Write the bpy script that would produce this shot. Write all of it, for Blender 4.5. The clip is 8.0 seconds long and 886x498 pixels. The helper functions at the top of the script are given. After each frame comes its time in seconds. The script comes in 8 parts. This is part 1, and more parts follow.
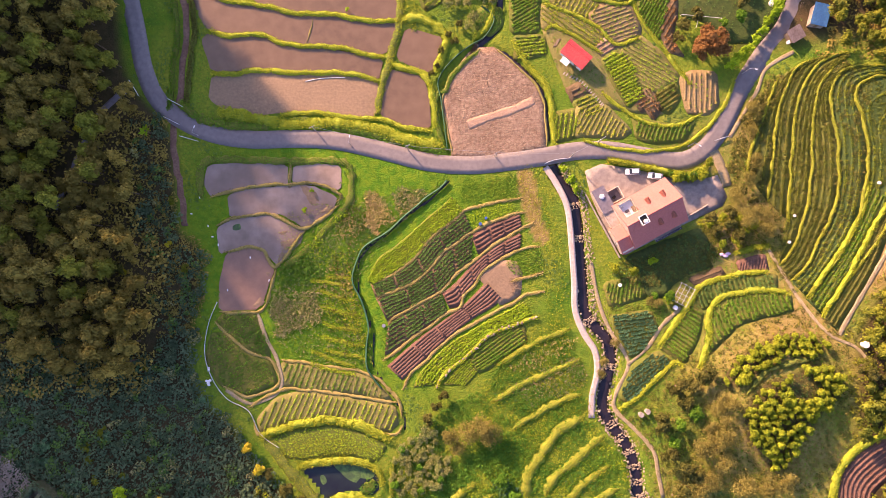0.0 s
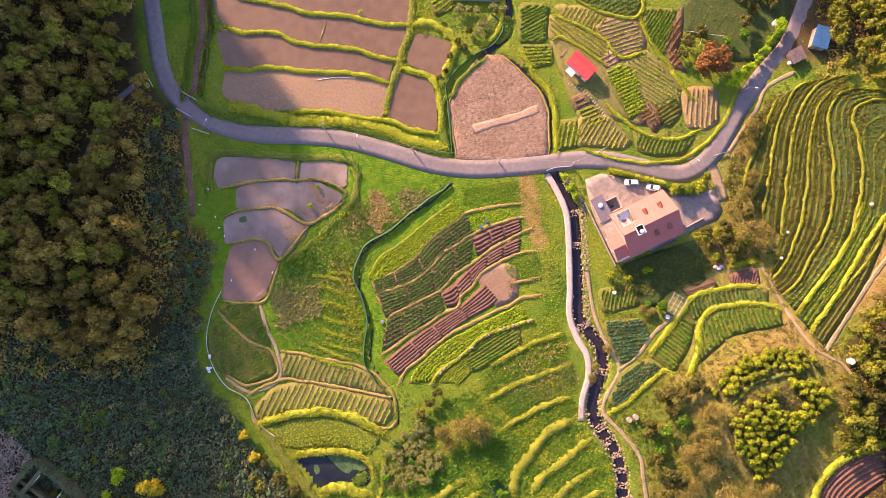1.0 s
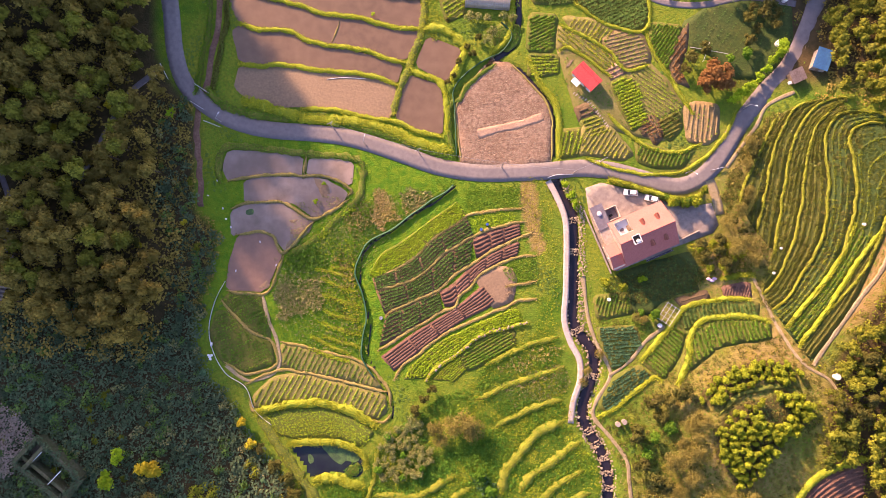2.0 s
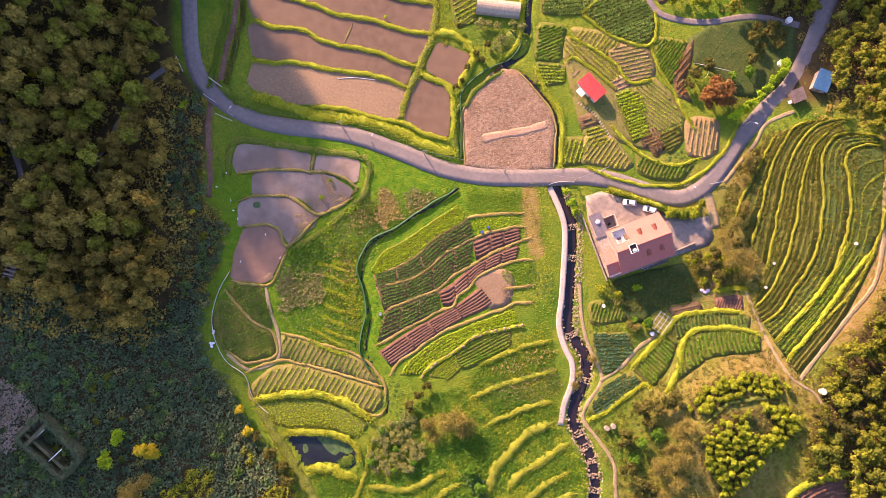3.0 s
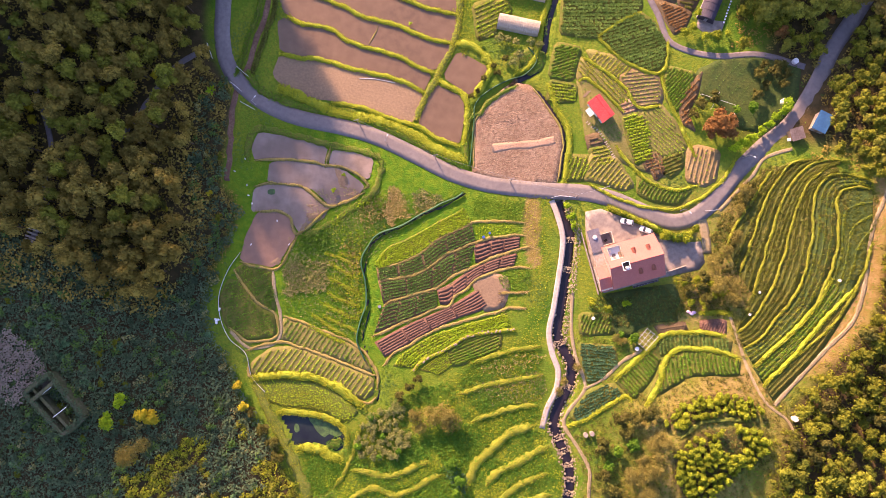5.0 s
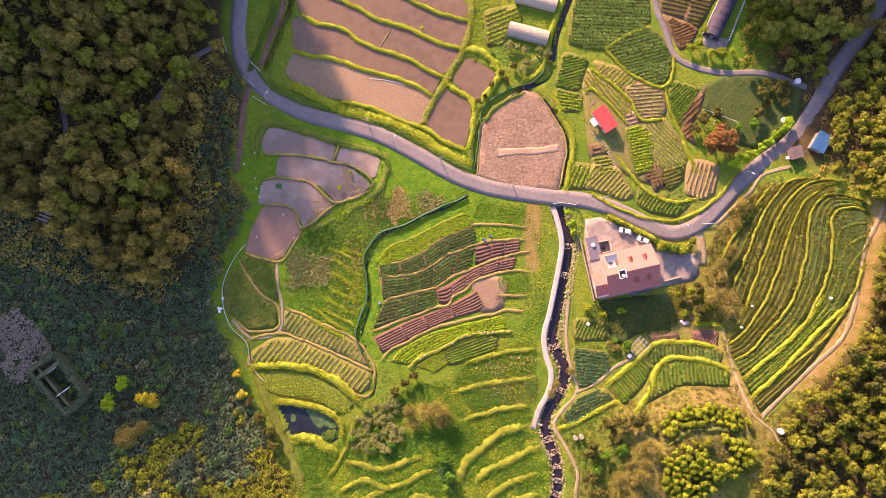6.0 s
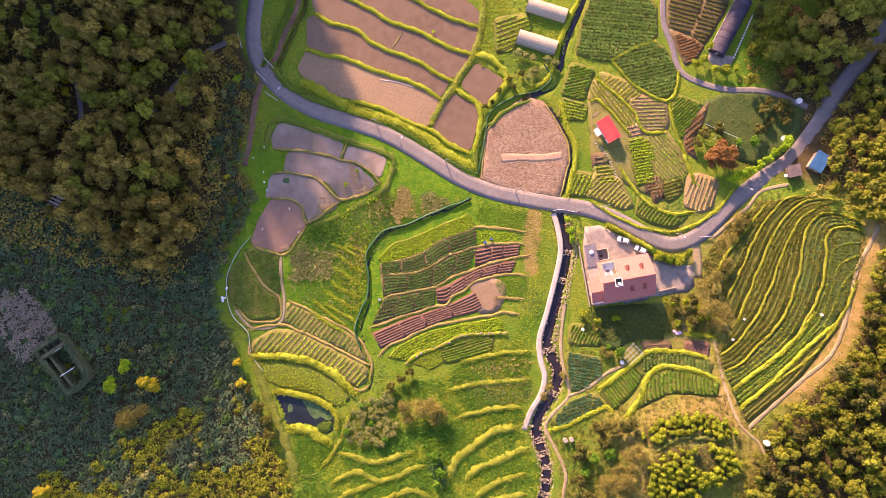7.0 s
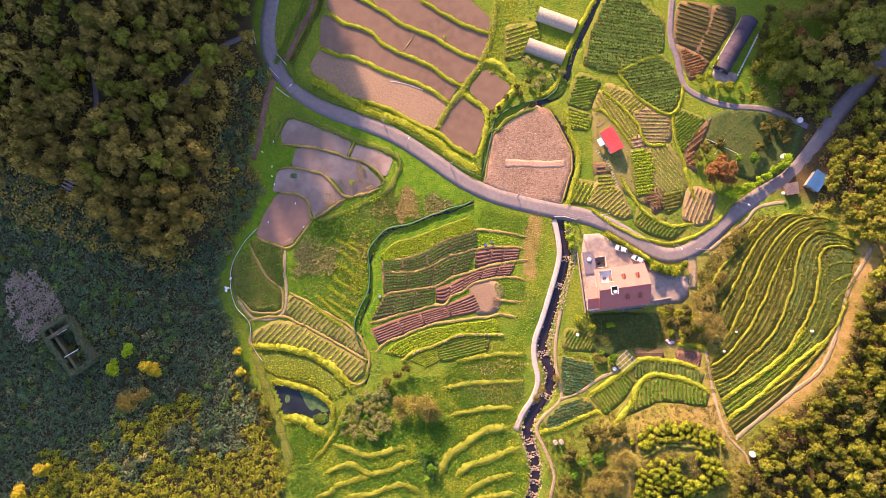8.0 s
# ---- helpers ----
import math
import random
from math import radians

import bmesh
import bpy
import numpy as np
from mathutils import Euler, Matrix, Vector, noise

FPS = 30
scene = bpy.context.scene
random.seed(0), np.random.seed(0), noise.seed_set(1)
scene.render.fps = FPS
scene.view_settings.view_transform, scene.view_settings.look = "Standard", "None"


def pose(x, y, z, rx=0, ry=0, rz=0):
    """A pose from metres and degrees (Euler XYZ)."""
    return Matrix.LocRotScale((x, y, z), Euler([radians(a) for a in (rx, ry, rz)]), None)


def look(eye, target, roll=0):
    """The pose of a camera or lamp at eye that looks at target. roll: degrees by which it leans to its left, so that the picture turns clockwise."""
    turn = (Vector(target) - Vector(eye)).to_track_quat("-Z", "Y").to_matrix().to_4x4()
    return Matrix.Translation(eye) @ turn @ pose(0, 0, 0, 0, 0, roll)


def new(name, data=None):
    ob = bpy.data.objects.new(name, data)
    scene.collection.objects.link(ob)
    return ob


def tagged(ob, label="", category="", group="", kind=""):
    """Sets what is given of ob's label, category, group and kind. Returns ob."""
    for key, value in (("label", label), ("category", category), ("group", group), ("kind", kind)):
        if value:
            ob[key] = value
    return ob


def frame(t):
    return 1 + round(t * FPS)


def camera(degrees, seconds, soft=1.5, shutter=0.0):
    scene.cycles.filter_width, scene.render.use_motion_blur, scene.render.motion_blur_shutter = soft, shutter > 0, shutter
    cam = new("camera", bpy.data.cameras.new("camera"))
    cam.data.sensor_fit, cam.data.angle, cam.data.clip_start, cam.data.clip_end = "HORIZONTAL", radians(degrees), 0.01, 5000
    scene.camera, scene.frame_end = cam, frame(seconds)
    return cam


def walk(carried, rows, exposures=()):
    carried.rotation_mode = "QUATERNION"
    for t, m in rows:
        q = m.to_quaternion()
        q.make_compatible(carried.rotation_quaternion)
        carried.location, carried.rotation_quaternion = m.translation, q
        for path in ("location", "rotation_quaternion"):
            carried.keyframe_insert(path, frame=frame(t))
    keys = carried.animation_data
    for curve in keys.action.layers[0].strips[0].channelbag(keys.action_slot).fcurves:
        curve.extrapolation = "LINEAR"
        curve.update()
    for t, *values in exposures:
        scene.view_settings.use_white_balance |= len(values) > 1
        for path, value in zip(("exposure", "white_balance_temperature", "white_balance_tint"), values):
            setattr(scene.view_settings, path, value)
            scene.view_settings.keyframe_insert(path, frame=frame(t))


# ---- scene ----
# ---- camera: a drone climbs over the valley and turns slowly on its own axis
cam = camera(68.82, 8.0, 0.5)
PATH = [
    (0, pose(0.00, 0.00, 189.00, 2.301, 1.290, 0.052)),
    (1, pose(0.43, 0.01, 193.57, 2.358, 1.311, 2.592)),
    (2, pose(0.80, -0.00, 198.13, 2.414, 1.331, 5.151)),
    (3, pose(1.13, -0.01, 202.68, 2.470, 1.352, 7.724)),
    (4, pose(1.42, -0.01, 207.22, 2.526, 1.373, 10.309)),
    (5, pose(1.69, 0.01, 211.74, 2.583, 1.393, 12.903)),
    (6, pose(1.94, 0.05, 216.24, 2.639, 1.414, 15.503)),
    (7, pose(2.18, 0.14, 220.71, 2.695, 1.434, 18.105)),
    (8, pose(2.43, 0.29, 225.16, 2.752, 1.455, 20.706)),
]
walk(cam, PATH, ((0, 1.555, 6350, 42), (8, 1.665, 6300, 42)))

# ---- light: a low warm evening sun from the north-west, clear sky
SUN_AZ = Vector((-0.643, 0.766))
SUN_EL = radians(20)
world = bpy.data.worlds.new("sky")
scene.world = world
world.use_nodes = True
wn = world.node_tree.nodes
sky = wn.new("ShaderNodeTexSky")
sky.sky_type = "NISHITA"
sky.sun_disc = False
sky.sun_elevation = SUN_EL
sky.sun_rotation = math.atan2(SUN_AZ.x, SUN_AZ.y) % (2 * math.pi)
sky.air_density, sky.dust_density, sky.ozone_density = 1.0, 1.6, 1.2
world.node_tree.links.new(sky.outputs[0], wn["Background"].inputs[0])
wn["Background"].inputs[1].default_value = 0.115
sun_data = bpy.data.lights.new("sun", "SUN")
sun_data.energy, sun_data.angle, sun_data.color = 5.0, radians(2.2), (1.0, 0.68, 0.35)
sun = new("sun", sun_data)
sun.matrix_world = look((SUN_AZ.x * 200, SUN_AZ.y * 200, 200 * math.tan(SUN_EL)), (0, 0, 0))


# ---- materials
def ramp_mix(nt, fac, a, b):
    m = nt.nodes.new("ShaderNodeMix")
    m.data_type = "RGBA"
    nt.links.new(fac, m.inputs[0])
    for sock, v in ((m.inputs[6], a), (m.inputs[7], b)):
        if isinstance(v, tuple):
            sock.default_value = (*v, 1)
        else:
            nt.links.new(v, sock)
    return m.outputs[2]


def noise_fac(nt, vec, scale, lo=0.4, hi=0.6, detail=4.0, rough=0.55):
    n = nt.nodes.new("ShaderNodeTexNoise")
    n.inputs["Scale"].default_value, n.inputs["Detail"].default_value = scale, detail
    n.inputs["Roughness"].default_value = rough
    nt.links.new(vec, n.inputs["Vector"])
    r = nt.nodes.new("ShaderNodeMapRange")
    r.inputs[1].default_value, r.inputs[2].default_value = lo, hi
    nt.links.new(n.outputs["Fac"], r.inputs[0])
    return r.outputs[0]


def surface(name, a, b, c=None, scales=(0.12, 1.3), rough=0.9, bump=0.3, bump_scale=2.5, metal=0.0, vary=0.0, spec=0.3, stretch=None):
    """Two colours mixed by broad noise, a third by fine noise, relief, and a shift in value from object to object."""
    m = bpy.data.materials.new(name)
    m.use_nodes = True
    nt = m.node_tree
    bsdf = nt.nodes["Principled BSDF"]
    pos = nt.nodes.new("ShaderNodeNewGeometry").outputs["Position"]
    if stretch:
        mp = nt.nodes.new("ShaderNodeMapping")
        mp.inputs["Rotation"].default_value = (0, 0, radians(stretch[0]))
        mp.inputs["Scale"].default_value = (stretch[1], 1, 1)
        nt.links.new(pos, mp.inputs[0])
        pos = mp.outputs[0]
    col = ramp_mix(nt, noise_fac(nt, pos, scales[0], 0.38, 0.62), a, b)
    if c:
        col = ramp_mix(nt, noise_fac(nt, pos, scales[1], 0.38, 0.78), col, c)
    if vary:
        info = nt.nodes.new("ShaderNodeObjectInfo")
        r = nt.nodes.new("ShaderNodeMapRange")
        r.inputs[3].default_value, r.inputs[4].default_value = 1 - vary, 1 + vary
        nt.links.new(info.outputs["Random"], r.inputs[0])
        hsv = nt.nodes.new("ShaderNodeHueSaturation")
        nt.links.new(r.outputs[0], hsv.inputs["Value"])
        nt.links.new(col, hsv.inputs["Color"])
        col = hsv.outputs[0]
    nt.links.new(col, bsdf.inputs["Base Color"])
    bsdf.inputs["Roughness"].default_value, bsdf.inputs["Metallic"].default_value = rough, metal
    bsdf.inputs["Specular IOR Level"].default_value = spec
    if bump:
        n = nt.nodes.new("ShaderNodeTexNoise")
        n.inputs["Scale"].default_value, n.inputs["Detail"].default_value = bump_scale, 5
        nt.links.new(pos, n.inputs["Vector"])
        bp = nt.nodes.new("ShaderNodeBump")
        bp.inputs["Strength"].default_value, bp.inputs["Distance"].default_value = bump, 0.35
        nt.links.new(n.outputs["Fac"], bp.inputs["Height"])
        nt.links.new(bp.outputs[0], bsdf.inputs["Normal"])
    return m


def foliage(name, a, b, c, vary=0.25):
    """Leaves: mixed per leaf and over the ground, a little light passes through."""
    m = surface(name, a, b, None, (0.2, 2.0), 0.75, 0, vary=vary, spec=0.12)
    nt = m.node_tree
    bsdf = nt.nodes["Principled BSDF"]
    col = bsdf.inputs["Base Color"].links[0].from_socket
    geo = nt.nodes.new("ShaderNodeNewGeometry")
    r = nt.nodes.new("ShaderNodeMapRange")
    r.inputs[1].default_value, r.inputs[2].default_value = 0.35, 1.0
    nt.links.new(geo.outputs["Random Per Island"], r.inputs[0])
    col = ramp_mix(nt, r.outputs[0], col, c)
    nt.links.new(col, bsdf.inputs["Base Color"])
    tr = nt.nodes.new("ShaderNodeBsdfTranslucent")
    nt.links.new(col, tr.inputs["Color"])
    mx = nt.nodes.new("ShaderNodeMixShader")
    mx.inputs[0].default_value = 0.28
    nt.links.new(bsdf.outputs[0], mx.inputs[1])
    nt.links.new(tr.outputs[0], mx.inputs[2])
    nt.links.new(mx.outputs[0], nt.nodes["Material Output"].inputs["Surface"])
    return m


M = dict(
    asphalt=surface("asphalt", (0.185, 0.165, 0.165), (0.225, 0.20, 0.195), (0.155, 0.138, 0.137), (0.09, 0.8), 0.85, 0.08, 9),
    concrete=surface("concrete", (0.36, 0.30, 0.26), (0.43, 0.37, 0.32), (0.26, 0.21, 0.175), (0.15, 1.1), 0.85, 0.1, 6),
    yard=surface("yard_concrete", (0.27, 0.23, 0.205), (0.36, 0.305, 0.265), (0.185, 0.15, 0.135), (0.13, 0.7), 0.85, 0.1, 5),
    pale=surface("pale_path", (0.46, 0.38, 0.34), (0.54, 0.46, 0.41), (0.36, 0.29, 0.25), (0.3, 1.6), 0.88, 0.15, 5),
    ditch_bed=surface("ditch_bed", (0.20, 0.11, 0.075), (0.27, 0.16, 0.11), (0.12, 0.07, 0.05), (0.3, 1.6), 0.95, 0.5, 3),
    # dark terrace floor; also paints shade on the house lawn and kitchen garden
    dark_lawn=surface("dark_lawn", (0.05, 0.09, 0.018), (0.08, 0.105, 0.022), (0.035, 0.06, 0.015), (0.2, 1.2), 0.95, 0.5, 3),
    stone=surface("stone", (0.36, 0.28, 0.19), (0.44, 0.35, 0.235), (0.22, 0.17, 0.11), (0.4, 2.0), 0.9, 0.5, 4, vary=0.3),
    earth=surface("earth_path", (0.32, 0.25, 0.145), (0.39, 0.315, 0.19), (0.22, 0.18, 0.085), (0.2, 1.5), 0.95, 0.4, 3),
    red_soil=surface("red_soil", (0.145, 0.08, 0.057), (0.185, 0.105, 0.078), (0.095, 0.052, 0.038), (0.2, 1.8), 0.95, 0.7, 3),
    brown_soil=surface("brown_soil", (0.14, 0.095, 0.05), (0.19, 0.135, 0.07), (0.10, 0.07, 0.033), (0.2, 1.8), 0.95, 0.7, 3),
    weed_soil=surface("weedy_soil", (0.185, 0.17, 0.048), (0.24, 0.205, 0.07), (0.13, 0.145, 0.027), (0.2, 1.6), 0.95, 0.5, 3),
    tan_soil=surface("tan_soil", (0.235, 0.165, 0.08), (0.29, 0.21, 0.105), (0.15, 0.13, 0.045), (0.2, 1.6), 0.95, 0.6, 3),
    straw_soil=surface("straw_soil", (0.30, 0.195, 0.125), (0.40, 0.275, 0.185), (0.13, 0.078, 0.05), (0.16, 0.9), 0.95, 0.9, 2.2),
    mud=surface("paddy_mud", (0.17, 0.109, 0.067), (0.13, 0.085, 0.055), (0.195, 0.129, 0.08), (0.045, 0.35), 0.32, 0.015, 1.5, spec=0.4),
    red_mud=surface("pinkish_mud", (0.235, 0.145, 0.105), (0.205, 0.128, 0.095), (0.265, 0.165, 0.12), (0.06, 0.5), 0.5, 0.05, 1.5, spec=0.3),
    dry_mud=surface("drying_mud", (0.25, 0.17, 0.10), (0.20, 0.134, 0.08), (0.30, 0.205, 0.118), (0.07, 1.2), 0.7, 0.35, 1.6, spec=0.4),
    grey_water=surface("grey_paddy_water", (0.22, 0.16, 0.125), (0.33, 0.26, 0.215), (0.18, 0.135, 0.10), (0.06, 0.22), 0.32, 0.015, 1.5, spec=0.35),
    water=surface("stream_water", (0.014, 0.012, 0.02), (0.03, 0.022, 0.028), None, (0.3, 1), 0.12, 0.15, 2.5, spec=0.5),
    pond=surface("pond_water", (0.012, 0.014, 0.022), (0.02, 0.03, 0.03), None, (0.12, 1), 0.1, 0.05, 2, spec=0.5),
    algae=surface("algae", (0.05, 0.10, 0.04), (0.10, 0.20, 0.05), (0.03, 0.06, 0.03), (0.4, 1.5), 0.7, 0.2),
    green_floor=surface("crop_floor", (0.11, 0.135, 0.02), (0.16, 0.15, 0.03), (0.08, 0.11, 0.016), (0.2, 1.4), 0.95, 0.6, 3),
    bund=surface("bund_grass", (0.27, 0.34, 0.016), (0.19, 0.27, 0.016), (0.34, 0.36, 0.022), (0.25, 1.5), 0.9, 0.8, 3),
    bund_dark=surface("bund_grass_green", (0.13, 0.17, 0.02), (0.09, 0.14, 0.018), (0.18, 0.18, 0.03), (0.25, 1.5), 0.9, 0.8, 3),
    terrace_floor=surface("terrace_floor", (0.10, 0.12, 0.022), (0.14, 0.145, 0.03), (0.07, 0.09, 0.016), (0.2, 1.4), 0.95, 0.6, 3),
    bund_olive=surface("terrace_edge_grass", (0.215, 0.25, 0.015), (0.155, 0.20, 0.015), (0.27, 0.26, 0.025), (0.2, 1.5), 0.9, 0.8, 3),
    bund_tan=surface("bund_dry", (0.33, 0.26, 0.09), (0.28, 0.24, 0.06), (0.24, 0.2, 0.05), (0.25, 1.5), 0.9, 0.6, 3),
    roof_red=surface("red_sheet_roof", (0.62, 0.06, 0.06), (0.55, 0.05, 0.055), (0.66, 0.11, 0.10), (0.5, 2), 0.45, 0.05, metal=0.1),
    roof_orange=surface("clay_roof", (0.50, 0.165, 0.135), (0.54, 0.185, 0.15), (0.44, 0.145, 0.12), (0.4, 2.2), 0.7, 0.04, 5, spec=0.2),
    roof_tin=surface("weathered_tin", (0.42, 0.36, 0.31), (0.50, 0.44, 0.37), (0.33, 0.26, 0.21), (0.4, 1.5), 0.5, 0.1, metal=0.3),
    wall=surface("render_wall", (0.62, 0.52, 0.42), (0.68, 0.58, 0.47), (0.5, 0.41, 0.33), (0.3, 1.5), 0.9, 0.1),
    wall_brick=surface("brick_wall", (0.27, 0.095, 0.065), (0.32, 0.12, 0.08), (0.21, 0.08, 0.056), (0.5, 3), 0.9, 0.3),
    white=surface("white_paint", (0.78, 0.78, 0.80), (0.72, 0.72, 0.74), None, (0.5, 2), 0.5, 0),
    car=surface("white_car_paint", (0.80, 0.80, 0.82), (0.78, 0.78, 0.80), None, (0.5, 2), 0.2, 0, spec=0.6),
    glass=surface("dark_glass", (0.015, 0.017, 0.02), (0.02, 0.022, 0.027), None, (0.5, 2), 0.08, 0, spec=0.7),
    rubber=surface("rubber", (0.02, 0.02, 0.02), (0.028, 0.027, 0.026), None, (2, 9), 0.8, 0.1),
    steel=surface("galvanised_steel", (0.45, 0.45, 0.47), (0.36, 0.36, 0.38), None, (2, 9), 0.45, 0.05, metal=0.7),
    film=surface("greenhouse_film", (0.42, 0.36, 0.27), (0.48, 0.42, 0.32), (0.34, 0.29, 0.21), (0.3, 1.5), 0.5, 0.05),
    net_dark=surface("shade_net", (0.04, 0.035, 0.055), (0.065, 0.055, 0.08), None, (0.3, 1.5), 0.75, 0.1),
    net_green=surface("green_net", (0.02, 0.085, 0.04), (0.03, 0.11, 0.055), None, (0.4, 2), 0.7, 0.1),
    blue_roof=surface("blue_sheet_roof", (0.03, 0.12, 0.27), (0.045, 0.155, 0.31), (0.03, 0.095, 0.2), (0.4, 2), 0.85, 0.05),
    wood=surface("weathered_wood", (0.24, 0.17, 0.11), (0.31, 0.23, 0.15), (0.17, 0.12, 0.08), (0.8, 4), 0.85, 0.3, 8),
    bark=surface("bark", (0.10, 0.07, 0.045), (0.15, 0.11, 0.07), None, (1, 4), 0.95, 0.6, 5),
    blue=surface("blue_plastic", (0.05, 0.10, 0.32), (0.06, 0.12, 0.36), None, (1, 4), 0.4, 0),
    pink=surface("pink_cloth", (0.6, 0.35, 0.5), (0.75, 0.6, 0.7), None, (1, 4), 0.8, 0),
    ruin=surface("mossy_concrete", (0.09, 0.09, 0.04), (0.14, 0.13, 0.08), (0.05, 0.075, 0.02), (0.4, 1.5), 0.95, 0.6),
    asphalt_old=surface("forest_road", (0.22, 0.19, 0.20), (0.17, 0.15, 0.155), (0.15, 0.13, 0.12), (0.2, 1), 0.9, 0.1),
    ash=surface("bleached_brush", (0.30, 0.24, 0.26), (0.22, 0.18, 0.19), (0.12, 0.10, 0.09), (0.25, 1.2), 0.95, 0.7),
    # leaves
    lime=foliage("lime_leaves", (0.28, 0.44, 0.013), (0.36, 0.48, 0.015), (0.20, 0.36, 0.011)),
    green=foliage("green_leaves", (0.10, 0.24, 0.015), (0.17, 0.30, 0.018), (0.065, 0.175, 0.013)),
    deep=foliage("deep_green_leaves", (0.11, 0.21, 0.045), (0.155, 0.26, 0.055), (0.07, 0.155, 0.035)),
    cabbage=foliage("cabbage_leaves", (0.175, 0.285, 0.06), (0.23, 0.335, 0.07), (0.115, 0.205, 0.042)),
    teal=foliage("bluish_leaves", (0.09, 0.185, 0.085), (0.125, 0.235, 0.10), (0.06, 0.14, 0.065)),
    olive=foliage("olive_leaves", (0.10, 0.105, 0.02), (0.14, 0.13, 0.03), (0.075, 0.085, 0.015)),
    gold=foliage("golden_grass", (0.34, 0.40, 0.016), (0.25, 0.34, 0.016), (0.44, 0.42, 0.03)),
    hedge=foliage("terrace_edge_leaves", (0.275, 0.33, 0.015), (0.205, 0.275, 0.015), (0.36, 0.355, 0.023)),
    straw=foliage("dry_straw", (0.36, 0.28, 0.10), (0.30, 0.25, 0.07), (0.44, 0.35, 0.16)),
    rust=foliage("rusty_leaves", (0.25, 0.12, 0.035), (0.31, 0.16, 0.05), (0.20, 0.105, 0.03)),
    forest=foliage("forest_leaves", (0.30, 0.24, 0.052), (0.39, 0.29, 0.058), (0.19, 0.165, 0.036), 0.4),
    # leaves with the warm sunlight put into their colour
    forest_sunlit=foliage("sunny_forest_leaves", (0.26, 0.28, 0.035), (0.33, 0.32, 0.04), (0.17, 0.20, 0.03), 0.3),
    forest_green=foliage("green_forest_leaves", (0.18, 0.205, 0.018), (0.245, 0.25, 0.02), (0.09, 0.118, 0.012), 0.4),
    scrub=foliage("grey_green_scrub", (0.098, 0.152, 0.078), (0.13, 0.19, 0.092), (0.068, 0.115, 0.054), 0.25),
    yellow=foliage("yellow_leaves", (0.50, 0.40, 0.02), (0.42, 0.38, 0.02), (0.36, 0.33, 0.02)),
    orchard=foliage("orchard_leaves", (0.25, 0.31, 0.016), (0.33, 0.365, 0.018), (0.15, 0.21, 0.013), 0.35),
    ash_leaves=foliage("bleached_twigs", (0.34, 0.275, 0.21), (0.26, 0.22, 0.16), (0.40, 0.33, 0.26)),
    twig=foliage("tan_twigs", (0.25, 0.215, 0.05), (0.30, 0.25, 0.055), (0.17, 0.165, 0.036)),
    seed_head=foliage("seeding_shrub_leaves", (0.10, 0.16, 0.025), (0.16, 0.20, 0.03), (0.50, 0.46, 0.18)),
    slate=surface("dark_sheet", (0.17, 0.155, 0.18), (0.21, 0.19, 0.215), (0.13, 0.115, 0.135), (0.4, 1.5), 0.55, 0.05),
    tin_dark=surface("rusty_tin", (0.20, 0.15, 0.13), (0.27, 0.21, 0.18), (0.14, 0.10, 0.085), (0.4, 1.5), 0.6, 0.1, metal=0.2),
    pale_track=surface("straw_track", (0.41, 0.275, 0.185), (0.46, 0.32, 0.22), (0.32, 0.20, 0.13), (0.3, 1.6), 0.95, 0.5, 3),
    terrace_leaf=foliage("terrace_shrub_leaves", (0.115, 0.14, 0.016), (0.165, 0.175, 0.018), (0.07, 0.10, 0.012)),
    lush=foliage("lush_weeds", (0.085, 0.225, 0.02), (0.13, 0.275, 0.022), (0.055, 0.165, 0.015)),
    straw_pale=foliage("bleached_straw", (0.44, 0.34, 0.23), (0.36, 0.28, 0.18), (0.52, 0.42, 0.30)),
    reed=foliage("grey_weeds", (0.24, 0.25, 0.085), (0.18, 0.21, 0.06), (0.36, 0.33, 0.15)),
)


# ---- plan helpers
def spline(pts, step=1.0, closed=False):
    """A smooth line through a few plan points, resampled at even steps."""
    p = np.array(pts, float)
    n = len(p)
    out = []
    for i in range(n if closed else n - 1):
        if closed:
            a, b, c, d = p[i - 1], p[i], p[(i + 1) % n], p[(i + 2) % n]
        else:
            a, b, c, d = p[max(i - 1, 0)], p[i], p[i + 1], p[min(i + 2, n - 1)]
        k = max(2, int(np.linalg.norm(c - b) / step))
        t = np.linspace(0, 1, k, endpoint=False)[:, None]
        out.append(0.5 * (2 * b + (c - a) * t + (2 * a - 5 * b + 4 * c - d) * t**2 + (3 * b - a - 3 * c + d) * t**3))
    if not closed:
        out.append(p[-1:])
    return np.concatenate(out)


def near_line(x, y, line):
    """Distance in plan from every point to a line."""
    best = np.full(np.shape(x), 1e9)
    for (ax, ay), (bx, by) in zip(line[:-1], line[1:]):
        dx, dy = bx - ax, by - ay
        t = np.clip(((x - ax) * dx + (y - ay) * dy) / (dx * dx + dy * dy + 1e-9), 0, 1)
        best = np.minimum(best, (x - ax - t * dx) ** 2 + (y - ay - t * dy) ** 2)
    return np.sqrt(best)


def inside(poly, x, y):
    px, py = poly[:, 0], poly[:, 1]
    res = np.zeros(np.shape(x), bool)
    j = len(poly) - 1
    for i in range(len(poly)):
        cross = (py[i] > y) != (py[j] > y)
        res ^= cross & (x < (px[j] - px[i]) * (y - py[i]) / (py[j] - py[i] + 1e-12) + px[i])
        j = i
    return res


def smooth(t):
    t = np.clip(t, 0, 1)
    return t * t * (3 - 2 * t)


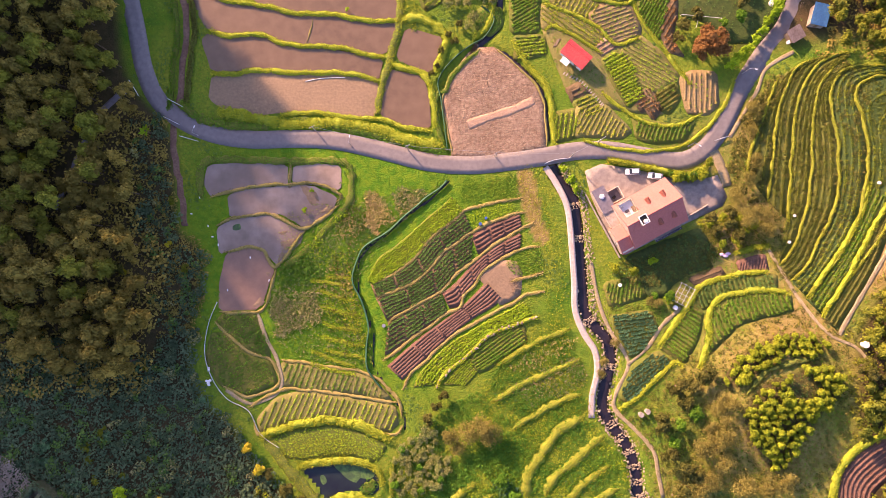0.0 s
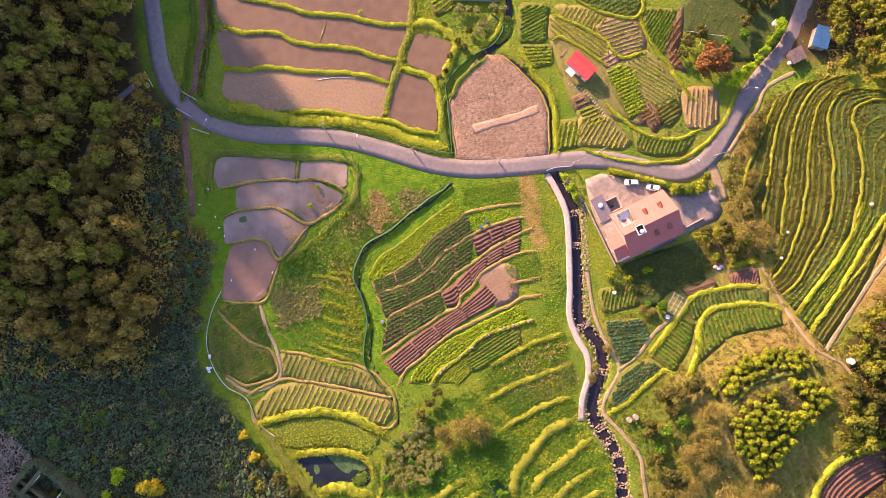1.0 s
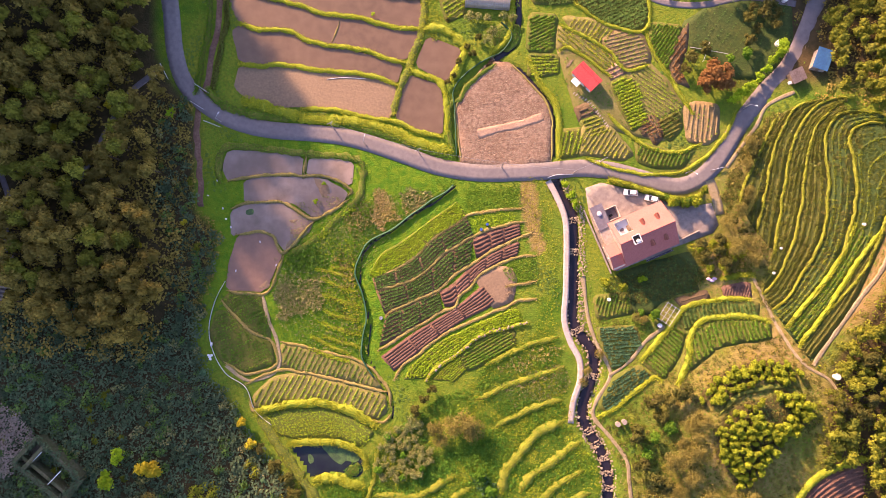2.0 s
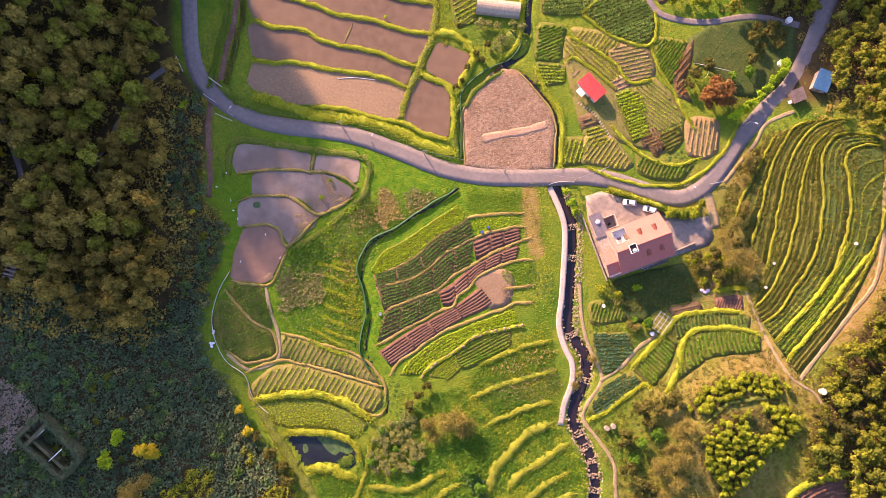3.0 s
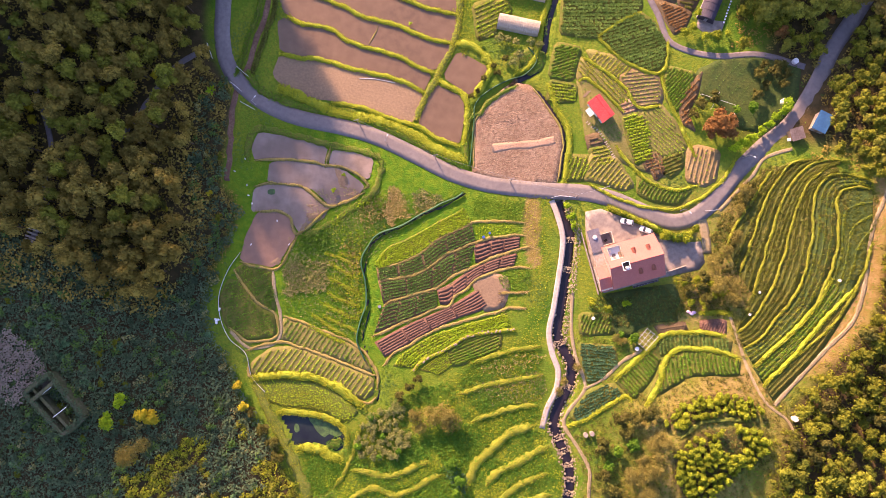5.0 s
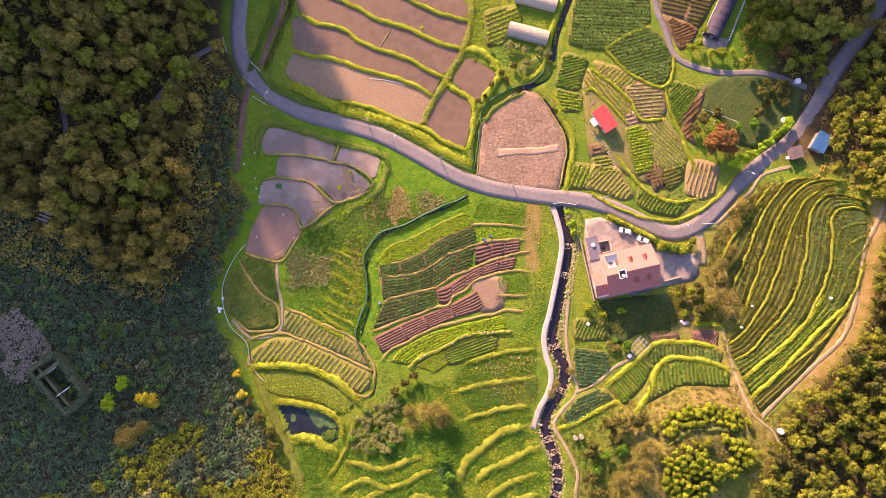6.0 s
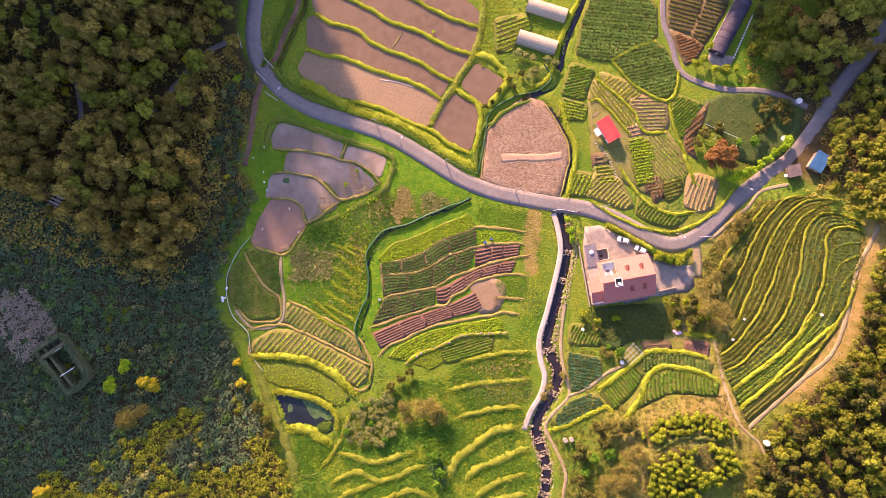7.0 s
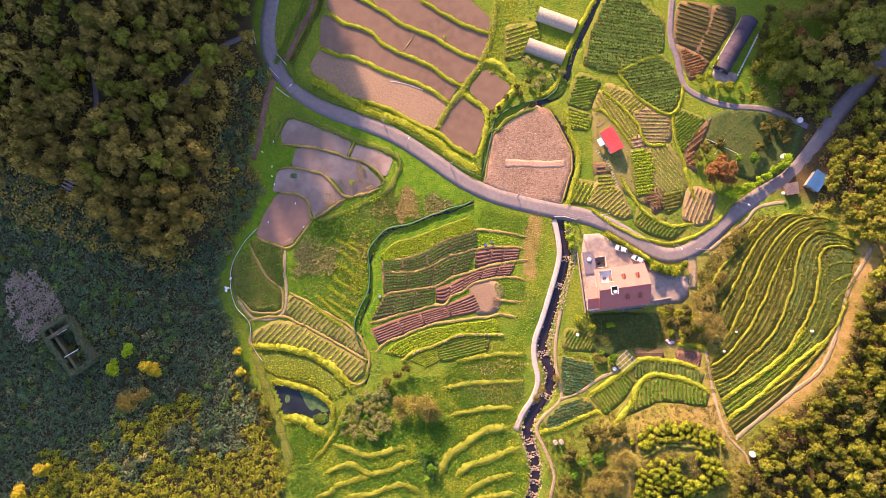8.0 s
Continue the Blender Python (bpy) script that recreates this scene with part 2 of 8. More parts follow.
# ---- lines of the plan: forest edge, road, stream, ditches, pond
FOREST_EDGE = ((-101.2, 92.9), (-99.3, 82.5), (-97.1, 60.2), (-85.7, 45.6), (-82.2, 38.0), (-81.6, 22.8), (-80.1, 12.8), (-72.9, 6.1), (-73.9, -3.9), (-75.5, -12.2), (-76.8, -22.1), (-75.7, -30.3), (-70.9, -38.5), (-63.3, -45.0), (-58.3, -53.1), (-34.4, -77.0), (-25.9, -90.6), (-20.1, -104.3))
ROAD = ((-99.0, 92.9), (-97.4, 82.5), (-95.6, 72.2), (-93.7, 61.9), (-90.1, 53.3), (-84.1, 47.3), (-73.8, 42.2), (-62.0, 40.1), (-46.8, 40.2), (-35.0, 39.4), (-21.6, 36.4), (-8.3, 33.1), (3.4, 32.2), (15.0, 33.2), (24.9, 34.6), (34.8, 36.3), (44.7, 36.4), (54.5, 34.7), (64.3, 33.2), (70.9, 35.8), (76.7, 42.4), (82.6, 54.1), (89.0, 64.2), (95.3, 72.2), (98.9, 80.4), (102.0, 90.3), (104.2, 100.0), (108.0, 110.6), (111.0, 121.2), (115.4, 136.7))
STREAM = ((27.7, 32.3), (29.8, 27.6), (34.0, 21.8), (34.8, 14.4), (35.7, 6.1), (36.1, -2.1), (36.9, -10.3), (39.3, -14.4), (43.2, -18.4), (44.4, -24.9), (42.4, -33.0), (42.0, -38.7), (44.7, -43.5), (48.7, -49.1), (51.1, -55.5), (51.9, -63.1), (55.4, -67.8), (61.0, -80.8))
STREAM_PATH = ((25.7, 31.6), (28.6, 27.3), (31.7, 21.0), (32.8, 14.4), (33.4, 6.1), (33.9, -2.1), (34.1, -10.3), (36.5, -16.8), (39.7, -22.0), (40.3, -28.2), (38.8, -34.7), (38.6, -41.1))
DITCH = ((-2.1, 28.0), (-7.4, 22.7), (-14.1, 18.1), (-19.9, 12.4), (-26.1, 8.3), (-29.6, 2.0), (-28.7, -5.5), (-26.4, -12.1), (-24.5, -18.6), (-25.0, -25.2), (-21.3, -31.7), (-16.0, -39.8), (-15.3, -45.0))
NORTH_DITCH = ((13.7, 114.6), (13.0, 103.4), (11.9, 89.0), (12.5, 81.7), (11.5, 72.8), (6.1, 67.6), (13.4, 65.4), (19.2, 60.3), (24.2, 54.4), (25.8, 47.7), (26.2, 39.3))
WEST_DITCH = ((-84.5, 92.8), (-82.3, 82.4), (-81.1, 72.9), (-82.3, 63.5), (-83.1, 51.6), (-84.7, 43.9), (-84.2, 34.6), (-82.4, 26.2), (-80.8, 14.4))
FIELD_DITCH = ((5.0, 66.0), (-1.6, 59.6), (-5.3, 53.7), (-4.1, 46.1), (-2.5, 36.4))
POND = ((-45.4, -56.2), (-40.5, -55.1), (-35.2, -54.6), (-27.9, -54.5), (-23.3, -57.3), (-22.7, -62.8), (-25.8, -63.4), (-29.3, -62.7), (-33.9, -63.3), (-38.1, -64.8), (-41.9, -60.1))
# western hill, in sun-wise coordinates: across the sun's azimuth, and how far its shade reaches
HILL_ACROSS = (-160, -139, -122, -104, -88, -76, -65, -52, -39, -33, -24, -12)
SHADE_REACH = (-42, -36, -31, -9, 19, 39, 51, 57, 61, 68, 67, 50)
HILL_AT, HILL_WIDE = 185.0, 35.0

_edge = spline(FOREST_EDGE, 6)
_road, _stream, _ditch = spline(ROAD, 5), spline(STREAM, 4), spline(DITCH, 4)
_north, _west, _fd, _pond = spline(NORTH_DITCH, 4), spline(WEST_DITCH, 5), spline(FIELD_DITCH, 4), spline(POND, 3, True)
_order = np.argsort(_edge[:, 1])
_ey, _ex = _edge[_order, 1], _edge[_order, 0]


def wobble(x, y, s):
    return (np.sin(x * s + 1.3 * np.sin(y * s * 0.8)) + np.sin(y * s * 1.27 + 1.7 * np.sin(x * s * 0.6 + 2)) + 0.5 * np.sin((x + y) * s * 2.3)) / 2.5


def broad(x, y):
    """The lie of the land without channels."""
    x, y = np.asarray(x, float), np.asarray(y, float)
    west = np.interp(y, _ey, _ex) - x
    h = 10 * smooth(west / 60) + 0.5 * wobble(x, y, 0.11) * smooth(west / 10)
    h = h + 8 * smooth((x - 84) / 55) * smooth((y + 25) / 30) * smooth((105 - y) / 40)
    h = h + 7 * np.exp(-((x - 90) ** 2 + (y + 34) ** 2) / (2 * 16.0**2))
    h = h + 9 * smooth((x - 95) / 60) * smooth((-y + 5) / 30)
    h = h + 6 * smooth((x - 70) / 60) * smooth((y - 95) / 40)
    far = np.hypot(x, y)
    across, toward = 0.766 * x + 0.643 * y, -0.643 * x + 0.766 * y
    crest = (HILL_AT - np.interp(across, HILL_ACROSS, SHADE_REACH)) * 0.364 - 5
    crest = crest * smooth((-3 - across) / 10) * smooth((across + 360) / 160)
    h = h + (crest + 1.5 * wobble(x, y, 0.12)) * np.exp(-(((toward - HILL_AT) / HILL_WIDE) ** 2))
    # an unseen hill, added out of view only to shade the north-eastern wood
    h = h + 53 * smooth((across - 112) / 16) * smooth((300 - across) / 80) * np.exp(-(((toward - 130) / 27) ** 2))
    return h + 40 * smooth((far - 260) / 600) * (1 + 0.5 * wobble(x, y, 0.006))


def relief(x, y):
    x, y = np.asarray(x, float), np.asarray(y, float)
    h = broad(x, y)
    h = h - 1.5 * smooth((2.5 - near_line(x, y, _stream)) / 1.2)
    h = h - 0.55 * smooth((1.0 - near_line(x, y, _ditch)) / 0.7)
    h = h - 0.75 * smooth((1.6 - near_line(x, y, _north)) / 1.0)
    h = h - 0.8 * smooth((1.9 - near_line(x, y, _west)) / 1.2)
    h = h - 0.7 * smooth((1.3 - near_line(x, y, _fd)) / 0.8)
    return h - 0.9 * inside(_pond, x, y)


# ---- mesh helpers
def part(name, data, material, parent=None, label=""):
    """Links a bmesh, or a mesh, as ONE mesh object under a thing or a part."""
    if isinstance(data, bmesh.types.BMesh):
        me = bpy.data.meshes.new(name)
        data.to_mesh(me)
        data.free()
    else:
        me = data
    if not me.materials:
        me.materials.append(M[material] if isinstance(material, str) else material)
    ob = new(name, me)
    if parent:
        ob.parent = parent
    if label:
        ob["label"] = label
    return ob


def thing(name, label, category, m=None, group="", kind=""):
    ob = new(name)
    ob.empty_display_size = 0.3
    if m is not None:
        ob.matrix_world = m
    return tagged(ob, label, category, group, kind)


def mesh_np(name, V, F, rounded=False):
    me = bpy.data.meshes.new(name)
    V, F = np.asarray(V, "f4"), np.asarray(F, "i4")
    me.vertices.add(len(V))
    me.vertices.foreach_set("co", V.ravel())
    me.loops.add(F.size)
    me.loops.foreach_set("vertex_index", F.ravel())
    me.polygons.add(len(F))
    me.polygons.foreach_set("loop_start", np.arange(0, F.size, F.shape[1], dtype="i4"))
    if rounded:
        me.polygons.foreach_set("use_smooth", np.ones(len(F), bool))
    me.update(calc_edges=True)
    return me


def box(bm, x, y, z, sx, sy, sz, turn=0.0, bevel=0.0, about=(0, 0)):
    """A box with its base's centre at x, y, z."""
    m = Matrix.Translation((x, y, z + sz / 2)) @ Matrix.Rotation(turn, 4, "Z") @ Matrix.Diagonal((sx, sy, sz, 1))
    r = bmesh.ops.create_cube(bm, size=1, matrix=m)
    if bevel:
        edges = list({e for v in r["verts"] for e in v.link_edges})
        bmesh.ops.bevel(bm, geom=edges, offset=bevel, segments=1, affect="EDGES")
    return bm


def rod(bm, a, b, r, sides=8, r2=None):
    a, b = Vector(a), Vector(b)
    d = b - a
    m = Matrix.Translation((a + b) / 2) @ d.to_track_quat("Z", "Y").to_matrix().to_4x4()
    bmesh.ops.create_cone(bm, cap_ends=True, segments=sides, radius1=r, radius2=r if r2 is None else r2, depth=d.length, matrix=m)
    return bm


def rng(seed):
    return np.random.default_rng(seed)


def side_of(line):
    t = np.gradient(line, axis=0)
    t /= np.linalg.norm(t, axis=1, keepdims=True) + 1e-9
    return np.stack([-t[:, 1], t[:, 0]], 1)


def swept(line, profile, base=None, rough=0.0, seed=0, taper=0.0):
    """A closed profile of (across, up) carried along a line in plan; rough shakes it."""
    n, k = len(line), len(profile)
    off = side_of(line)
    g = rng(seed)
    V = np.empty((n, k, 3))
    far = np.r_[0, np.cumsum(np.linalg.norm(np.diff(line, axis=0), axis=1))]
    ends = np.clip(np.minimum(far, far[-1] - far) / taper, 0.12, 1) ** 0.6 if taper else np.ones(n)
    zb = broad(line[:, 0], line[:, 1]) if base is None else base
    wide = 1 + rough * g.normal(0, 1, n)
    high = 1 + rough * g.normal(0, 1, n)
    for j, (a, u) in enumerate(profile):
        shake = g.normal(0, 0.12 * rough, (n, 2))
        V[:, j, :2] = line + off * (a * wide * ends)[:, None] + shake
        V[:, j, 2] = zb + (u * high * ends if u > 0 else u)
    i = np.arange(n - 1)[:, None] * k + np.arange(k)[None]
    jn = np.arange(n - 1)[:, None] * k + (np.arange(k)[None] + 1) % k
    F = np.stack([i, jn, jn + k, i + k], -1).reshape(-1, 4)
    V = V.reshape(-1, 3)
    caps = []
    for start in (0, (n - 1) * k):
        for j in range(1, k - 1, 2):
            caps.append((start, start + j, start + j + 1, start + min(j + 2, k - 1)))
    return V, np.concatenate([F, np.array(caps)])


def ribbon(line, width, up=0.05, deep=0.3, rough=0.0):
    h = width / 2
    TAKEN.append((np.asarray(line, float), h))
    return swept(line, ((-h, -deep), (-h, up), (-h * 0.4, up + 0.02), (h * 0.4, up + 0.02), (h, up), (h, -deep)), rough=rough, seed=len(line))


def join(parts):
    vs, fs, k = [], [], 0
    for V, F in parts:
        vs.append(V)
        fs.append(np.asarray(F) + k)
        k += len(V)
    return np.concatenate(vs), np.concatenate(fs)


TAKEN = []
LIFT = [0]


def outlined(pts, step=1.6, grow=0.55):
    """A closed outline with straight sides and slightly eased corners."""
    p = np.array(pts, float)
    turn = np.sign(np.sum(p[:, 0] * np.roll(p[:, 1], -1) - p[:, 1] * np.roll(p[:, 0], -1)))
    t = np.roll(p, -1, 0) - np.roll(p, 1, 0)
    p = p + np.stack([t[:, 1], -t[:, 0]], 1) / (np.linalg.norm(t, axis=1, keepdims=True) + 1e-9) * turn * grow
    q = np.roll(p, -1, 0)
    p = np.stack([p * 0.88 + q * 0.12, p * 0.12 + q * 0.88], 1).reshape(-1, 2)
    out = []
    for a, b in zip(p, np.roll(p, -1, 0)):
        k = max(1, int(np.linalg.norm(b - a) / step))
        out.append(a + (b - a) * np.linspace(0, 1, k, endpoint=False)[:, None])
    out = np.concatenate(out)
    return out + np.stack([wobble(out[:, 0], out[:, 1], 0.8), wobble(out[:, 1], out[:, 0], 0.9)], 1) * 0.15


def sheet(outline, up=0.05, cell=1.6, closed_spline=True, height=None, jitter=0.0):
    """A ground patch with the given outline, laid over the land."""
    from mathutils.geometry import delaunay_2d_cdt
    edge = outlined(outline) if closed_spline else np.array(outline, float)
    LIFT[0] = (LIFT[0] + 1) % 9
    TAKEN.append((edge, 0.0))
    lo, hi = edge.min(0), edge.max(0)
    gx, gy = np.meshgrid(np.arange(lo[0], hi[0], cell), np.arange(lo[1], hi[1], cell))
    gx, gy = gx.ravel(), gy.ravel()
    keep = inside(edge, gx, gy) & (near_line(gx, gy, np.vstack([edge, edge[:1]])) > cell * 0.5)
    pts = [Vector(p) for p in edge] + [Vector(p) for p in zip(gx[keep], gy[keep])]
    n = len(edge)
    vs, _, fs, *_ = delaunay_2d_cdt(pts, [(i, (i + 1) % n) for i in range(n)], [], 1, 1e-4)
    v = np.array([(p.x, p.y) for p in vs])
    z = (broad(v[:, 0], v[:, 1]) if height is None else np.full(len(v), height)) + up + LIFT[0] * 0.004
    if jitter:
        z = z + jitter * wobble(v[:, 0], v[:, 1], 1.9)
    return np.column_stack([v, z]), np.array([f for f in fs if len(f) == 3])


def skirted(V, F, deep=0.35):
    """Turns a patch into a slab with sides."""
    count = {}
    for f in F.tolist():
        for a, b in ((f[0], f[1]), (f[1], f[2]), (f[2], f[0])):
            count[(a, b)] = 1
    rim = [(a, b) for a, b in count if (b, a) not in count]
    k = len(V)
    low = V.copy()
    low[:, 2] -= deep
    sides = []
    for a, b in rim:
        sides += [(b, a, a + k), (b, a + k, b + k)]
    return np.vstack([V, low]), np.vstack([F, F[:, ::-1] + k, np.array(sides)])


# ---- plants: templates of quads, stamped many times into one mesh
def leaf_quads(centres, normals, size, g, slim=0.7, ruffle=0.4):
    n = len(centres)
    nrm = normals + g.normal(0, ruffle, (n, 3))
    nrm /= np.linalg.norm(nrm, axis=1, keepdims=True)
    t = np.cross(nrm, g.normal(0, 1, (n, 3)))
    t /= np.linalg.norm(t, axis=1, keepdims=True)
    b = np.cross(nrm, t)
    s = size * g.uniform(0.6, 1.25, (n, 1))
    V = np.stack([centres - t * s, centres - b * s * slim, centres + t * s, centres + b * s * slim], 1).reshape(-1, 3)
    return V, np.arange(n * 4).reshape(-1, 4)


def dome(n, g, flat=0.7, low=-0.15):
    p = g.normal(0, 1, (n, 3))
    p /= np.linalg.norm(p, axis=1, keepdims=True)
    p[:, 2] = np.abs(p[:, 2]) * (1 - low) + low
    return p * (1, 1, flat), p


def clump(seed, n=14, leaf=0.32, flat=0.7):
    g = rng(seed)
    c, nrm = dome(n, g, flat)
    c = c * g.uniform(0.55, 1.05, (n, 1))
    c[:, 2] += 0.1
    return leaf_quads(c, nrm + (0, 0, 1.0), leaf, g)


def tuft(seed, n=6):
    """Blades of grass leaning outward."""
    g = rng(seed)
    a = g.uniform(0, 2 * math.pi, n)
    out = np.stack([np.cos(a), np.sin(a), np.zeros(n)], 1)
    across = np.stack([-np.sin(a), np.cos(a), np.zeros(n)], 1) * 0.14
    root = out * 0.12
    mid = out * 0.5 + (0, 0, 0.6)
    tip = out * g.uniform(0.8, 1.2, (n, 1)) + np.stack([np.zeros(n), np.zeros(n), g.uniform(0.6, 1.0, n)], 1)
    V = np.stack([root, mid - across, tip, mid + across], 1).reshape(-1, 3)
    return V, np.arange(n * 4).reshape(-1, 4)


def rosette(seed, n=9, broad_leaf=0.34):
    g = rng(seed)
    a = np.arange(n) * 2.4
    r = 0.25 + 0.6 * np.arange(n) / n
    out = np.stack([np.cos(a), np.sin(a), np.zeros(n)], 1)
    across = np.stack([-np.sin(a), np.cos(a), np.zeros(n)], 1) * broad_leaf
    V = np.stack([out * 0.08, out * r[:, None] * 0.7 - across + (0, 0, 0.35), out * r[:, None] * 1.2 + (0, 0, 0.5), out * r[:, None] * 0.7 + across + (0, 0, 0.35)], 1)
    V[..., 2] *= (1.3 - 0.7 * r)[:, None]
    return V.reshape(-1, 3), np.arange(n * 4).reshape(-1, 4)


def knob():
    """The rounded upper half of a lump, 12 quads: the twiggy heart of a clump of leaves."""
    turn = np.arange(8) * math.pi / 4
    low = np.stack([np.cos(turn), np.sin(turn), np.full(8, -0.35)], 1)
    mid = np.stack([np.cos(turn) * 0.78, np.sin(turn) * 0.78, np.full(8, 0.6)], 1)
    F = [(k, (k + 1) % 8, 8 + (k + 1) % 8, 8 + k) for k in range(8)] + [(8 + 2 * k, 8 + 2 * k + 1, 8 + (2 * k + 2) % 8, 16) for k in range(4)]
    return np.vstack([low, mid, [(0, 0, 1)]]), np.array(F)


KNOB = knob()


def crown(seed, lumps=9, per=26, leaf=0.3, spread=0.62, flat=0.75, lump=1.0, solid=True):
    """A tree crown of unit radius: uneven lumps of leaves with gaps between."""
    g = rng(seed)
    c, _ = dome(lumps, g, flat, -0.35)
    c = c * g.uniform(0.45, 0.95, (lumps, 1)) * spread * 1.35
    c[0] = (0, 0, 0.35)
    out = []
    for i in range(lumps):
        r = g.uniform(0.26, 0.46) * lump
        q, nrm = dome(per, g, 0.85, -0.35)
        if solid:
            out.append((c[i] + KNOB[0] * (r, r, r * 0.85) * g.uniform(0.55, 0.85, (len(KNOB[0]), 1)), KNOB[1]))
        out.append(leaf_quads(c[i] + q * r * g.uniform(0.75, 1.2, (per, 1)), nrm + (0, 0, 0.25), leaf * 0.55, g, 0.7, 0.55))
    return join(out)


CLUMPS = [clump(s) for s in range(5)]
FINE = [clump(20 + s, 20, 0.23, 0.8) for s in range(4)]
BUSHES = [crown(70 + s, 6, 14, 0.26, 0.75, 0.6, 1.0, False) for s in range(4)]
TUFTS = [tuft(40 + s) for s in range(5)]
ROSETTES = [rosette(60 + s) for s in range(3)]


def stamped(name, templates, xy, size, g, up=0.0, base=None, squash=1.0, lean=0.15):
    """One mesh of many plants; size may be one number or one for each."""
    xy = np.asarray(xy, float).reshape(-1, 2)
    if not len(xy):
        return None
    z = broad(xy[:, 0], xy[:, 1]) + up if base is None else np.broadcast_to(base, len(xy))
    s = np.broadcast_to(size, len(xy)) * g.uniform(0.7, 1.3, len(xy))
    a = g.uniform(0, 2 * math.pi, len(xy))
    which = g.integers(0, len(templates), len(xy))
    out = []
    for i, (V, F) in enumerate(templates):
        k = np.nonzero(which == i)[0]
        if not len(k):
            continue
        ca, sa = np.cos(a[k])[:, None], np.sin(a[k])[:, None]
        X = (V[None, :, 0] * ca - V[None, :, 1] * sa) * s[k, None] + xy[k, None, 0]
        Y = (V[None, :, 0] * sa + V[None, :, 1] * ca) * s[k, None] + xy[k, None, 1]
        Z = V[None, :, 2] * s[k, None] * squash * g.uniform(0.8, 1.2, (len(k), 1)) + z[k, None]
        P = np.stack([X, Y, Z], -1).reshape(-1, 3)
        out.append((P, (F[None] + (np.arange(len(k)) * len(V))[:, None, None]).reshape(-1, F.shape[1])))
    return mesh_np(name, *join(out), True)


def scatter(outline, gap, g, closed=True, jitter=0.5):
    edge = spline(outline, 2, True) if closed else np.asarray(outline, float)
    lo, hi = edge.min(0), edge.max(0)
    gx, gy = np.meshgrid(np.arange(lo[0], hi[0], gap), np.arange(lo[1], hi[1], gap * 0.87))
    gx = gx + (np.arange(gx.shape[0]) % 2)[:, None] * gap * 0.5
    gx, gy = gx.ravel() + g.uniform(-jitter, jitter, gx.size) * gap, gy.ravel() + g.uniform(-jitter, jitter, gy.size) * gap
    k = inside(edge, gx, gy)
    return np.stack([gx[k], gy[k]], 1)


def along(line, gap, g, spread=0.0):
    """Places along a line, with some scatter to both sides."""
    seg = np.linalg.norm(np.diff(line, axis=0), axis=1)
    s = np.r_[0, np.cumsum(seg)]
    d = np.arange(gap / 2, s[-1], gap)
    d = d + g.uniform(-0.25, 0.25, len(d)) * gap
    p = np.stack([np.interp(d, s, line[:, 0]), np.interp(d, s, line[:, 1])], 1)
    return p + g.normal(0, 1, (len(p), 2)) * spread


def stuff(name, me, material, label, category, parent=None):
    if me is None:
        return None
    ob = part(name, me, material, parent)
    if parent:
        ob["kind"] = "stuff"
        if label:
            ob["label"] = label
        return ob
    return tagged(ob, label, category, kind="stuff")


SEED = [100]


def seed():
    SEED[0] += 1
    return SEED[0]


# ---- fields
def between(upper, lower, f, step=0.6):
    a, b = spline(upper, step), spline(lower, step)
    n = max(len(a), len(b), 12)

    def even(l):
        s = np.r_[0, np.cumsum(np.linalg.norm(np.diff(l, axis=0), axis=1))]
        d = np.linspace(0, s[-1], n)
        return np.stack([np.interp(d, s, l[:, 0]), np.interp(d, s, l[:, 1])], 1)
    a, b = even(a), even(b)
    return a + (b - a) * f


def ridges(thing_ob, rows, width, height, g, material, base=0.05):
    """A raised bed under each row."""
    w = width / 2
    for r in rows:
        if len(r) > 1:
            V, F = swept(r, ((-w, -0.1), (-w * 0.55, base + height), (0, base + height * 1.25), (w * 0.55, base + height), (w, -0.1)), rough=0.16, seed=int(g.integers(1e6)))
            part("ridge", mesh_np("ridge", V, F), material, thing_ob)


def crops(thing_ob, rows, gap, size, templates, material, g, up=0.15, miss=0.06):
    """The plants of each row, as one part."""
    for r in rows:
        if len(r) > 1:
            xy = along(r, gap, g, size * 0.12)
            xy = xy[g.uniform(0, 1, len(xy)) > miss]
            me = stamped("crop_row", templates, xy, size, g, up)
            if me:
                part("crop_row", me, material, thing_ob)["kind"] = "stuff"


def strip_plot(label, upper, lower, n, soil, crop=None, gap=0.6, size=0.42, templates=None, cuts=(), ridge=0.16, wide=0.8, miss=0.06, margin=0.0, category="vegetable plot"):
    """A terrace between two lines, with beds that follow it; cuts: where cross paths part the beds."""
    g = rng(seed())
    a, b = between(upper, lower, 0.0), between(upper, lower, 1.0)
    t = thing("vegetable_plot", label, category, group="farm plots")
    part("soil", mesh_np("soil", *skirted(*sheet(np.vstack([a[::2], b[::-2]]), 0.05, 2.2, False))), soil, t)
    stops = [0.0, *cuts, 1.0]
    rows = []
    for i in range(n):
        r = between(upper, lower, (i + 0.5) / n * (1 - 2 * margin) + margin)
        m = len(r) - 1
        for s0, s1 in zip(stops[:-1], stops[1:]):
            k0, k1 = int(s0 * m) + 1, int(s1 * m)
            if k1 - k0 > 1:
                rows.append(r[k0:k1 + 1])
    ridges(t, rows, wide, ridge, g, soil)
    if crop:
        crops(t, rows, gap, size, templates or CLUMPS, crop, g, 0.05 + ridge, miss)
    return t


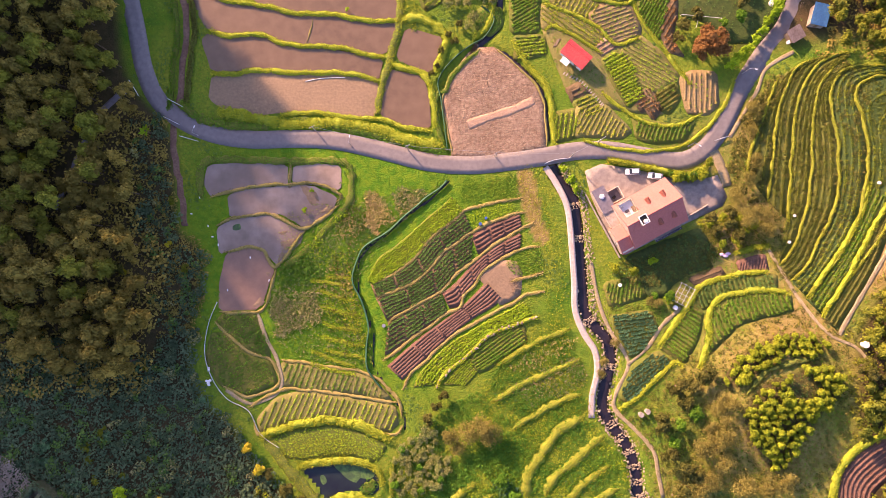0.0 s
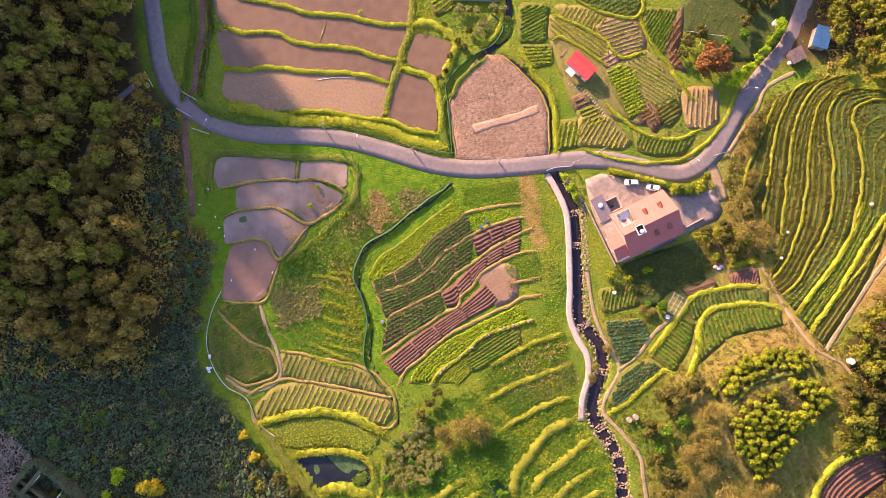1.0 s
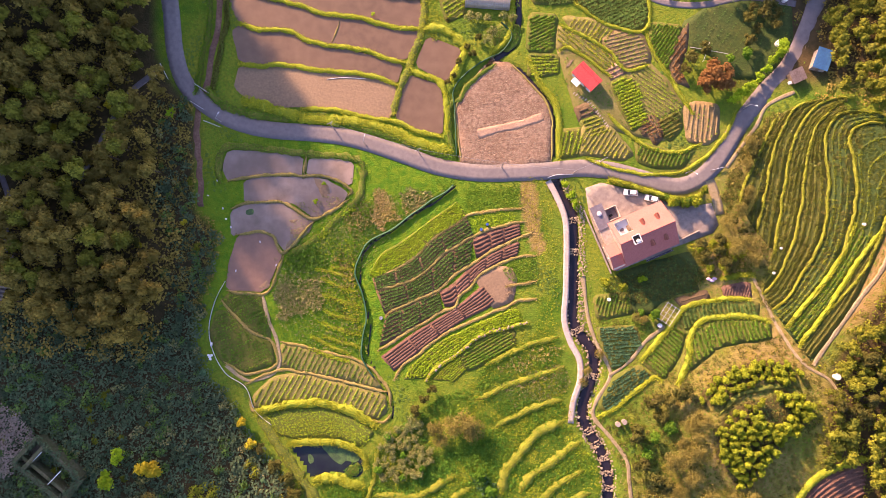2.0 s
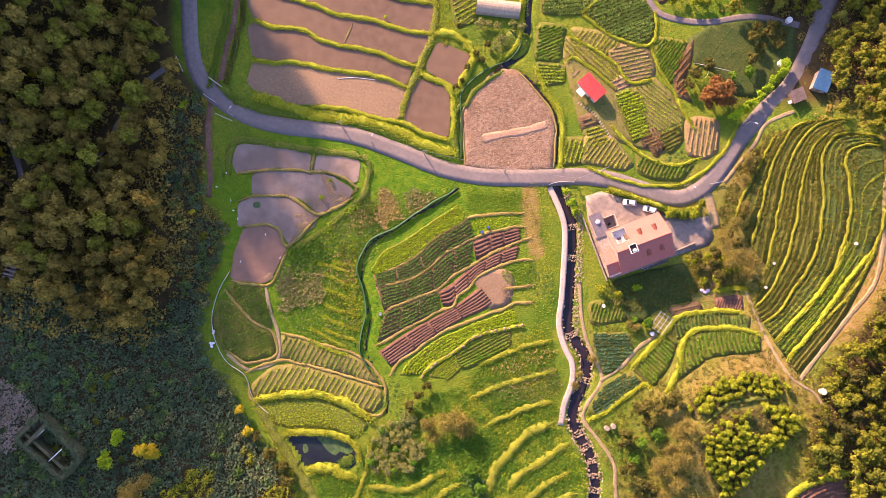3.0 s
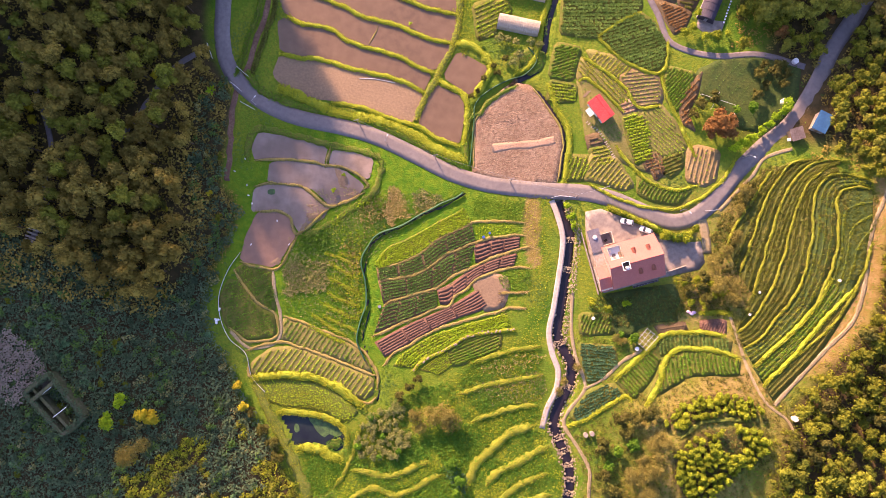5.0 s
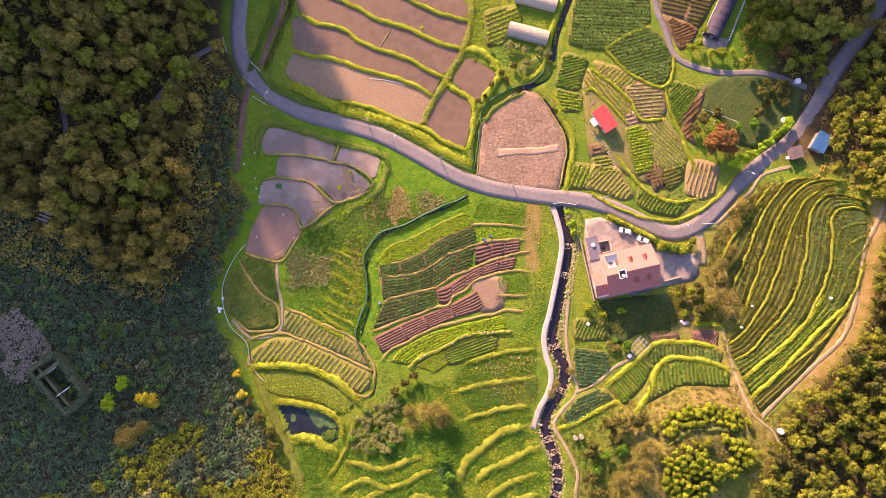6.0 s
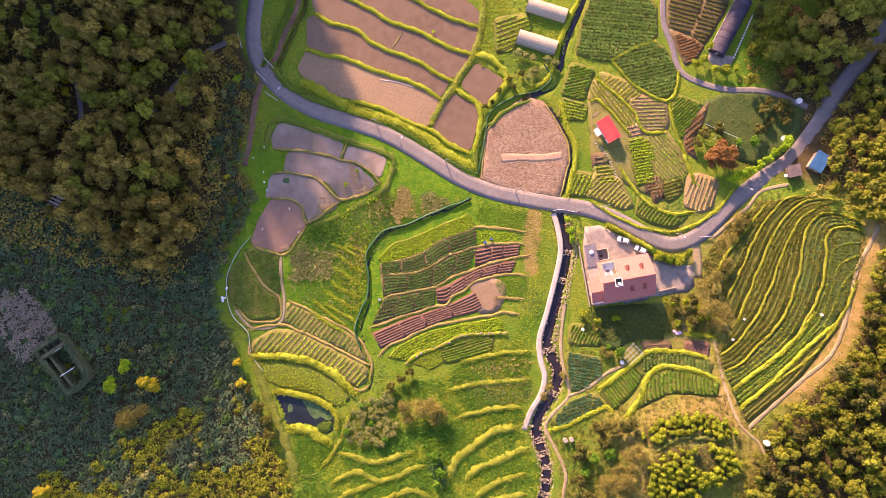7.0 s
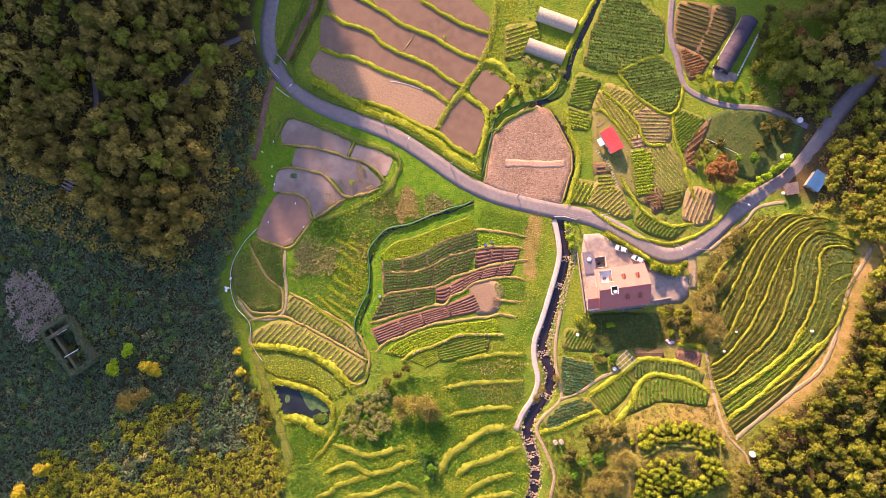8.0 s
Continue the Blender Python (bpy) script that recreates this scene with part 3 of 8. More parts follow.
def plot(label, outline, soil, angle=0.0, row=1.2, crop=None, gap=0.6, size=0.45, templates=None, ridge=0.14, wide=0.75, miss=0.08, bend=0.0, category="vegetable plot", name="vegetable_plot", up=0.05):
    """A field with straight or slightly bowed rows at an angle, clipped to its outline."""
    g = rng(seed())
    edge = outlined(outline, 1.6, 0.95)
    t = thing(name, label, category, group="farm plots")
    part("soil", mesh_np("soil", *skirted(*sheet(edge, up, 2.2, False))), soil, t)
    if not row:
        return t
    c, s = math.cos(radians(angle)), math.sin(radians(angle))
    mid = edge.mean(0)
    reach = np.abs(edge - mid).max() * 1.5
    rows = []
    for v in np.arange(-reach, reach, row):
        u = np.arange(-reach, reach, 0.9)
        vv = v + bend * u * u + 0.12 * np.sin(u * 0.35 + v)
        l = mid + np.stack([u * c - vv * s, u * s + vv * c], 1)
        ok = inside(edge, l[:, 0], l[:, 1]) & (near_line(l[:, 0], l[:, 1], np.vstack([edge, edge[:1]])) > wide * 0.6)
        k = 0
        while k < len(l):
            if ok[k]:
                e = k
                while e + 1 < len(l) and ok[e + 1]:
                    e += 1
                if e - k > 1:
                    rows.append(l[k:e + 1])
                k = e + 1
            else:
                k += 1
    if ridge:
        ridges(t, rows, wide, ridge, g, soil)
    if crop:
        crops(t, rows, gap, size, templates or CLUMPS, crop, g, 0.05 + ridge, miss)
    return t


def bund(label, pts, width=1.6, high=0.55, material="bund", grass="gold", thick=1.0, size=0.45, name="grass_bund", step=0.8, side=None):
    """An earth bank with an uneven grassy top."""
    g = rng(seed())
    line = spline(pts, step)
    TAKEN.append((line, width * 0.5))
    line = line + np.stack([wobble(line[:, 0], line[:, 1], 0.55), wobble(line[:, 1], line[:, 0], 0.6)], 1) * 0.28
    h = width / 2
    t = thing(name, label, "earth bank", group="field banks")
    part("bank", mesh_np("bank", *swept(line, ((-h, -0.3), (-h * 0.9, high * 0.35), (-h * 0.45, high * 0.95), (h * 0.1, high * 1.05), (h * 0.55, high * 0.8), (h * 0.95, high * 0.25), (h, -0.3)), rough=0.2, seed=seed(), taper=3.0)), material, t)
    if grass:
        for offsets, leaf in (((-0.8, -0.4, 0.0, 0.4, 0.8), grass),) if not side else (((-0.35, 0.1), grass), ((-1.0, -0.7, 0.5, 0.8, 1.1), side)):
            xy = np.concatenate([along(line + side_of(line) * o * h, (0.42 if size < 0.5 else 0.34) / thick, g, 0.16) for o in offsets])
            z = broad(xy[:, 0], xy[:, 1]) + high * (0.95 - 0.75 * np.clip(near_line(xy[:, 0], xy[:, 1], line) / h, 0, 1.1) ** 2) - 0.08
            stuff("grass", stamped("grass", TUFTS, xy, min(size, 0.55) * 0.75, g, base=z), leaf, "", "", t)
    return t


def paddy(label, outline, material, flats=(), furrows=()):
    """A sunk sheet of mud; flats: (x, y, length, width, turn) of mud that stands out of the water; furrows: lines raked in it."""
    t = thing("rice_paddy", label, "paddy", group="flooded paddies")
    part("mud", mesh_np("mud", *sheet(outline, -0.06, 2.0, height=0.0)), material, t)
    g = rng(seed())
    for x, y, long, wide, turn in flats:
        a = np.linspace(0, 2 * math.pi, 22, endpoint=False)
        r = 1 + 0.22 * np.sin(3 * a + g.uniform(0, 6)) + 0.12 * np.sin(7 * a + g.uniform(0, 6)) + g.normal(0, 0.05, len(a))
        u, v = np.cos(a) * r * long / 2, np.sin(a) * r * wide / 2
        c, s0 = math.cos(radians(turn)), math.sin(radians(turn))
        rim = np.stack([x + u * c - v * s0, y + u * s0 + v * c, np.full(len(a), -0.10)], 1)
        inner = rim * (0.6, 0.6, 0) + (0.4 * x, 0.4 * y, 0.035)
        V = np.vstack([rim, inner, [(x, y, 0.05)]])
        n = len(a)
        F = [(k, (k + 1) % n, n + (k + 1) % n) for k in range(n)] + [(k, n + (k + 1) % n, n + k) for k in range(n)] + [(n + k, n + (k + 1) % n, 2 * n) for k in range(n)]
        part("mud_flat", mesh_np("mud_flat", V, np.array(F), True), "dry_mud", t, "paler mud standing out of the water")
    for line in furrows:
        part("furrow", mesh_np("furrow", *swept(spline(line, 1.0), ((-0.2, -0.1), (-0.08, -0.03), (0.08, -0.03), (0.2, -0.1)), base=0.0, rough=0.3, seed=seed(), taper=2.0)), "dry_mud", t, "raked ridge of mud")
    return t


def patch(label, outline, material, gap=0.8, size=0.5, templates=None, name="weeds", category="weeds", hole=0.0, edge=1.5):
    """Wild growth with a ragged edge and gaps, with no bed of its own."""
    g = rng(seed())
    line = spline(outline, 1.5, True)
    mid = line.mean(0)
    xy = scatter(mid + (line - mid) * 1.12, gap, g, False)
    closed = np.vstack([line, line[:1]])
    d = near_line(xy[:, 0], xy[:, 1], closed) * np.where(inside(line, xy[:, 0], xy[:, 1]), 1, -1)
    n = wobble(xy[:, 0], xy[:, 1], 0.7)
    keep = (d + n * edge > 0) & (wobble(xy[:, 1], xy[:, 0], 0.45) + g.normal(0, 0.3, len(xy)) > hole - 0.9)
    return stuff(name, stamped(name, templates or TUFTS, xy[keep], size, g), material, label, category)


# ---- outlines of the paddies, which lie a little sunk
PADDIES_A = (
    ((-65.7, 86.0), (-51.6, 91.2), (-45.6, 87.9), (-39.1, 86.4), (-24.3, 84.6), (-18.2, 84.5), (-18.0, 76.2), (-30.7, 76.5), (-44.3, 78.2), (-58.2, 80.6)),
    ((-74.7, 73.3), (-80.1, 83.2), (-73.3, 85.7), (-64.9, 80.9), (-50.1, 77.9), (-36.8, 77.2), (-23.7, 75.1), (-17.8, 74.5), (-21.8, 65.3), (-35.8, 68.2), (-52.9, 69.7), (-59.1, 72.1)),
    ((-76.3, 70.1), (-74.5, 71.7), (-58.6, 70.8), (-43.7, 67.5), (-28.7, 65.1), (-22.5, 63.4), (-23.6, 58.3), (-29.0, 59.6), (-43.5, 60.7), (-59.2, 61.5), (-73.0, 60.8)),
    ((-73.1, 58.9), (-58.7, 60.1), (-43.0, 59.4), (-28.4, 58.1), (-23.6, 56.4), (-24.4, 47.4), (-30.0, 46.9), (-43.7, 48.9), (-53.0, 48.6), (-65.4, 46.9), (-73.8, 52.5)),
)
PADDIES_B = (
    ((-46.5, 91.8), (-34.6, 96.2), (-23.5, 91.8), (-20.5, 90.6), (-18.3, 86.1), (-24.9, 86.1), (-32.0, 86.3), (-40.8, 87.7)),
    ((-15.2, 73.2), (-4.3, 69.8), (-8.3, 59.7), (-18.0, 64.1)),
    ((-19.8, 60.6), (-10.2, 58.1), (-8.7, 52.2), (-8.2, 43.3), (-15.0, 44.3), (-22.6, 47.1), (-21.6, 56.2)),
    ((-73.7, 32.2), (-61.9, 32.9), (-50.4, 32.2), (-50.4, 26.8), (-61.8, 26.5), (-72.9, 23.5), (-74.8, 27.0)),
    ((-48.2, 31.8), (-41.7, 32.5), (-34.6, 31.8), (-34.6, 25.4), (-42.5, 27.1), (-48.5, 27.6)),
    ((-67.6, 23.3), (-61.8, 25.1), (-43.3, 26.1), (-35.6, 22.4), (-36.9, 20.1), (-44.7, 13.9), (-51.6, 18.4), (-56.6, 18.1), (-67.2, 17.3)),
)
PADDIES_C = (
    ((-70.8, 13.6), (-65.8, 16.1), (-54.9, 17.1), (-45.2, 12.9), (-46.8, 9.4), (-53.1, 3.1), (-57.2, 8.1), (-64.9, 8.4), (-69.9, 6.4)),
    ((-67.9, 6.1), (-62.4, 7.4), (-57.7, 6.6), (-54.1, 2.4), (-58.0, -9.7), (-70.0, -10.2), (-69.6, -2.2)),
)
PADDY_PLAN = PADDIES_A + PADDIES_B + PADDIES_C


# ---- ground: one sheet to the horizon, fine where the camera looks
def axis(lo, hi, step, far):
    mid = np.arange(lo, hi + step, step)
    out = [step]
    while sum(out) < far:
        out.append(out[-1] * 1.35)
    c = np.cumsum(out)
    return np.r_[lo - c[::-1], mid, mid[-1] + c]


gx, gy = axis(-205, 178, 1.15, 2500), axis(-138, 158, 1.15, 2500)
GX, GY = np.meshgrid(gx, gy)
nx, ny = len(gx), len(gy)
flat_x, flat_y = GX.ravel(), GY.ravel()
gz = relief(flat_x, flat_y) + 0.07 * wobble(flat_x, flat_y, 0.9) - 0.05
for outline in PADDY_PLAN:
    gz = gz - 0.35 * inside(outlined(outline, 1.6, 0.9), flat_x, flat_y)
idx = np.arange(nx * ny).reshape(ny, nx)
quads = np.stack([idx[:-1, :-1], idx[:-1, 1:], idx[1:, 1:], idx[1:, :-1]], -1).reshape(-1, 4)
ground_mesh = mesh_np("ground", np.column_stack([flat_x, flat_y, gz]), quads)


def mask(name, values):
    at = ground_mesh.attributes.new(name, "FLOAT", "POINT")
    at.data.foreach_set("value", np.asarray(values, "f4"))


woods = smooth((np.interp(flat_y, _ey, _ex) - flat_x) / 4)
woods = np.maximum(woods, smooth((flat_x - 78 - 0.25 * (flat_y - 90)) / 8) * smooth((flat_y - 62) / 10))
EAST_PATH = ((107.5, -16.8), (112.4, -8.0), (118.4, 3.6), (124.3, 14.3), (125.5, 25.9), (124.5, 43.1), (126.1, 53.6), (126.7, 59.4))
_ep = spline(EAST_PATH, 4)
east_woods = smooth((flat_x - np.interp(flat_y, _ep[np.argsort(_ep[:, 1]), 1], _ep[np.argsort(_ep[:, 1]), 0]) - 3) / 4)
woods = np.maximum(woods, east_woods * (flat_x > 90))
ORCHARDS = (((74.2, -29.7), (81.2, -21.0), (91.8, -16.6), (100.6, -17.3), (103.0, -21.4), (93.6, -22.3), (85.5, -26.0), (78.8, -31.8)), ((80.4, -35.9), (85.2, -30.1), (93.0, -27.3), (100.6, -24.9), (106.7, -27.5), (106.3, -34.2), (100.3, -39.2), (94.5, -48.0), (89.8, -55.0), (84.7, -50.0), (80.7, -44.7)))
for outline in ORCHARDS:
    woods = np.maximum(woods, 0.8 * inside(spline(outline, 2, True), flat_x, flat_y))
mask("woods", woods)
dry = smooth((flat_x - 52) / 20) * smooth((60 - flat_y) / 20) * (0.55 + 0.45 * wobble(flat_x, flat_y, 0.16))
TAN_LANE = ((17.4, 31.6), (22.4, 29.3), (24.5, 17.7), (26.7, 10.2), (23.1, 9.4), (20.7, 15.2), (17.9, 24.3))
dry = np.maximum(dry, 0.9 * inside(spline(TAN_LANE, 2, True), flat_x, flat_y))
dry = np.maximum(dry, smooth((5.5 + 1.6 * wobble(flat_x, flat_y, 0.5) - near_line(flat_x, flat_y, _ep)) / 3) * smooth((flat_y + 12) / 12))
mask("dry", np.clip(dry, 0, 1))
lush = smooth((62 - np.hypot(flat_x + 34, (flat_y - 4) * 1.1)) / 30)
mask("lush", lush)

gm = surface("meadow", (0.15, 0.23, 0.02), (0.23, 0.265, 0.024), (0.085, 0.16, 0.018), (0.13, 1.1), 0.95, 0.9, 2.2, spec=0.1)
gnt = gm.node_tree
gb = gnt.nodes["Principled BSDF"]
gcol = gb.inputs["Base Color"].links[0].from_socket
gpos = gnt.nodes.new("ShaderNodeNewGeometry").outputs["Position"]
gcol = ramp_mix(gnt, noise_fac(gnt, gpos, 0.045, 0.5, 0.66, 5.0, 0.6), gcol, ramp_mix(gnt, noise_fac(gnt, gpos, 0.3), (0.055, 0.15, 0.012), (0.10, 0.19, 0.012)))
for attr, ca, cb in (("lush", (0.075, 0.20, 0.010), (0.14, 0.24, 0.012)), ("dry", (0.34, 0.235, 0.09), (0.26, 0.19, 0.05)), ("woods", (0.06, 0.05, 0.022), (0.09, 0.065, 0.03))):
    a = gnt.nodes.new("ShaderNodeAttribute")
    a.attribute_name = attr
    gcol = ramp_mix(gnt, a.outputs["Fac"], gcol, ramp_mix(gnt, noise_fac(gnt, gpos, 0.5), ca, cb))
gnt.links.new(gcol, gb.inputs["Base Color"])
ground = tagged(part("ground", ground_mesh, gm), "uneven grassy valley floor rising into wooded slopes", "ground", kind="structure")

# ---- road, lanes and water
tagged(part("road", mesh_np("road", *ribbon(spline(ROAD, 2.0), 5.3, 0.10)), "asphalt"), "narrow grey asphalt road winding through the fields", "road", kind="structure")
tagged(part("pavement", mesh_np("pavement", *ribbon(spline(STREAM_PATH, 1.5), 1.8, 0.12)), "pale"), "pale concrete footpath beside the stream", "path", kind="structure")
tagged(part("water", mesh_np("water", *ribbon(spline(STREAM, 1.5), 3.8, -1.0, 1.3)), "water"), "dark shallow water of the stony stream", "stream", kind="structure")
tagged(part("water", mesh_np("water", *ribbon(spline(NORTH_DITCH, 2.0), 2.0, -0.45, 0.8)), "water"), "dark water standing in the curved ditch", "ditch", kind="structure")
tagged(part("water", mesh_np("water", *ribbon(spline(DITCH, 2.0), 1.0, -0.5, 0.8)), "water"), "dark water in the narrow field ditch", "ditch", kind="structure")
tagged(part("water", mesh_np("water", *sheet(POND, -0.55, 1.6, height=0.0)), "pond"), "still dark water of a small farm pond", "pond", kind="structure")
PATHS = (
    ("bare earth lane along the upper edge of the terraces", EAST_PATH, 1.3, "earth"),
    ("trodden earth footpath beside the stream bank", ((38.8, 3.5), (40.9, -7.7), (44.0, -15.8), (48.4, -22.9), (49.2, -26.5), (45.8, -33.6), (45.2, -38.5), (50.8, -44.2), (56.0, -50.3), (57.3, -56.4), (58.7, -63.5)), 1.1, "earth"),
    ("trodden earth footpath between the vegetable gardens", ((49.0, -25.8), (54.5, -21.1), (59.0, -14.4), (64.4, -9.5)), 1.0, "earth"),
    ("stony footpath between garden and terraces", ((89.3, 8.2), (93.2, 0.7), (98.1, -8.3), (104.7, -16.6), (112.7, -20.9), (117.6, -28.9)), 0.9, "earth"),
    ("short earth ramp from the road to the yard", ((74.5, 36.1), (77.0, 30.8), (78.4, 25.8)), 3.0, "earth"),
    ("pale earth verge along the terraced slope", ((97.7, 64.9), (93.1, 62.5), (89.5, 59.5), (87.7, 54.3), (83.3, 46.9), (79.4, 40.3)), 1.1, "earth"),
    ("old narrow asphalt track in the forest shade", ((-97.5, 56.7), (-101.6, 52.3), (-105.1, 47.8), (-108.6, 38.9), (-112.1, 28.9), (-116.0, 18.9)), 1.9, "asphalt_old"),
    ("reddish bed of a dry stony ditch", WEST_DITCH, 2.8, "ditch_bed"),
    ("bare earth path between dry plots", ((-58.8, -10.5), (-55.9, -18.7), (-52.5, -25.3), (-51.7, -33.5), (-60.1, -37.6), (-67.6, -33.6)), 1.0, "earth"),
    ("narrow paved lane beside the northern fields", ((36.8, 122.8), (41.2, 107.3), (47.1, 98.8), (51.7, 91.9), (58.7, 89.8), (68.9, 90.2), (82.1, 93.6), (96.7, 92.6)), 2.0, "asphalt_old"),
)
for label, pts, width, mat_name in PATHS:
    if mat_name == "asphalt_old":
        TAKEN.append((spline(pts, 1.5), width * 0.5 + 1.0))
    tagged(part("path", mesh_np("path", *ribbon(spline(pts, 1.5), width, -0.62 if mat_name == "ditch_bed" else 0.09, 0.8 if mat_name == "ditch_bed" else 0.3, 0.13 if mat_name in ("earth", "ditch_bed") else 0.02)), mat_name), label, "path", kind="structure")
YARD = ((37.2, 30.4), (41.9, 32.5), (49.5, 31.3), (55.5, 30.0), (61.0, 28.6), (67.0, 27.2), (71.9, 28.1), (75.7, 29.2), (78.3, 22.8), (76.9, 20.1), (66.5, 15.1), (48.7, 5.8), (44.4, 9.4), (38.8, 23.4))
tagged(part("pavement", mesh_np("pavement", *skirted(*sheet(YARD, 0.07, 2.5, False))), "yard"), "stained concrete yard and parking round the house", "pavement", kind="structure")

# ---- flooded paddies in the north
N_LABEL = "flooded rice paddy with brown muddy water"
paddy(N_LABEL, PADDY_PLAN[0], "mud")
paddy(N_LABEL, PADDY_PLAN[1], "mud")
paddy(N_LABEL, PADDY_PLAN[2], "mud")
paddy("half-drained rice paddy of pinkish drying mud", PADDY_PLAN[3], "dry_mud", (), [((-71 + 1.5 * k, 58.6 - 0.9 * k), (-58, 58.8 - 0.95 * k), (-44, 58.2 - 0.95 * k), (-26.5 - 0.1 * k, 55.6 - 0.8 * k)) for k in range(0, 9, 2)])
paddy(N_LABEL, PADDY_PLAN[4], "mud")
paddy("small flooded rice paddy with brown water", PADDY_PLAN[5], "mud")
paddy("small flooded rice paddy with brown water", PADDY_PLAN[6], "mud")
# ---- grey paddies in the west
W_LABEL = "shallow flooded paddy with grey muddy water"
paddy(W_LABEL, PADDY_PLAN[7], "grey_water")
paddy(W_LABEL, PADDY_PLAN[8], "grey_water")
paddy(W_LABEL, PADDY_PLAN[9], "grey_water", ((-43.5, 23.6, 9, 3.5, -50), (-38.7, 19.2, 4, 2, 30)))
paddy(W_LABEL, PADDY_PLAN[10], "grey_water", ((-50.0, 9.1, 5, 3.2, 25), (-51.3, 12.4, 3, 1.2, 20), (-51.9, 5.3, 4, 1.6, 60)))
paddy("drained paddy of pinkish brown mud", PADDY_PLAN[11], "red_mud", ((-58.3, -8.1, 4, 2.2, 40), (-55.6, 0.3, 1.6, 1.2, 0)))

# ---- banks between the paddies
B_LABEL = "sunlit yellow-green grass bank between flooded paddies"
for pts in (((-73.5, 83.2), (-65.1, 81.4), (-58.1, 80.4), (-50.3, 78.4), (-44.1, 77.7), (-37.0, 77.6), (-30.5, 76.1), (-23.8, 75.3), (-17.4, 75.4)),
            ((-74.2, 72.7), (-67.8, 71.4), (-59.0, 71.7), (-52.7, 69.2), (-43.9, 67.9), (-35.6, 67.7), (-29.0, 65.8), (-21.6, 64.2)),
            ((-73.1, 59.9), (-66.9, 59.8), (-59.0, 60.9), (-50.4, 60.2), (-43.3, 60.0), (-35.0, 60.0), (-28.8, 59.0), (-22.7, 57.4)),
            ((-45.8, 88.5), (-39.4, 87.2), (-31.8, 85.8), (-24.6, 85.2), (-17.4, 85.5)),
            ((-52.6, 47.5), (-43.4, 48.0), (-36.0, 47.2), (-29.7, 46.0), (-23.9, 46.1), (-14.6, 43.2), (-7.5, 42.3))):
    bund(B_LABEL, pts, 1.5, 0.55)
bund("trodden grass bank with a bare path on top", ((-20.4, 97.7), (-18.6, 91.2), (-17.6, 85.4), (-17.1, 76.3), (-19.2, 67.8), (-20.8, 61.3), (-22.4, 56.0), (-23.7, 47.3)), 2.2, 0.45, "bund_dark", "gold", 0.7)
bund("shaggy grass bank round the small paddy", ((-17.4, 75.6), (-10.5, 75.8), (-3.6, 71.2), (-4.4, 65.6), (-6.7, 59.5)), 2.4, 0.7)
bund("grass bank between two small paddies", ((-20.6, 62.9), (-14.9, 61.1), (-9.9, 59.1), (-7.5, 52.7), (-6.4, 43.1)), 1.8, 0.55)
bund("tall golden reeds along the road verge", ((-70.9, 48.8), (-61.8, 46.8), (-52.8, 44.8), (-43.3, 44.7), (-35.1, 44.8), (-25.1, 43.2), (-15.8, 40.2), (-4.5, 38.0)), 3.2, 0.8, "bund", "gold", 1.1, 0.8)
bund("grassy road verge with yellowing weeds", ((-82.5, 51.6), (-78.1, 47.3), (-68.8, 44.4), (-56.9, 44.3), (-46.8, 45.5), (-31.7, 43.2), (-18.3, 40.1), (-5.0, 36.4)), 2.6, 0.5, "bund_dark", "green", 0.9, 0.5)
for pts in (((-49.4, 33.7), (-49.3, 26.1)), ((-73.2, 22.8), (-61.8, 25.8), (-49.2, 26.8), (-41.6, 26.8), (-34.2, 23.6), (-35.7, 21.4)), ((-71.2, 14.4), (-65.8, 16.8), (-54.9, 17.8), (-44.9, 13.6), (-34.9, 20.7)), ((-69.1, 6.4), (-62.4, 8.1), (-57.3, 7.4), (-53.4, 2.4), (-44.9, 13.1)), ((-53.4, 2.1), (-57.6, -10.2), (-70.0, -10.8))):
    bund("low muddy bank between grey paddies", pts, 1.0, 0.3, "bund_tan", "olive", 0.5, 0.3)
bund("green grass bank round the western paddies", ((-75.2, 22.0), (-76.6, 27.9), (-74.0, 33.6), (-61.9, 33.9), (-48.4, 33.5), (-33.6, 33.1), (-31.3, 26.1), (-33.5, 19.4), (-44.0, 7.8), (-52.2, 1.1)), 2.2, 0.4, "bund_dark", "green", 0.9, 0.4)
bund("clipped yellow-green hedge between road and yard", ((43.5, 33.6), (50.1, 32.4), (55.6, 31.2), (61.0, 30.0), (66.4, 29.1), (70.3, 30.3), (73.1, 32.4)), 1.7, 1.7, "bund", "gold", 1.1, 0.6, "hedge")
bund("taller hedge at the end of the yard", ((60.4, 29.9), (65.9, 28.7), (69.7, 29.7)), 2.0, 2.6, "bund_dark", "green", 1.2, 0.8, "hedge")
bund("narrow earth ridge across the flooded paddy", ((-43.2, 76.0), (-44.0, 73.0), (-44.7, 69.4)), 0.5, 0.2, "bund_tan", None)
tagged(part("hose", mesh_np("hose", *swept(spline(((-45.2, 57.4), (-40.2, 58.3), (-33.3, 58.5)), 1.0), ((-0.07, -0.1), (-0.07, 0.12), (0.07, 0.12), (0.07, -0.1)))), "white"), "pale hose lying on the drying mud", "hose")

wd = spline(WEST_DITCH, 2.0)
for off, stretch, label in ((-2.6, slice(0, 20), "dark weedy hedge along the dry ditch"), (2.4, slice(4, 22), "weedy bank along the dry ditch")):
    bund(label, (wd + side_of(wd) * -off)[stretch][::3], 1.5, 0.7, "bund_dark", "olive" if off < 0 else "green", 1.0, 0.5, "hedge")

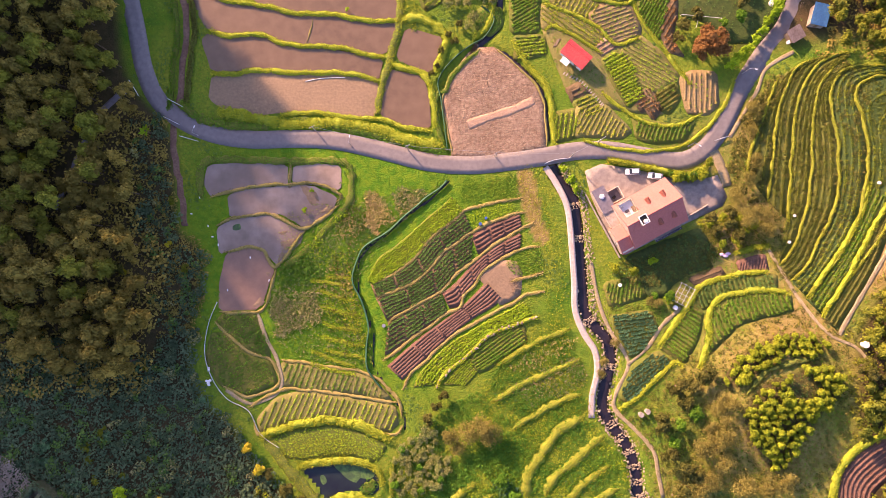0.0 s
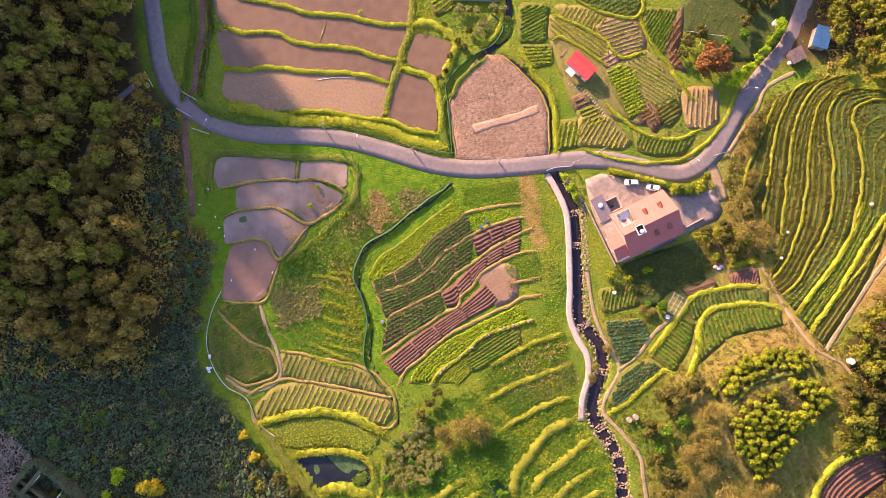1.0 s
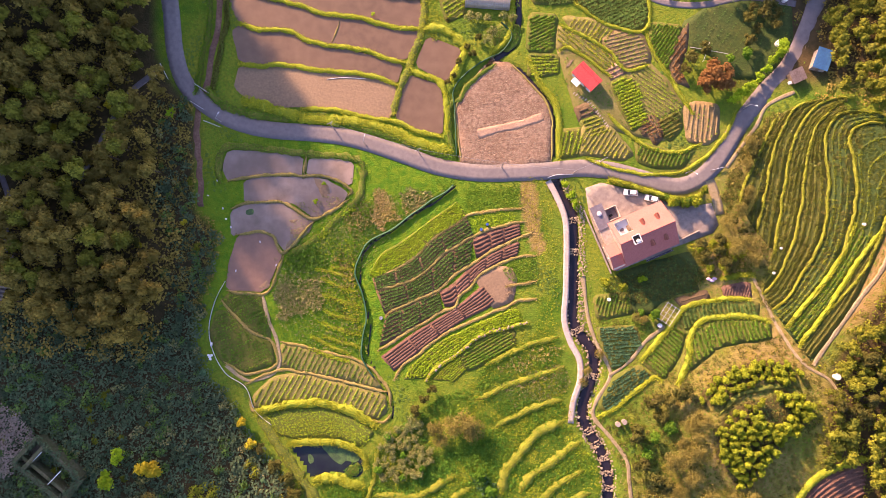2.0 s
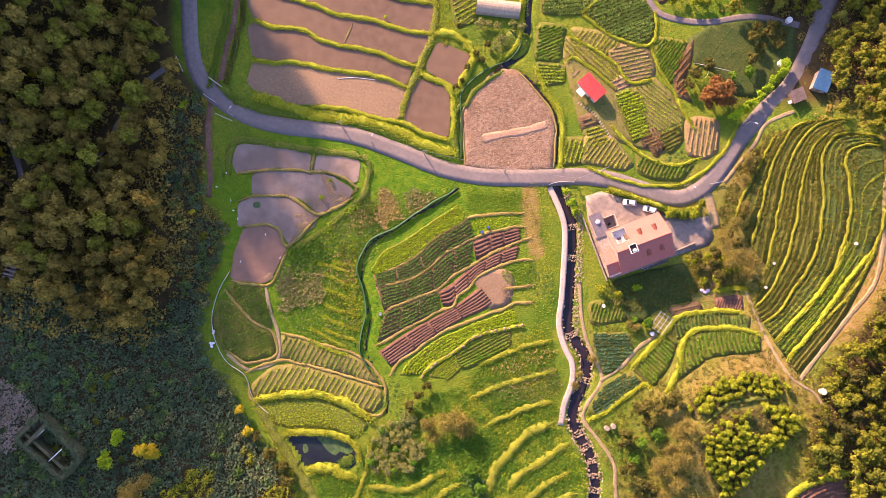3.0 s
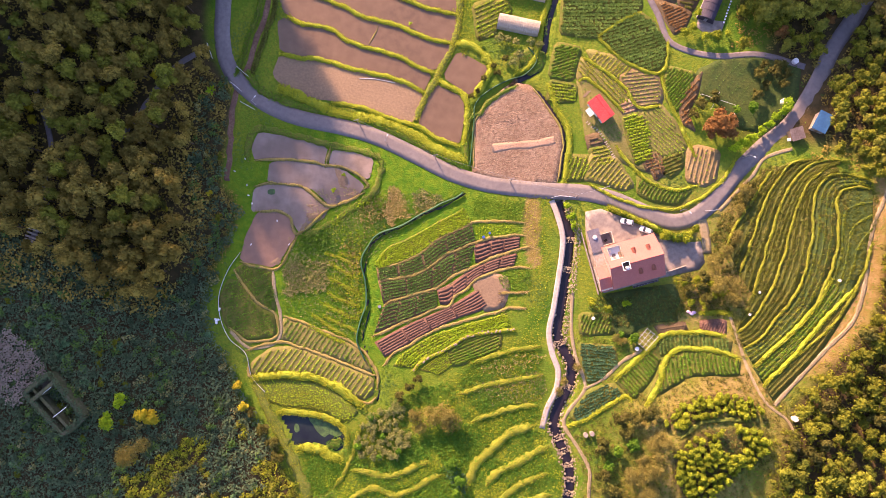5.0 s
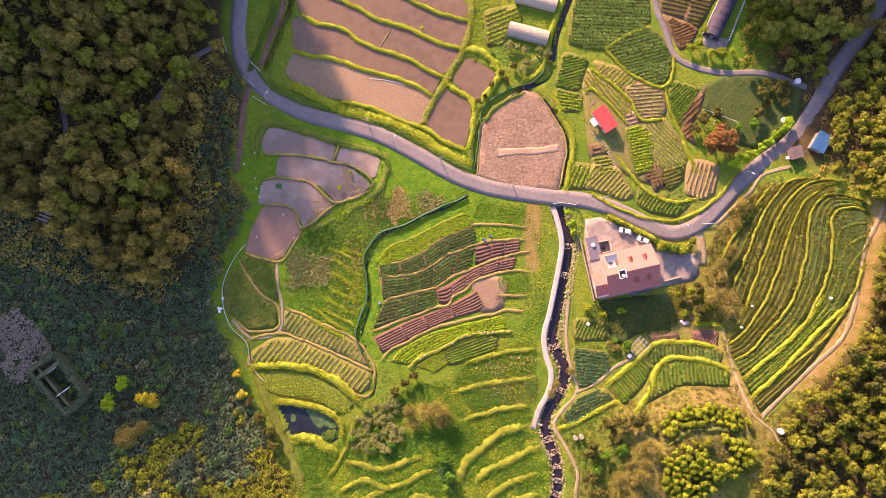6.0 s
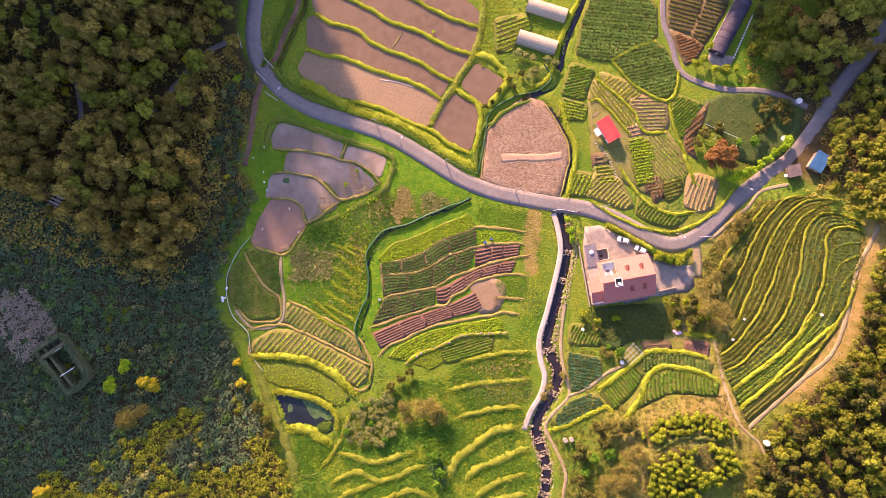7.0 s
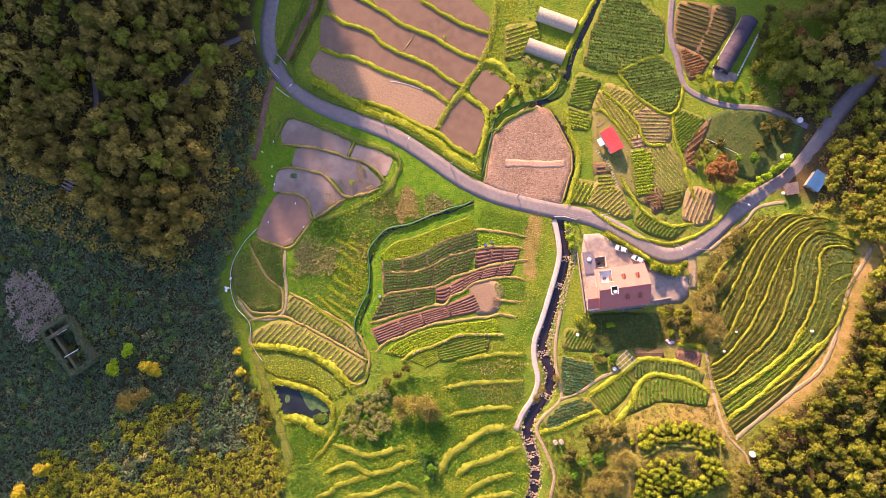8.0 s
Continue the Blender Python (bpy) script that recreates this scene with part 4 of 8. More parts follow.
# ---- the tilled field with straw, and its furrow
STUBBLE = ((4.4, 66.0), (10.4, 66.8), (19.2, 59.3), (24.0, 53.4), (25.3, 45.1), (25.6, 37.3), (12.5, 34.8), (-1.3, 35.0), (-1.5, 39.4), (-4.1, 51.5), (-1.3, 58.4))
t = plot("ploughed dry field of pinkish soil littered with straw", STUBBLE, "straw_soil", 96, 0)
g = rng(7)
stuff("straw", stamped("straw", TUFTS, scatter(STUBBLE, 0.72, g), 0.36, g, 0.02, squash=0.45), "straw_pale", "bleached straw", "", t)
stuff("clods", stamped("clods", CLUMPS, scatter(STUBBLE, 1.0, g), 0.42, g, -0.05, squash=0.4), "straw_soil", "broken clods of dry soil", "", t)
cx, cy = np.mean(((8.4, 54.5),), axis=0)
for a in np.arange(0, 6.28, 0.37):
    reach = g.uniform(3.0, 6.0)
    ray = np.array([(cx + r * math.cos(a), cy + r * math.sin(a)) for r in np.arange(0.9, reach, 0.5)])
    part("straw_ray", mesh_np("straw_ray", *swept(ray, ((-0.1, -0.1), (-0.06, 0.13), (0.06, 0.13), (0.1, -0.1)), rough=0.3, seed=int(a * 100))), "straw_soil", t, "line of straw raked in a fan")
part("track", mesh_np("track", *ribbon(spline(((3.0, 44.1), (9.2, 46.4), (15.8, 48.4), (22.5, 51.4)), 1.0), 2.7, 0.10, 0.1, 0.12)), "pale_track", t, "pale trodden track")
bund("low grey kerb of earth round the straw field", ((3.7, 65.3), (-1.6, 58.4), (-4.5, 51.5), (-2.0, 39.1), (-1.6, 34.7)), 0.7, 0.3, "bund_tan", None)
bund("low grey kerb of earth round the straw field", ((10.7, 67.3), (19.7, 59.5), (24.5, 53.5), (25.8, 45.1), (26.1, 37.3)), 0.7, 0.3, "bund_tan", None)

# ---- terraces of the central farm: lime greens, dark beds, red beds
EDGE_LIME = ((-26.4, -1.9), (-23.4, 4.7), (-19.0, 8.0), (-13.8, 12.3), (-8.8, 16.9), (-4.4, 20.5), (-1.9, 23.0))
LINE_A = ((-25.3, -3.0), (-20.4, -0.5), (-15.4, 2.5), (-12.1, 5.6), (-8.2, 10.5), (-4.9, 13.3), (-0.5, 16.6), (1.7, 18.8))
LINE_B1 = ((-23.9, -6.8), (-20.9, -5.5), (-15.4, -3.5), (-10.4, -0.5), (-7.1, 2.8), (-3.3, 7.2), (0.6, 10.0), (4.4, 12.7))
LINE_B2 = ((3.9, 11.9), (9.4, 14.9), (15.5, 17.2), (18.2, 18.1))
LINE_C1 = ((-20.3, -14.0), (-18.1, -12.0), (-12.6, -9.3), (-9.3, -7.1), (-4.9, -4.9), (-0.5, 0.1), (3.9, 3.6))
LINE_C2 = ((5.3, 6.1), (7.2, 6.4), (12.1, 10.0), (18.7, 13.8))
LINE_C3 = ((-4.6, -5.4), (-0.5, -2.1), (3.9, 2.8), (7.2, 5.6), (12.1, 9.1), (18.7, 12.6))
LINE_D1 = ((-21.8, -23.8), (-17.0, -21.1), (-11.5, -16.9), (-6.0, -13.1), (-3.0, -10.8))
LINE_D2 = ((-3.0, -9.8), (0.6, -9.0), (2.0, -6.0), (5.0, -2.7), (7.2, 0.9), (12.1, 4.7), (18.2, 7.8))
strip_plot("terrace of bright lime-green leafy vegetables in rows", EDGE_LIME, LINE_A, 9, "green_floor", "lime", 0.55, 0.5, margin=0.05)
strip_plot("terrace of dark green vegetables on brown beds", LINE_A, LINE_B1, 5, "brown_soil", "deep", 0.5, 0.5, ROSETTES, (0.2, 0.46, 0.72), margin=0.08)
strip_plot("terrace of dark green vegetables on brown beds", LINE_B1, LINE_C1, 6, "brown_soil", "deep", 0.5, 0.52, ROSETTES, (0.27, 0.55, 0.8), margin=0.08)
strip_plot("freshly raised beds of dark red soil", LINE_B2, LINE_C2, 4, "red_soil", "rust", 1.2, 0.14, None, (0.36, 0.66), 0.22, 1.0, 0.3, 0.1)
strip_plot("terrace of dark green vegetables on brown beds", LINE_C1[:5], LINE_D1, 6, "brown_soil", "deep", 0.5, 0.52, ROSETTES, (0.33, 0.66), margin=0.08)
strip_plot("freshly raised beds of dark red soil", LINE_C3, LINE_D2, 4, "red_soil", "rust", 1.2, 0.14, None, (0.2, 0.4, 0.62, 0.82), 0.22, 1.0, 0.3, 0.1)
strip_plot("long bed of ridged dark red soil", ((-20.5, -26.5), (-11.5, -18.6), (-3.3, -12.6), (1.7, -8.7), (6.1, -4.3), (8.3, -2.1)), ((-16.1, -30.6), (-9.8, -24.9), (-2.7, -18.3), (4.4, -12.8), (10.4, -9.2), (12.9, -6.8)), 6, "red_soil", "rust", 1.2, 0.14, None, (0.26, 0.48, 0.72), 0.22, 1.0, 0.3, 0.06)
TAKEN.append((spline(TAN_LANE, 2, True), 0.0))
patch("dry trodden grass on the bare lane", TAN_LANE, "straw", 0.8, 0.2, TUFTS, "grass", "grass", 0.2, 0.8)
plot("bare patch of trodden reddish soil with dry stalks", ((6.6, 0.1), (11.0, 3.4), (16.5, 3.4), (18.1, 0.6), (17.6, -3.2), (17.6, -5.4), (12.6, -8.1), (10.5, -5.4)), "dry_mud", row=0)
for label, pts in (("dry straw-coloured bank between vegetable terraces", ((-25.3, -3.0), (-20.4, -0.5), (-15.4, 2.5), (-12.1, 5.6), (-8.2, 10.5), (-4.9, 13.3), (-0.5, 16.6), (1.7, 18.8), (8.3, 20.7), (13.8, 21.8), (19.3, 22.4))),
                   ("dry straw-coloured bank between vegetable terraces", ((-23.9, -6.8), (-20.9, -5.5), (-15.4, -3.5), (-10.4, -0.5), (-7.1, 2.8), (-3.3, 7.2), (0.6, 10.0), (4.4, 12.7), (9.4, 15.2), (15.5, 17.6), (19.9, 18.5))),
                   ("dry straw-coloured bank between vegetable terraces", ((-20.3, -14.0), (-18.1, -12.0), (-12.6, -9.3), (-9.3, -7.1), (-4.9, -4.9), (-0.5, 0.1), (3.9, 3.4), (7.2, 6.1), (12.1, 9.7), (18.2, 13.2), (22.6, 15.5))),
                   ("dry straw-coloured bank between red beds", ((-21.9, -24.9), (-17.0, -21.6), (-11.5, -17.2), (-6.0, -13.4), (-2.7, -10.9), (0.6, -9.3), (1.7, -6.0), (5.0, -2.7), (7.2, 0.6), (12.1, 4.2), (17.6, 7.3), (24.2, 8.6))),
                   ("dry straw-coloured bank below the red beds", ((-16.1, -33.4), (-13.5, -28.9), (-9.3, -24.8), (-4.9, -20.5), (0.6, -16.5), (6.1, -13.2), (11.5, -10.4), (15.9, -8.3), (19.8, -5.9), (25.2, -4.8)))):
    bund(label, pts, 1.0, 0.3, "bund_tan", "straw", 0.8, 0.3)
bund("stalk-strewn bank across the green plot", ((15.4, -2.0), (19.8, -0.6), (24.7, 0.6)), 1.0, 0.35, "bund_tan", "straw", 0.8, 0.4)
patch("plot of thick bright green grass", ((1.4, 26.7), (10.0, 28.3), (16.9, 28.0), (16.9, 22.7), (8.3, 21.8), (2.0, 20.7)), "green", 0.6, 0.4, name="grass", category="grass", edge=0.4)
patch("plot of thick bright green grass", ((3.9, 18.5), (8.3, 19.9), (16.0, 20.7), (16.6, 18.8), (9.4, 15.8), (4.4, 13.8)), "lime", 0.6, 0.4, name="grass", category="grass", edge=0.4)
patch("plot of thick bright green grass", ((14.3, 4.5), (18.2, 6.7), (24.2, 7.8), (24.4, 1.7), (18.1, -0.2), (14.3, 2.3)), "green", 0.6, 0.4, name="grass", category="grass", edge=0.4)

# ---- terraces south of the beds
STONE_LINE = ((-6.5, -32.7), (-2.7, -27.8), (2.8, -23.4), (7.1, -19.1), (12.6, -15.8), (18.1, -13.9), (23.5, -11.9))
strip_plot("sloping strip of lush green vegetables", ((-12.8, -32.7), (-10.9, -28.4), (-7.1, -24.3), (-2.7, -20.2), (2.8, -16.9), (8.2, -13.6), (13.7, -10.9), (19.2, -7.6)), ((-6.8, -31.9), (-3.2, -27.5), (2.2, -23.2), (6.6, -18.8), (12.1, -15.5), (17.5, -13.3), (21.4, -11.4)), 6, "green_floor", "lime", 0.5, 0.55, CLUMPS, ridge=0.08)
strip_plot("patch of bright green seedlings in rows", ((-4.3, -31.9), (-0.5, -27.3), (3.3, -24.0)), ((2.4, -32.2), (4.4, -30.0), (5.6, -28.3)), 8, "green_floor", "lime", 0.5, 0.36, CLUMPS, ridge=0.1, margin=0.04)
plot("patch of brownish green low vegetables", ((3.6, -23.7), (8.2, -19.6), (13.7, -16.3), (19.2, -15.2), (19.7, -19.0), (15.9, -21.2), (12.0, -24.0), (9.0, -26.6), (6.2, -27.6)), "green_floor", 35, 0.9, "green", 0.55, 0.45, miss=0.15)
bund("dry-stone terrace edge overgrown with grass", STONE_LINE, 1.3, 0.6, "bund", "gold", 0.8, 0.4)
S_LABEL = "grassy terrace edge glowing yellow-green in low sun"


def meadow_bank(width, pts):
    bund(S_LABEL, pts, width * 0.85, 0.3 + 0.12 * width, "bund_olive", "hedge", 0.9, 0.42, side="green")


meadow_bank(2, ((11.2, -26.4), (16.6, -23.1), (23.4, -19.3), (32.7, -15.3)))
meadow_bank(2.2, ((9.7, -36.9), (16.2, -32.9), (23.7, -29.4), (30.2, -26.6), (35.0, -24.1)))
meadow_bank(2.4, ((15.5, -44.5), (22.9, -40.0), (29.7, -36.2), (35.6, -34.3)))
meadow_bank(3.6, ((19.2, -65.2), (20.4, -57.4), (22.9, -53.2), (26.1, -48.6), (29.5, -44.5), (36.3, -40.6)))
meadow_bank(3, ((24.9, -63.0), (27.9, -57.8), (32.4, -54.4), (38.5, -48.8), (42.3, -45.7)))
meadow_bank(2.6, ((29.5, -68.5), (33.2, -63.0), (37.4, -59.0), (43.9, -54.4)))
meadow_bank(2.6, ((-18.7, -68.4), (-13.1, -67.8), (-5.7, -67.4), (-2.3, -65.3), (2.8, -61.3), (6.3, -59.6)))
meadow_bank(2.6, ((-18.0, -78.8), (-13.8, -74.7), (-10.4, -72.5), (-6.2, -72.6), (-2.1, -72.6), (3.2, -68.9), (7.4, -64.8), (11.5, -62.4)))
meadow_bank(2.4, ((-17.4, -86.7), (-13.5, -84.0), (-11.6, -80.4), (-7.8, -77.2), (-2.6, -73.4)))
meadow_bank(2.6, ((-7.9, -83.4), (-0.3, -79.3), (4.6, -74.9), (10.2, -71.9), (15.4, -72.8)))
meadow_bank(2.6, ((21.1, -79.1), (24.4, -74.6), (30.3, -70.7), (37.4, -65.5), (46.4, -61.2)))
meadow_bank(1.8, ((-22.6, -75.6), (-20.6, -69.9), (-19.4, -64.5), (-19.1, -58.6), (-18.5, -52.6)))
bund("low grassy bank in the southern meadow", ((-28.7, -80.4), (-26.3, -79.1), (-22.5, -76.8)), 1.4, 0.35, "bund_dark", "green", 0.9, 0.45)


def meadow_weeds(label, pts, leaf_mat, gap, size, hole):
    patch(label, pts, leaf_mat, gap, size, FINE if leaf_mat == "teal" else TUFTS, "weeds", "weeds", hole, 1.5)


meadow_weeds("rank dark green growth in the hollow below the bare trees", ((3.5, -52.4), (9.5, -48.5), (14.9, -49.7), (16.9, -57.1), (17.7, -65.8), (14.1, -67.2), (8.7, -59.4)), "lush", 0.7, 0.7, -0.2)
meadow_weeds("dark green weeds below the seeding shrubs", ((-19.1, -65.2), (-11.2, -63.8), (-1.9, -57.8), (3.1, -53.4), (6.7, -58.6), (-2.7, -64.3), (-13.5, -66.8)), "lush", 0.75, 0.6, 0)
meadow_weeds("bluish green shrubby weeds in the hollow", ((11.2, -61.7), (15.0, -58.6), (18.5, -62.2), (18.5, -67.9), (14.4, -67.9)), "teal", 1.2, 0.9, 0)
meadow_weeds("tall tan seeding grass on the terrace", ((16.0, -32.8), (23.2, -27.6), (33.3, -23.7), (37.1, -27.2), (34.8, -32.2), (21.8, -37.2)), "reed", 0.7, 0.45, 0.1)
meadow_weeds("tall tan seeding grass on the terrace", ((15.3, -26.5), (21.2, -22.2), (31.9, -17.7), (34.0, -21.0), (18.3, -27.8)), "straw", 1, 0.55, 0.3)
meadow_weeds("green weeds under the terrace edges", ((15.0, -45.5), (23.4, -41.5), (34.7, -36.3), (34.6, -40.5), (25.6, -47.2), (20.3, -55.0)), "green", 0.8, 0.5, 0.1)
meadow_weeds("yellow-green weeds on the meadow", ((28.7, -59.9), (36.3, -53.7), (43.4, -48.5), (46.5, -54.7), (37.9, -58.0), (32.0, -64.3)), "lime", 0.85, 0.38, 0.2)
meadow_weeds("lush green grass under the meadow banks", ((10.5, -27.2), (20.1, -22.2), (30.9, -17.6), (33.9, -21.5), (25.4, -25.6), (15.8, -30.6), (10.9, -32.4)), "lush", 0.7, 0.5, 0.05)
meadow_weeds("lush green grass under the meadow banks", ((14.8, -38.0), (24.2, -32.2), (35.0, -27.3), (35.6, -31.2), (27.1, -35.5), (17.5, -40.4)), "lush", 0.7, 0.5, 0.05)
meadow_weeds("pale seed heads along the meadow bank", ((9.8, -36.2), (19.3, -30.8), (30.0, -25.7), (34.9, -23.4), (34.8, -26.2), (26.1, -29.9), (16.4, -34.2)), "straw", 0.8, 0.5, 0.1)
meadow_weeds("lush green grass beside the pond", ((-35.1, -67.3), (-27.5, -65.2), (-22.0, -66.3), (-23.6, -75.2), (-28.3, -80.3)), "green", 0.7, 0.5, 0)
meadow_weeds("dark green grass between the meadow banks", ((-1.8, -66.8), (6.1, -61.3), (10.5, -62.0), (3.6, -67.9), (-3.0, -72.2)), "lush", 0.75, 0.5, 0)
meadow_weeds("dark green grass between the meadow banks", ((-1.2, -74.7), (5.9, -69.5), (11.6, -64.9), (13.5, -69.8), (4.4, -74.2)), "lush", 0.75, 0.5, 0.1)


patch("pale seeding weeds scattered over the fallow meadow", ((-50.0, 17.5), (-29.2, 22.4), (-11.8, 22.0), (-28.3, -0.2), (-25.4, -25.3), (-38.3, -26.4), (-51.9, -20.5), (-52.7, -2.3)), "reed", 1.0, 0.36, TUFTS, "grass", "grass", 0.1, 2.0)
patch("lush weeds scattered over the fallow meadow", ((-48.9, 7.7), (-28.1, 18.7), (-15.7, 17.6), (-29.6, -2.6), (-26.4, -24.8), (-38.7, -25.3), (-51.5, -19.2)), "lush", 1.0, 0.42, TUFTS, "grass", "grass", 0.0, 2.0)
patch("golden grass on the strip beside the stream wall", ((16.2, 27.1), (24.9, 29.8), (31.0, 3.7), (33.0, -19.3), (37.6, -37.4), (30.4, -39.6), (25.5, -13.7), (23.8, 9.5)), "gold", 0.9, 0.34, TUFTS, "grass", "grass", 0.1, 2.0)
patch("golden seed heads over the southern meadow", ((7.0, -31.2), (29.1, -12.6), (39.4, -40.8), (42.6, -62.2), (20.4, -69.1), (12.4, -53.0)), "hedge", 0.95, 0.36, TUFTS, "grass", "grass", 0.0, 2.0)
patch("lush grass tufts over the southern meadow", ((-26.3, -64.9), (-3.2, -62.5), (11.3, -45.5), (20.4, -69.1), (-15.6, -80.3)), "lime", 0.9, 0.36, TUFTS, "grass", "grass", 0.0, 2.0)


# ---- south-west plots
plot("dry plot of sparse stubble rows", ((-51.1, -25.6), (-41.2, -27.2), (-25.4, -30.1), (-18.5, -36.2), (-31.2, -34.0), (-44.4, -33.1), (-50.7, -31.5)), "weed_soil", 68, 1.5, "green", 0.5, 0.4, CLUMPS, ridge=0.04, miss=0.15)
plot("dry plot with short rows of stubble", ((-57.9, -42.5), (-52.7, -36.4), (-44.4, -34.3), (-31.2, -36.3), (-18.3, -38.5), (-17.7, -42.7), (-19.6, -45.0), (-34.4, -41.2), (-47.6, -41.9), (-57.2, -45.3)), "weed_soil", 66, 1.6, "lime", 0.5, 0.38, CLUMPS, ridge=0.08, miss=0.1)
plot("plot of green weeds in the hill's shade", ((-68.3, -11.5), (-59.3, -11.0), (-55.9, -19.1), (-54.8, -24.6), (-62.8, -20.7), (-70.4, -13.5)), "green_floor", 30, 1.1, "green", 0.8, 0.55, CLUMPS, ridge=0, miss=0.2)
plot("mown green plot in the hill's shade", ((-71.6, -17.5), (-67.5, -17.8), (-61.1, -24.0), (-54.8, -26.0), (-53.1, -31.2), (-61.0, -34.8), (-69.0, -31.9), (-73.1, -24.1)), "green_floor", 30, 1.1, "green", 0.9, 0.5, CLUMPS, ridge=0, miss=0.2)
for label, pts in (("bare earth bank between dry plots", ((-51.6, -24.6), (-41.2, -26.2), (-25.4, -29.1), (-17.2, -36.6), (-16.0, -41.4))), ("bare earth bank between dry plots", ((-60.9, -38.8), (-52.4, -33.8), (-44.4, -33.4), (-31.2, -35.0), (-17.2, -37.2))),
                   ("bare earth bank round the dry plot", ((-59.2, -42.5), (-57.2, -46.6), (-47.6, -43.2), (-34.4, -42.5), (-19.6, -46.3), (-16.0, -43.4))), ("pale earth bank round the green plot", ((-71.3, -13.8), (-62.8, -21.4), (-54.4, -25.3), (-52.4, -31.8), (-61.0, -35.5), (-68.5, -32.2))),):
    bund(label, pts, 0.95, 0.32, "bund_tan", "straw", 0.5, 0.28)
bund("tall yellow-green grass bank above the pond", ((-57.2, -46.9), (-47.6, -43.6), (-37.7, -42.2), (-27.8, -43.8), (-19.3, -47.9)), 2.6, 0.9, "bund", "gold", 1.0, 0.6)
bund("tall yellow-green grass bank round the pond", ((-46.6, -55.5), (-40.5, -54.3), (-35.4, -53.9), (-30.3, -53.5), (-25.6, -54.8), (-22.6, -57.2), (-21.6, -60.6)), 2.0, 0.7, "bund", "gold", 1.0, 0.55)
bund("grass bank below the pond", ((-37.7, -66.0), (-34.1, -64.5), (-29.7, -64.3), (-25.9, -65.4), (-21.8, -65.7)), 3.0, 0.8, "bund", "gold", 1.0, 0.55)
bund("dry grass bank along the forest edge", ((-56.5, -46.9), (-52.5, -51.8), (-48.5, -56.9), (-44.2, -61.9), (-39.9, -66.9), (-36.0, -72.0), (-32.1, -77.0), (-28.6, -82.1)), 3.4, 0.5, "bund_dark", "orchard", 0.9, 0.42)
bund("thick grass in the wet corner of the pond", ((-27.4, -63.0), (-25.5, -61.3), (-24.1, -59.2)), 4.0, 0.25, "bund_dark", "lush", 1.3, 0.5, "grass_clump")
STRIP = ((-54.5, -48.5), (-46.0, -45.2), (-36.1, -44.3), (-27.0, -46.4), (-20.9, -49.9), (-23.7, -53.6), (-34.4, -51.3), (-44.2, -53.0), (-50.8, -52.2))
plot("curved strip of thick green grass above the pond", STRIP, "bund_dark", row=0, name="grass_strip", category="grass strip")
patch("thick green grass above the pond", STRIP, "lime", 0.6, 0.34, TUFTS, "grass", "grass", 0.0, 0.6)
patch("yellowing seed heads in the grass above the pond", ((-51.6, -50.9), (-45.5, -48.0), (-38.2, -47.3), (-30.7, -47.8), (-25.1, -49.6), (-28.3, -52.4), (-36.4, -52.5), (-44.2, -54.3), (-48.6, -54.8)), "hedge", 0.7, 0.36, TUFTS, "grass", "grass", 0.3, 1.2)
patch("tangle of grey dead weeds in the meadow", ((-54.3, -5.8), (-48.0, -4.2), (-41.3, -7.1), (-40.0, -12.9), (-46.2, -17.1), (-53.7, -16.2)), "reed", 0.8, 0.55, FINE, hole=0.3, edge=2.5)
patch("patch of bleached dead reeds", ((-27.1, 23.3), (-24.3, 23.8), (-19.9, 20.5), (-18.2, 17.7), (-22.1, 12.7), (-25.4, 12.7), (-27.4, 17.2)), "straw", 0.6, 0.6)
patch("patch of bleached dead reeds", ((-19.1, 23.8), (-15.5, 26.1), (-9.4, 24.4), (-10.5, 22.2), (-14.9, 18.6), (-17.7, 21.6)), "reed", 0.6, 0.6)

patch("brownish weeds in rows on the fallow meadow", ((-39.4, 2.8), (-31.1, 6.1), (-28.1, -5.5), (-27.7, -18.6), (-34.6, -22.3), (-38.3, -8.8)), "olive", 1.5, 0.7, TUFTS, "weeds", "weeds", 0.6, 2.0)
patch("yellowing weeds along the ditch", ((-30.1, 6.1), (-25.7, 10.2), (-29.4, 2.0), (-28.7, -7.1), (-26.0, -17.0), (-25.5, -25.2), (-31.3, -18.6), (-33.4, -5.5)), "gold", 1.0, 0.5, TUFTS, "weeds", "weeds", 0.4, 2.0)
patch("dark green weeds on the fallow meadow", ((-51.4, -2.2), (-41.5, 7.8), (-34.8, 14.4), (-28.2, 17.7), (-24.8, 11.1), (-31.4, 2.8), (-39.7, -2.2), (-44.7, -7.2)), "deep", 1.0, 0.55, FINE, "weeds", "weeds", 0.6, 3.0)
patch("brownish weeds on the fallow meadow", ((-34.9, 16.1), (-28.2, 22.7), (-24.9, 21.1), (-28.2, 11.1), (-33.1, 9.4)), "olive", 0.8, 0.5, TUFTS, "weeds", "weeds", 0.4, 2.0)

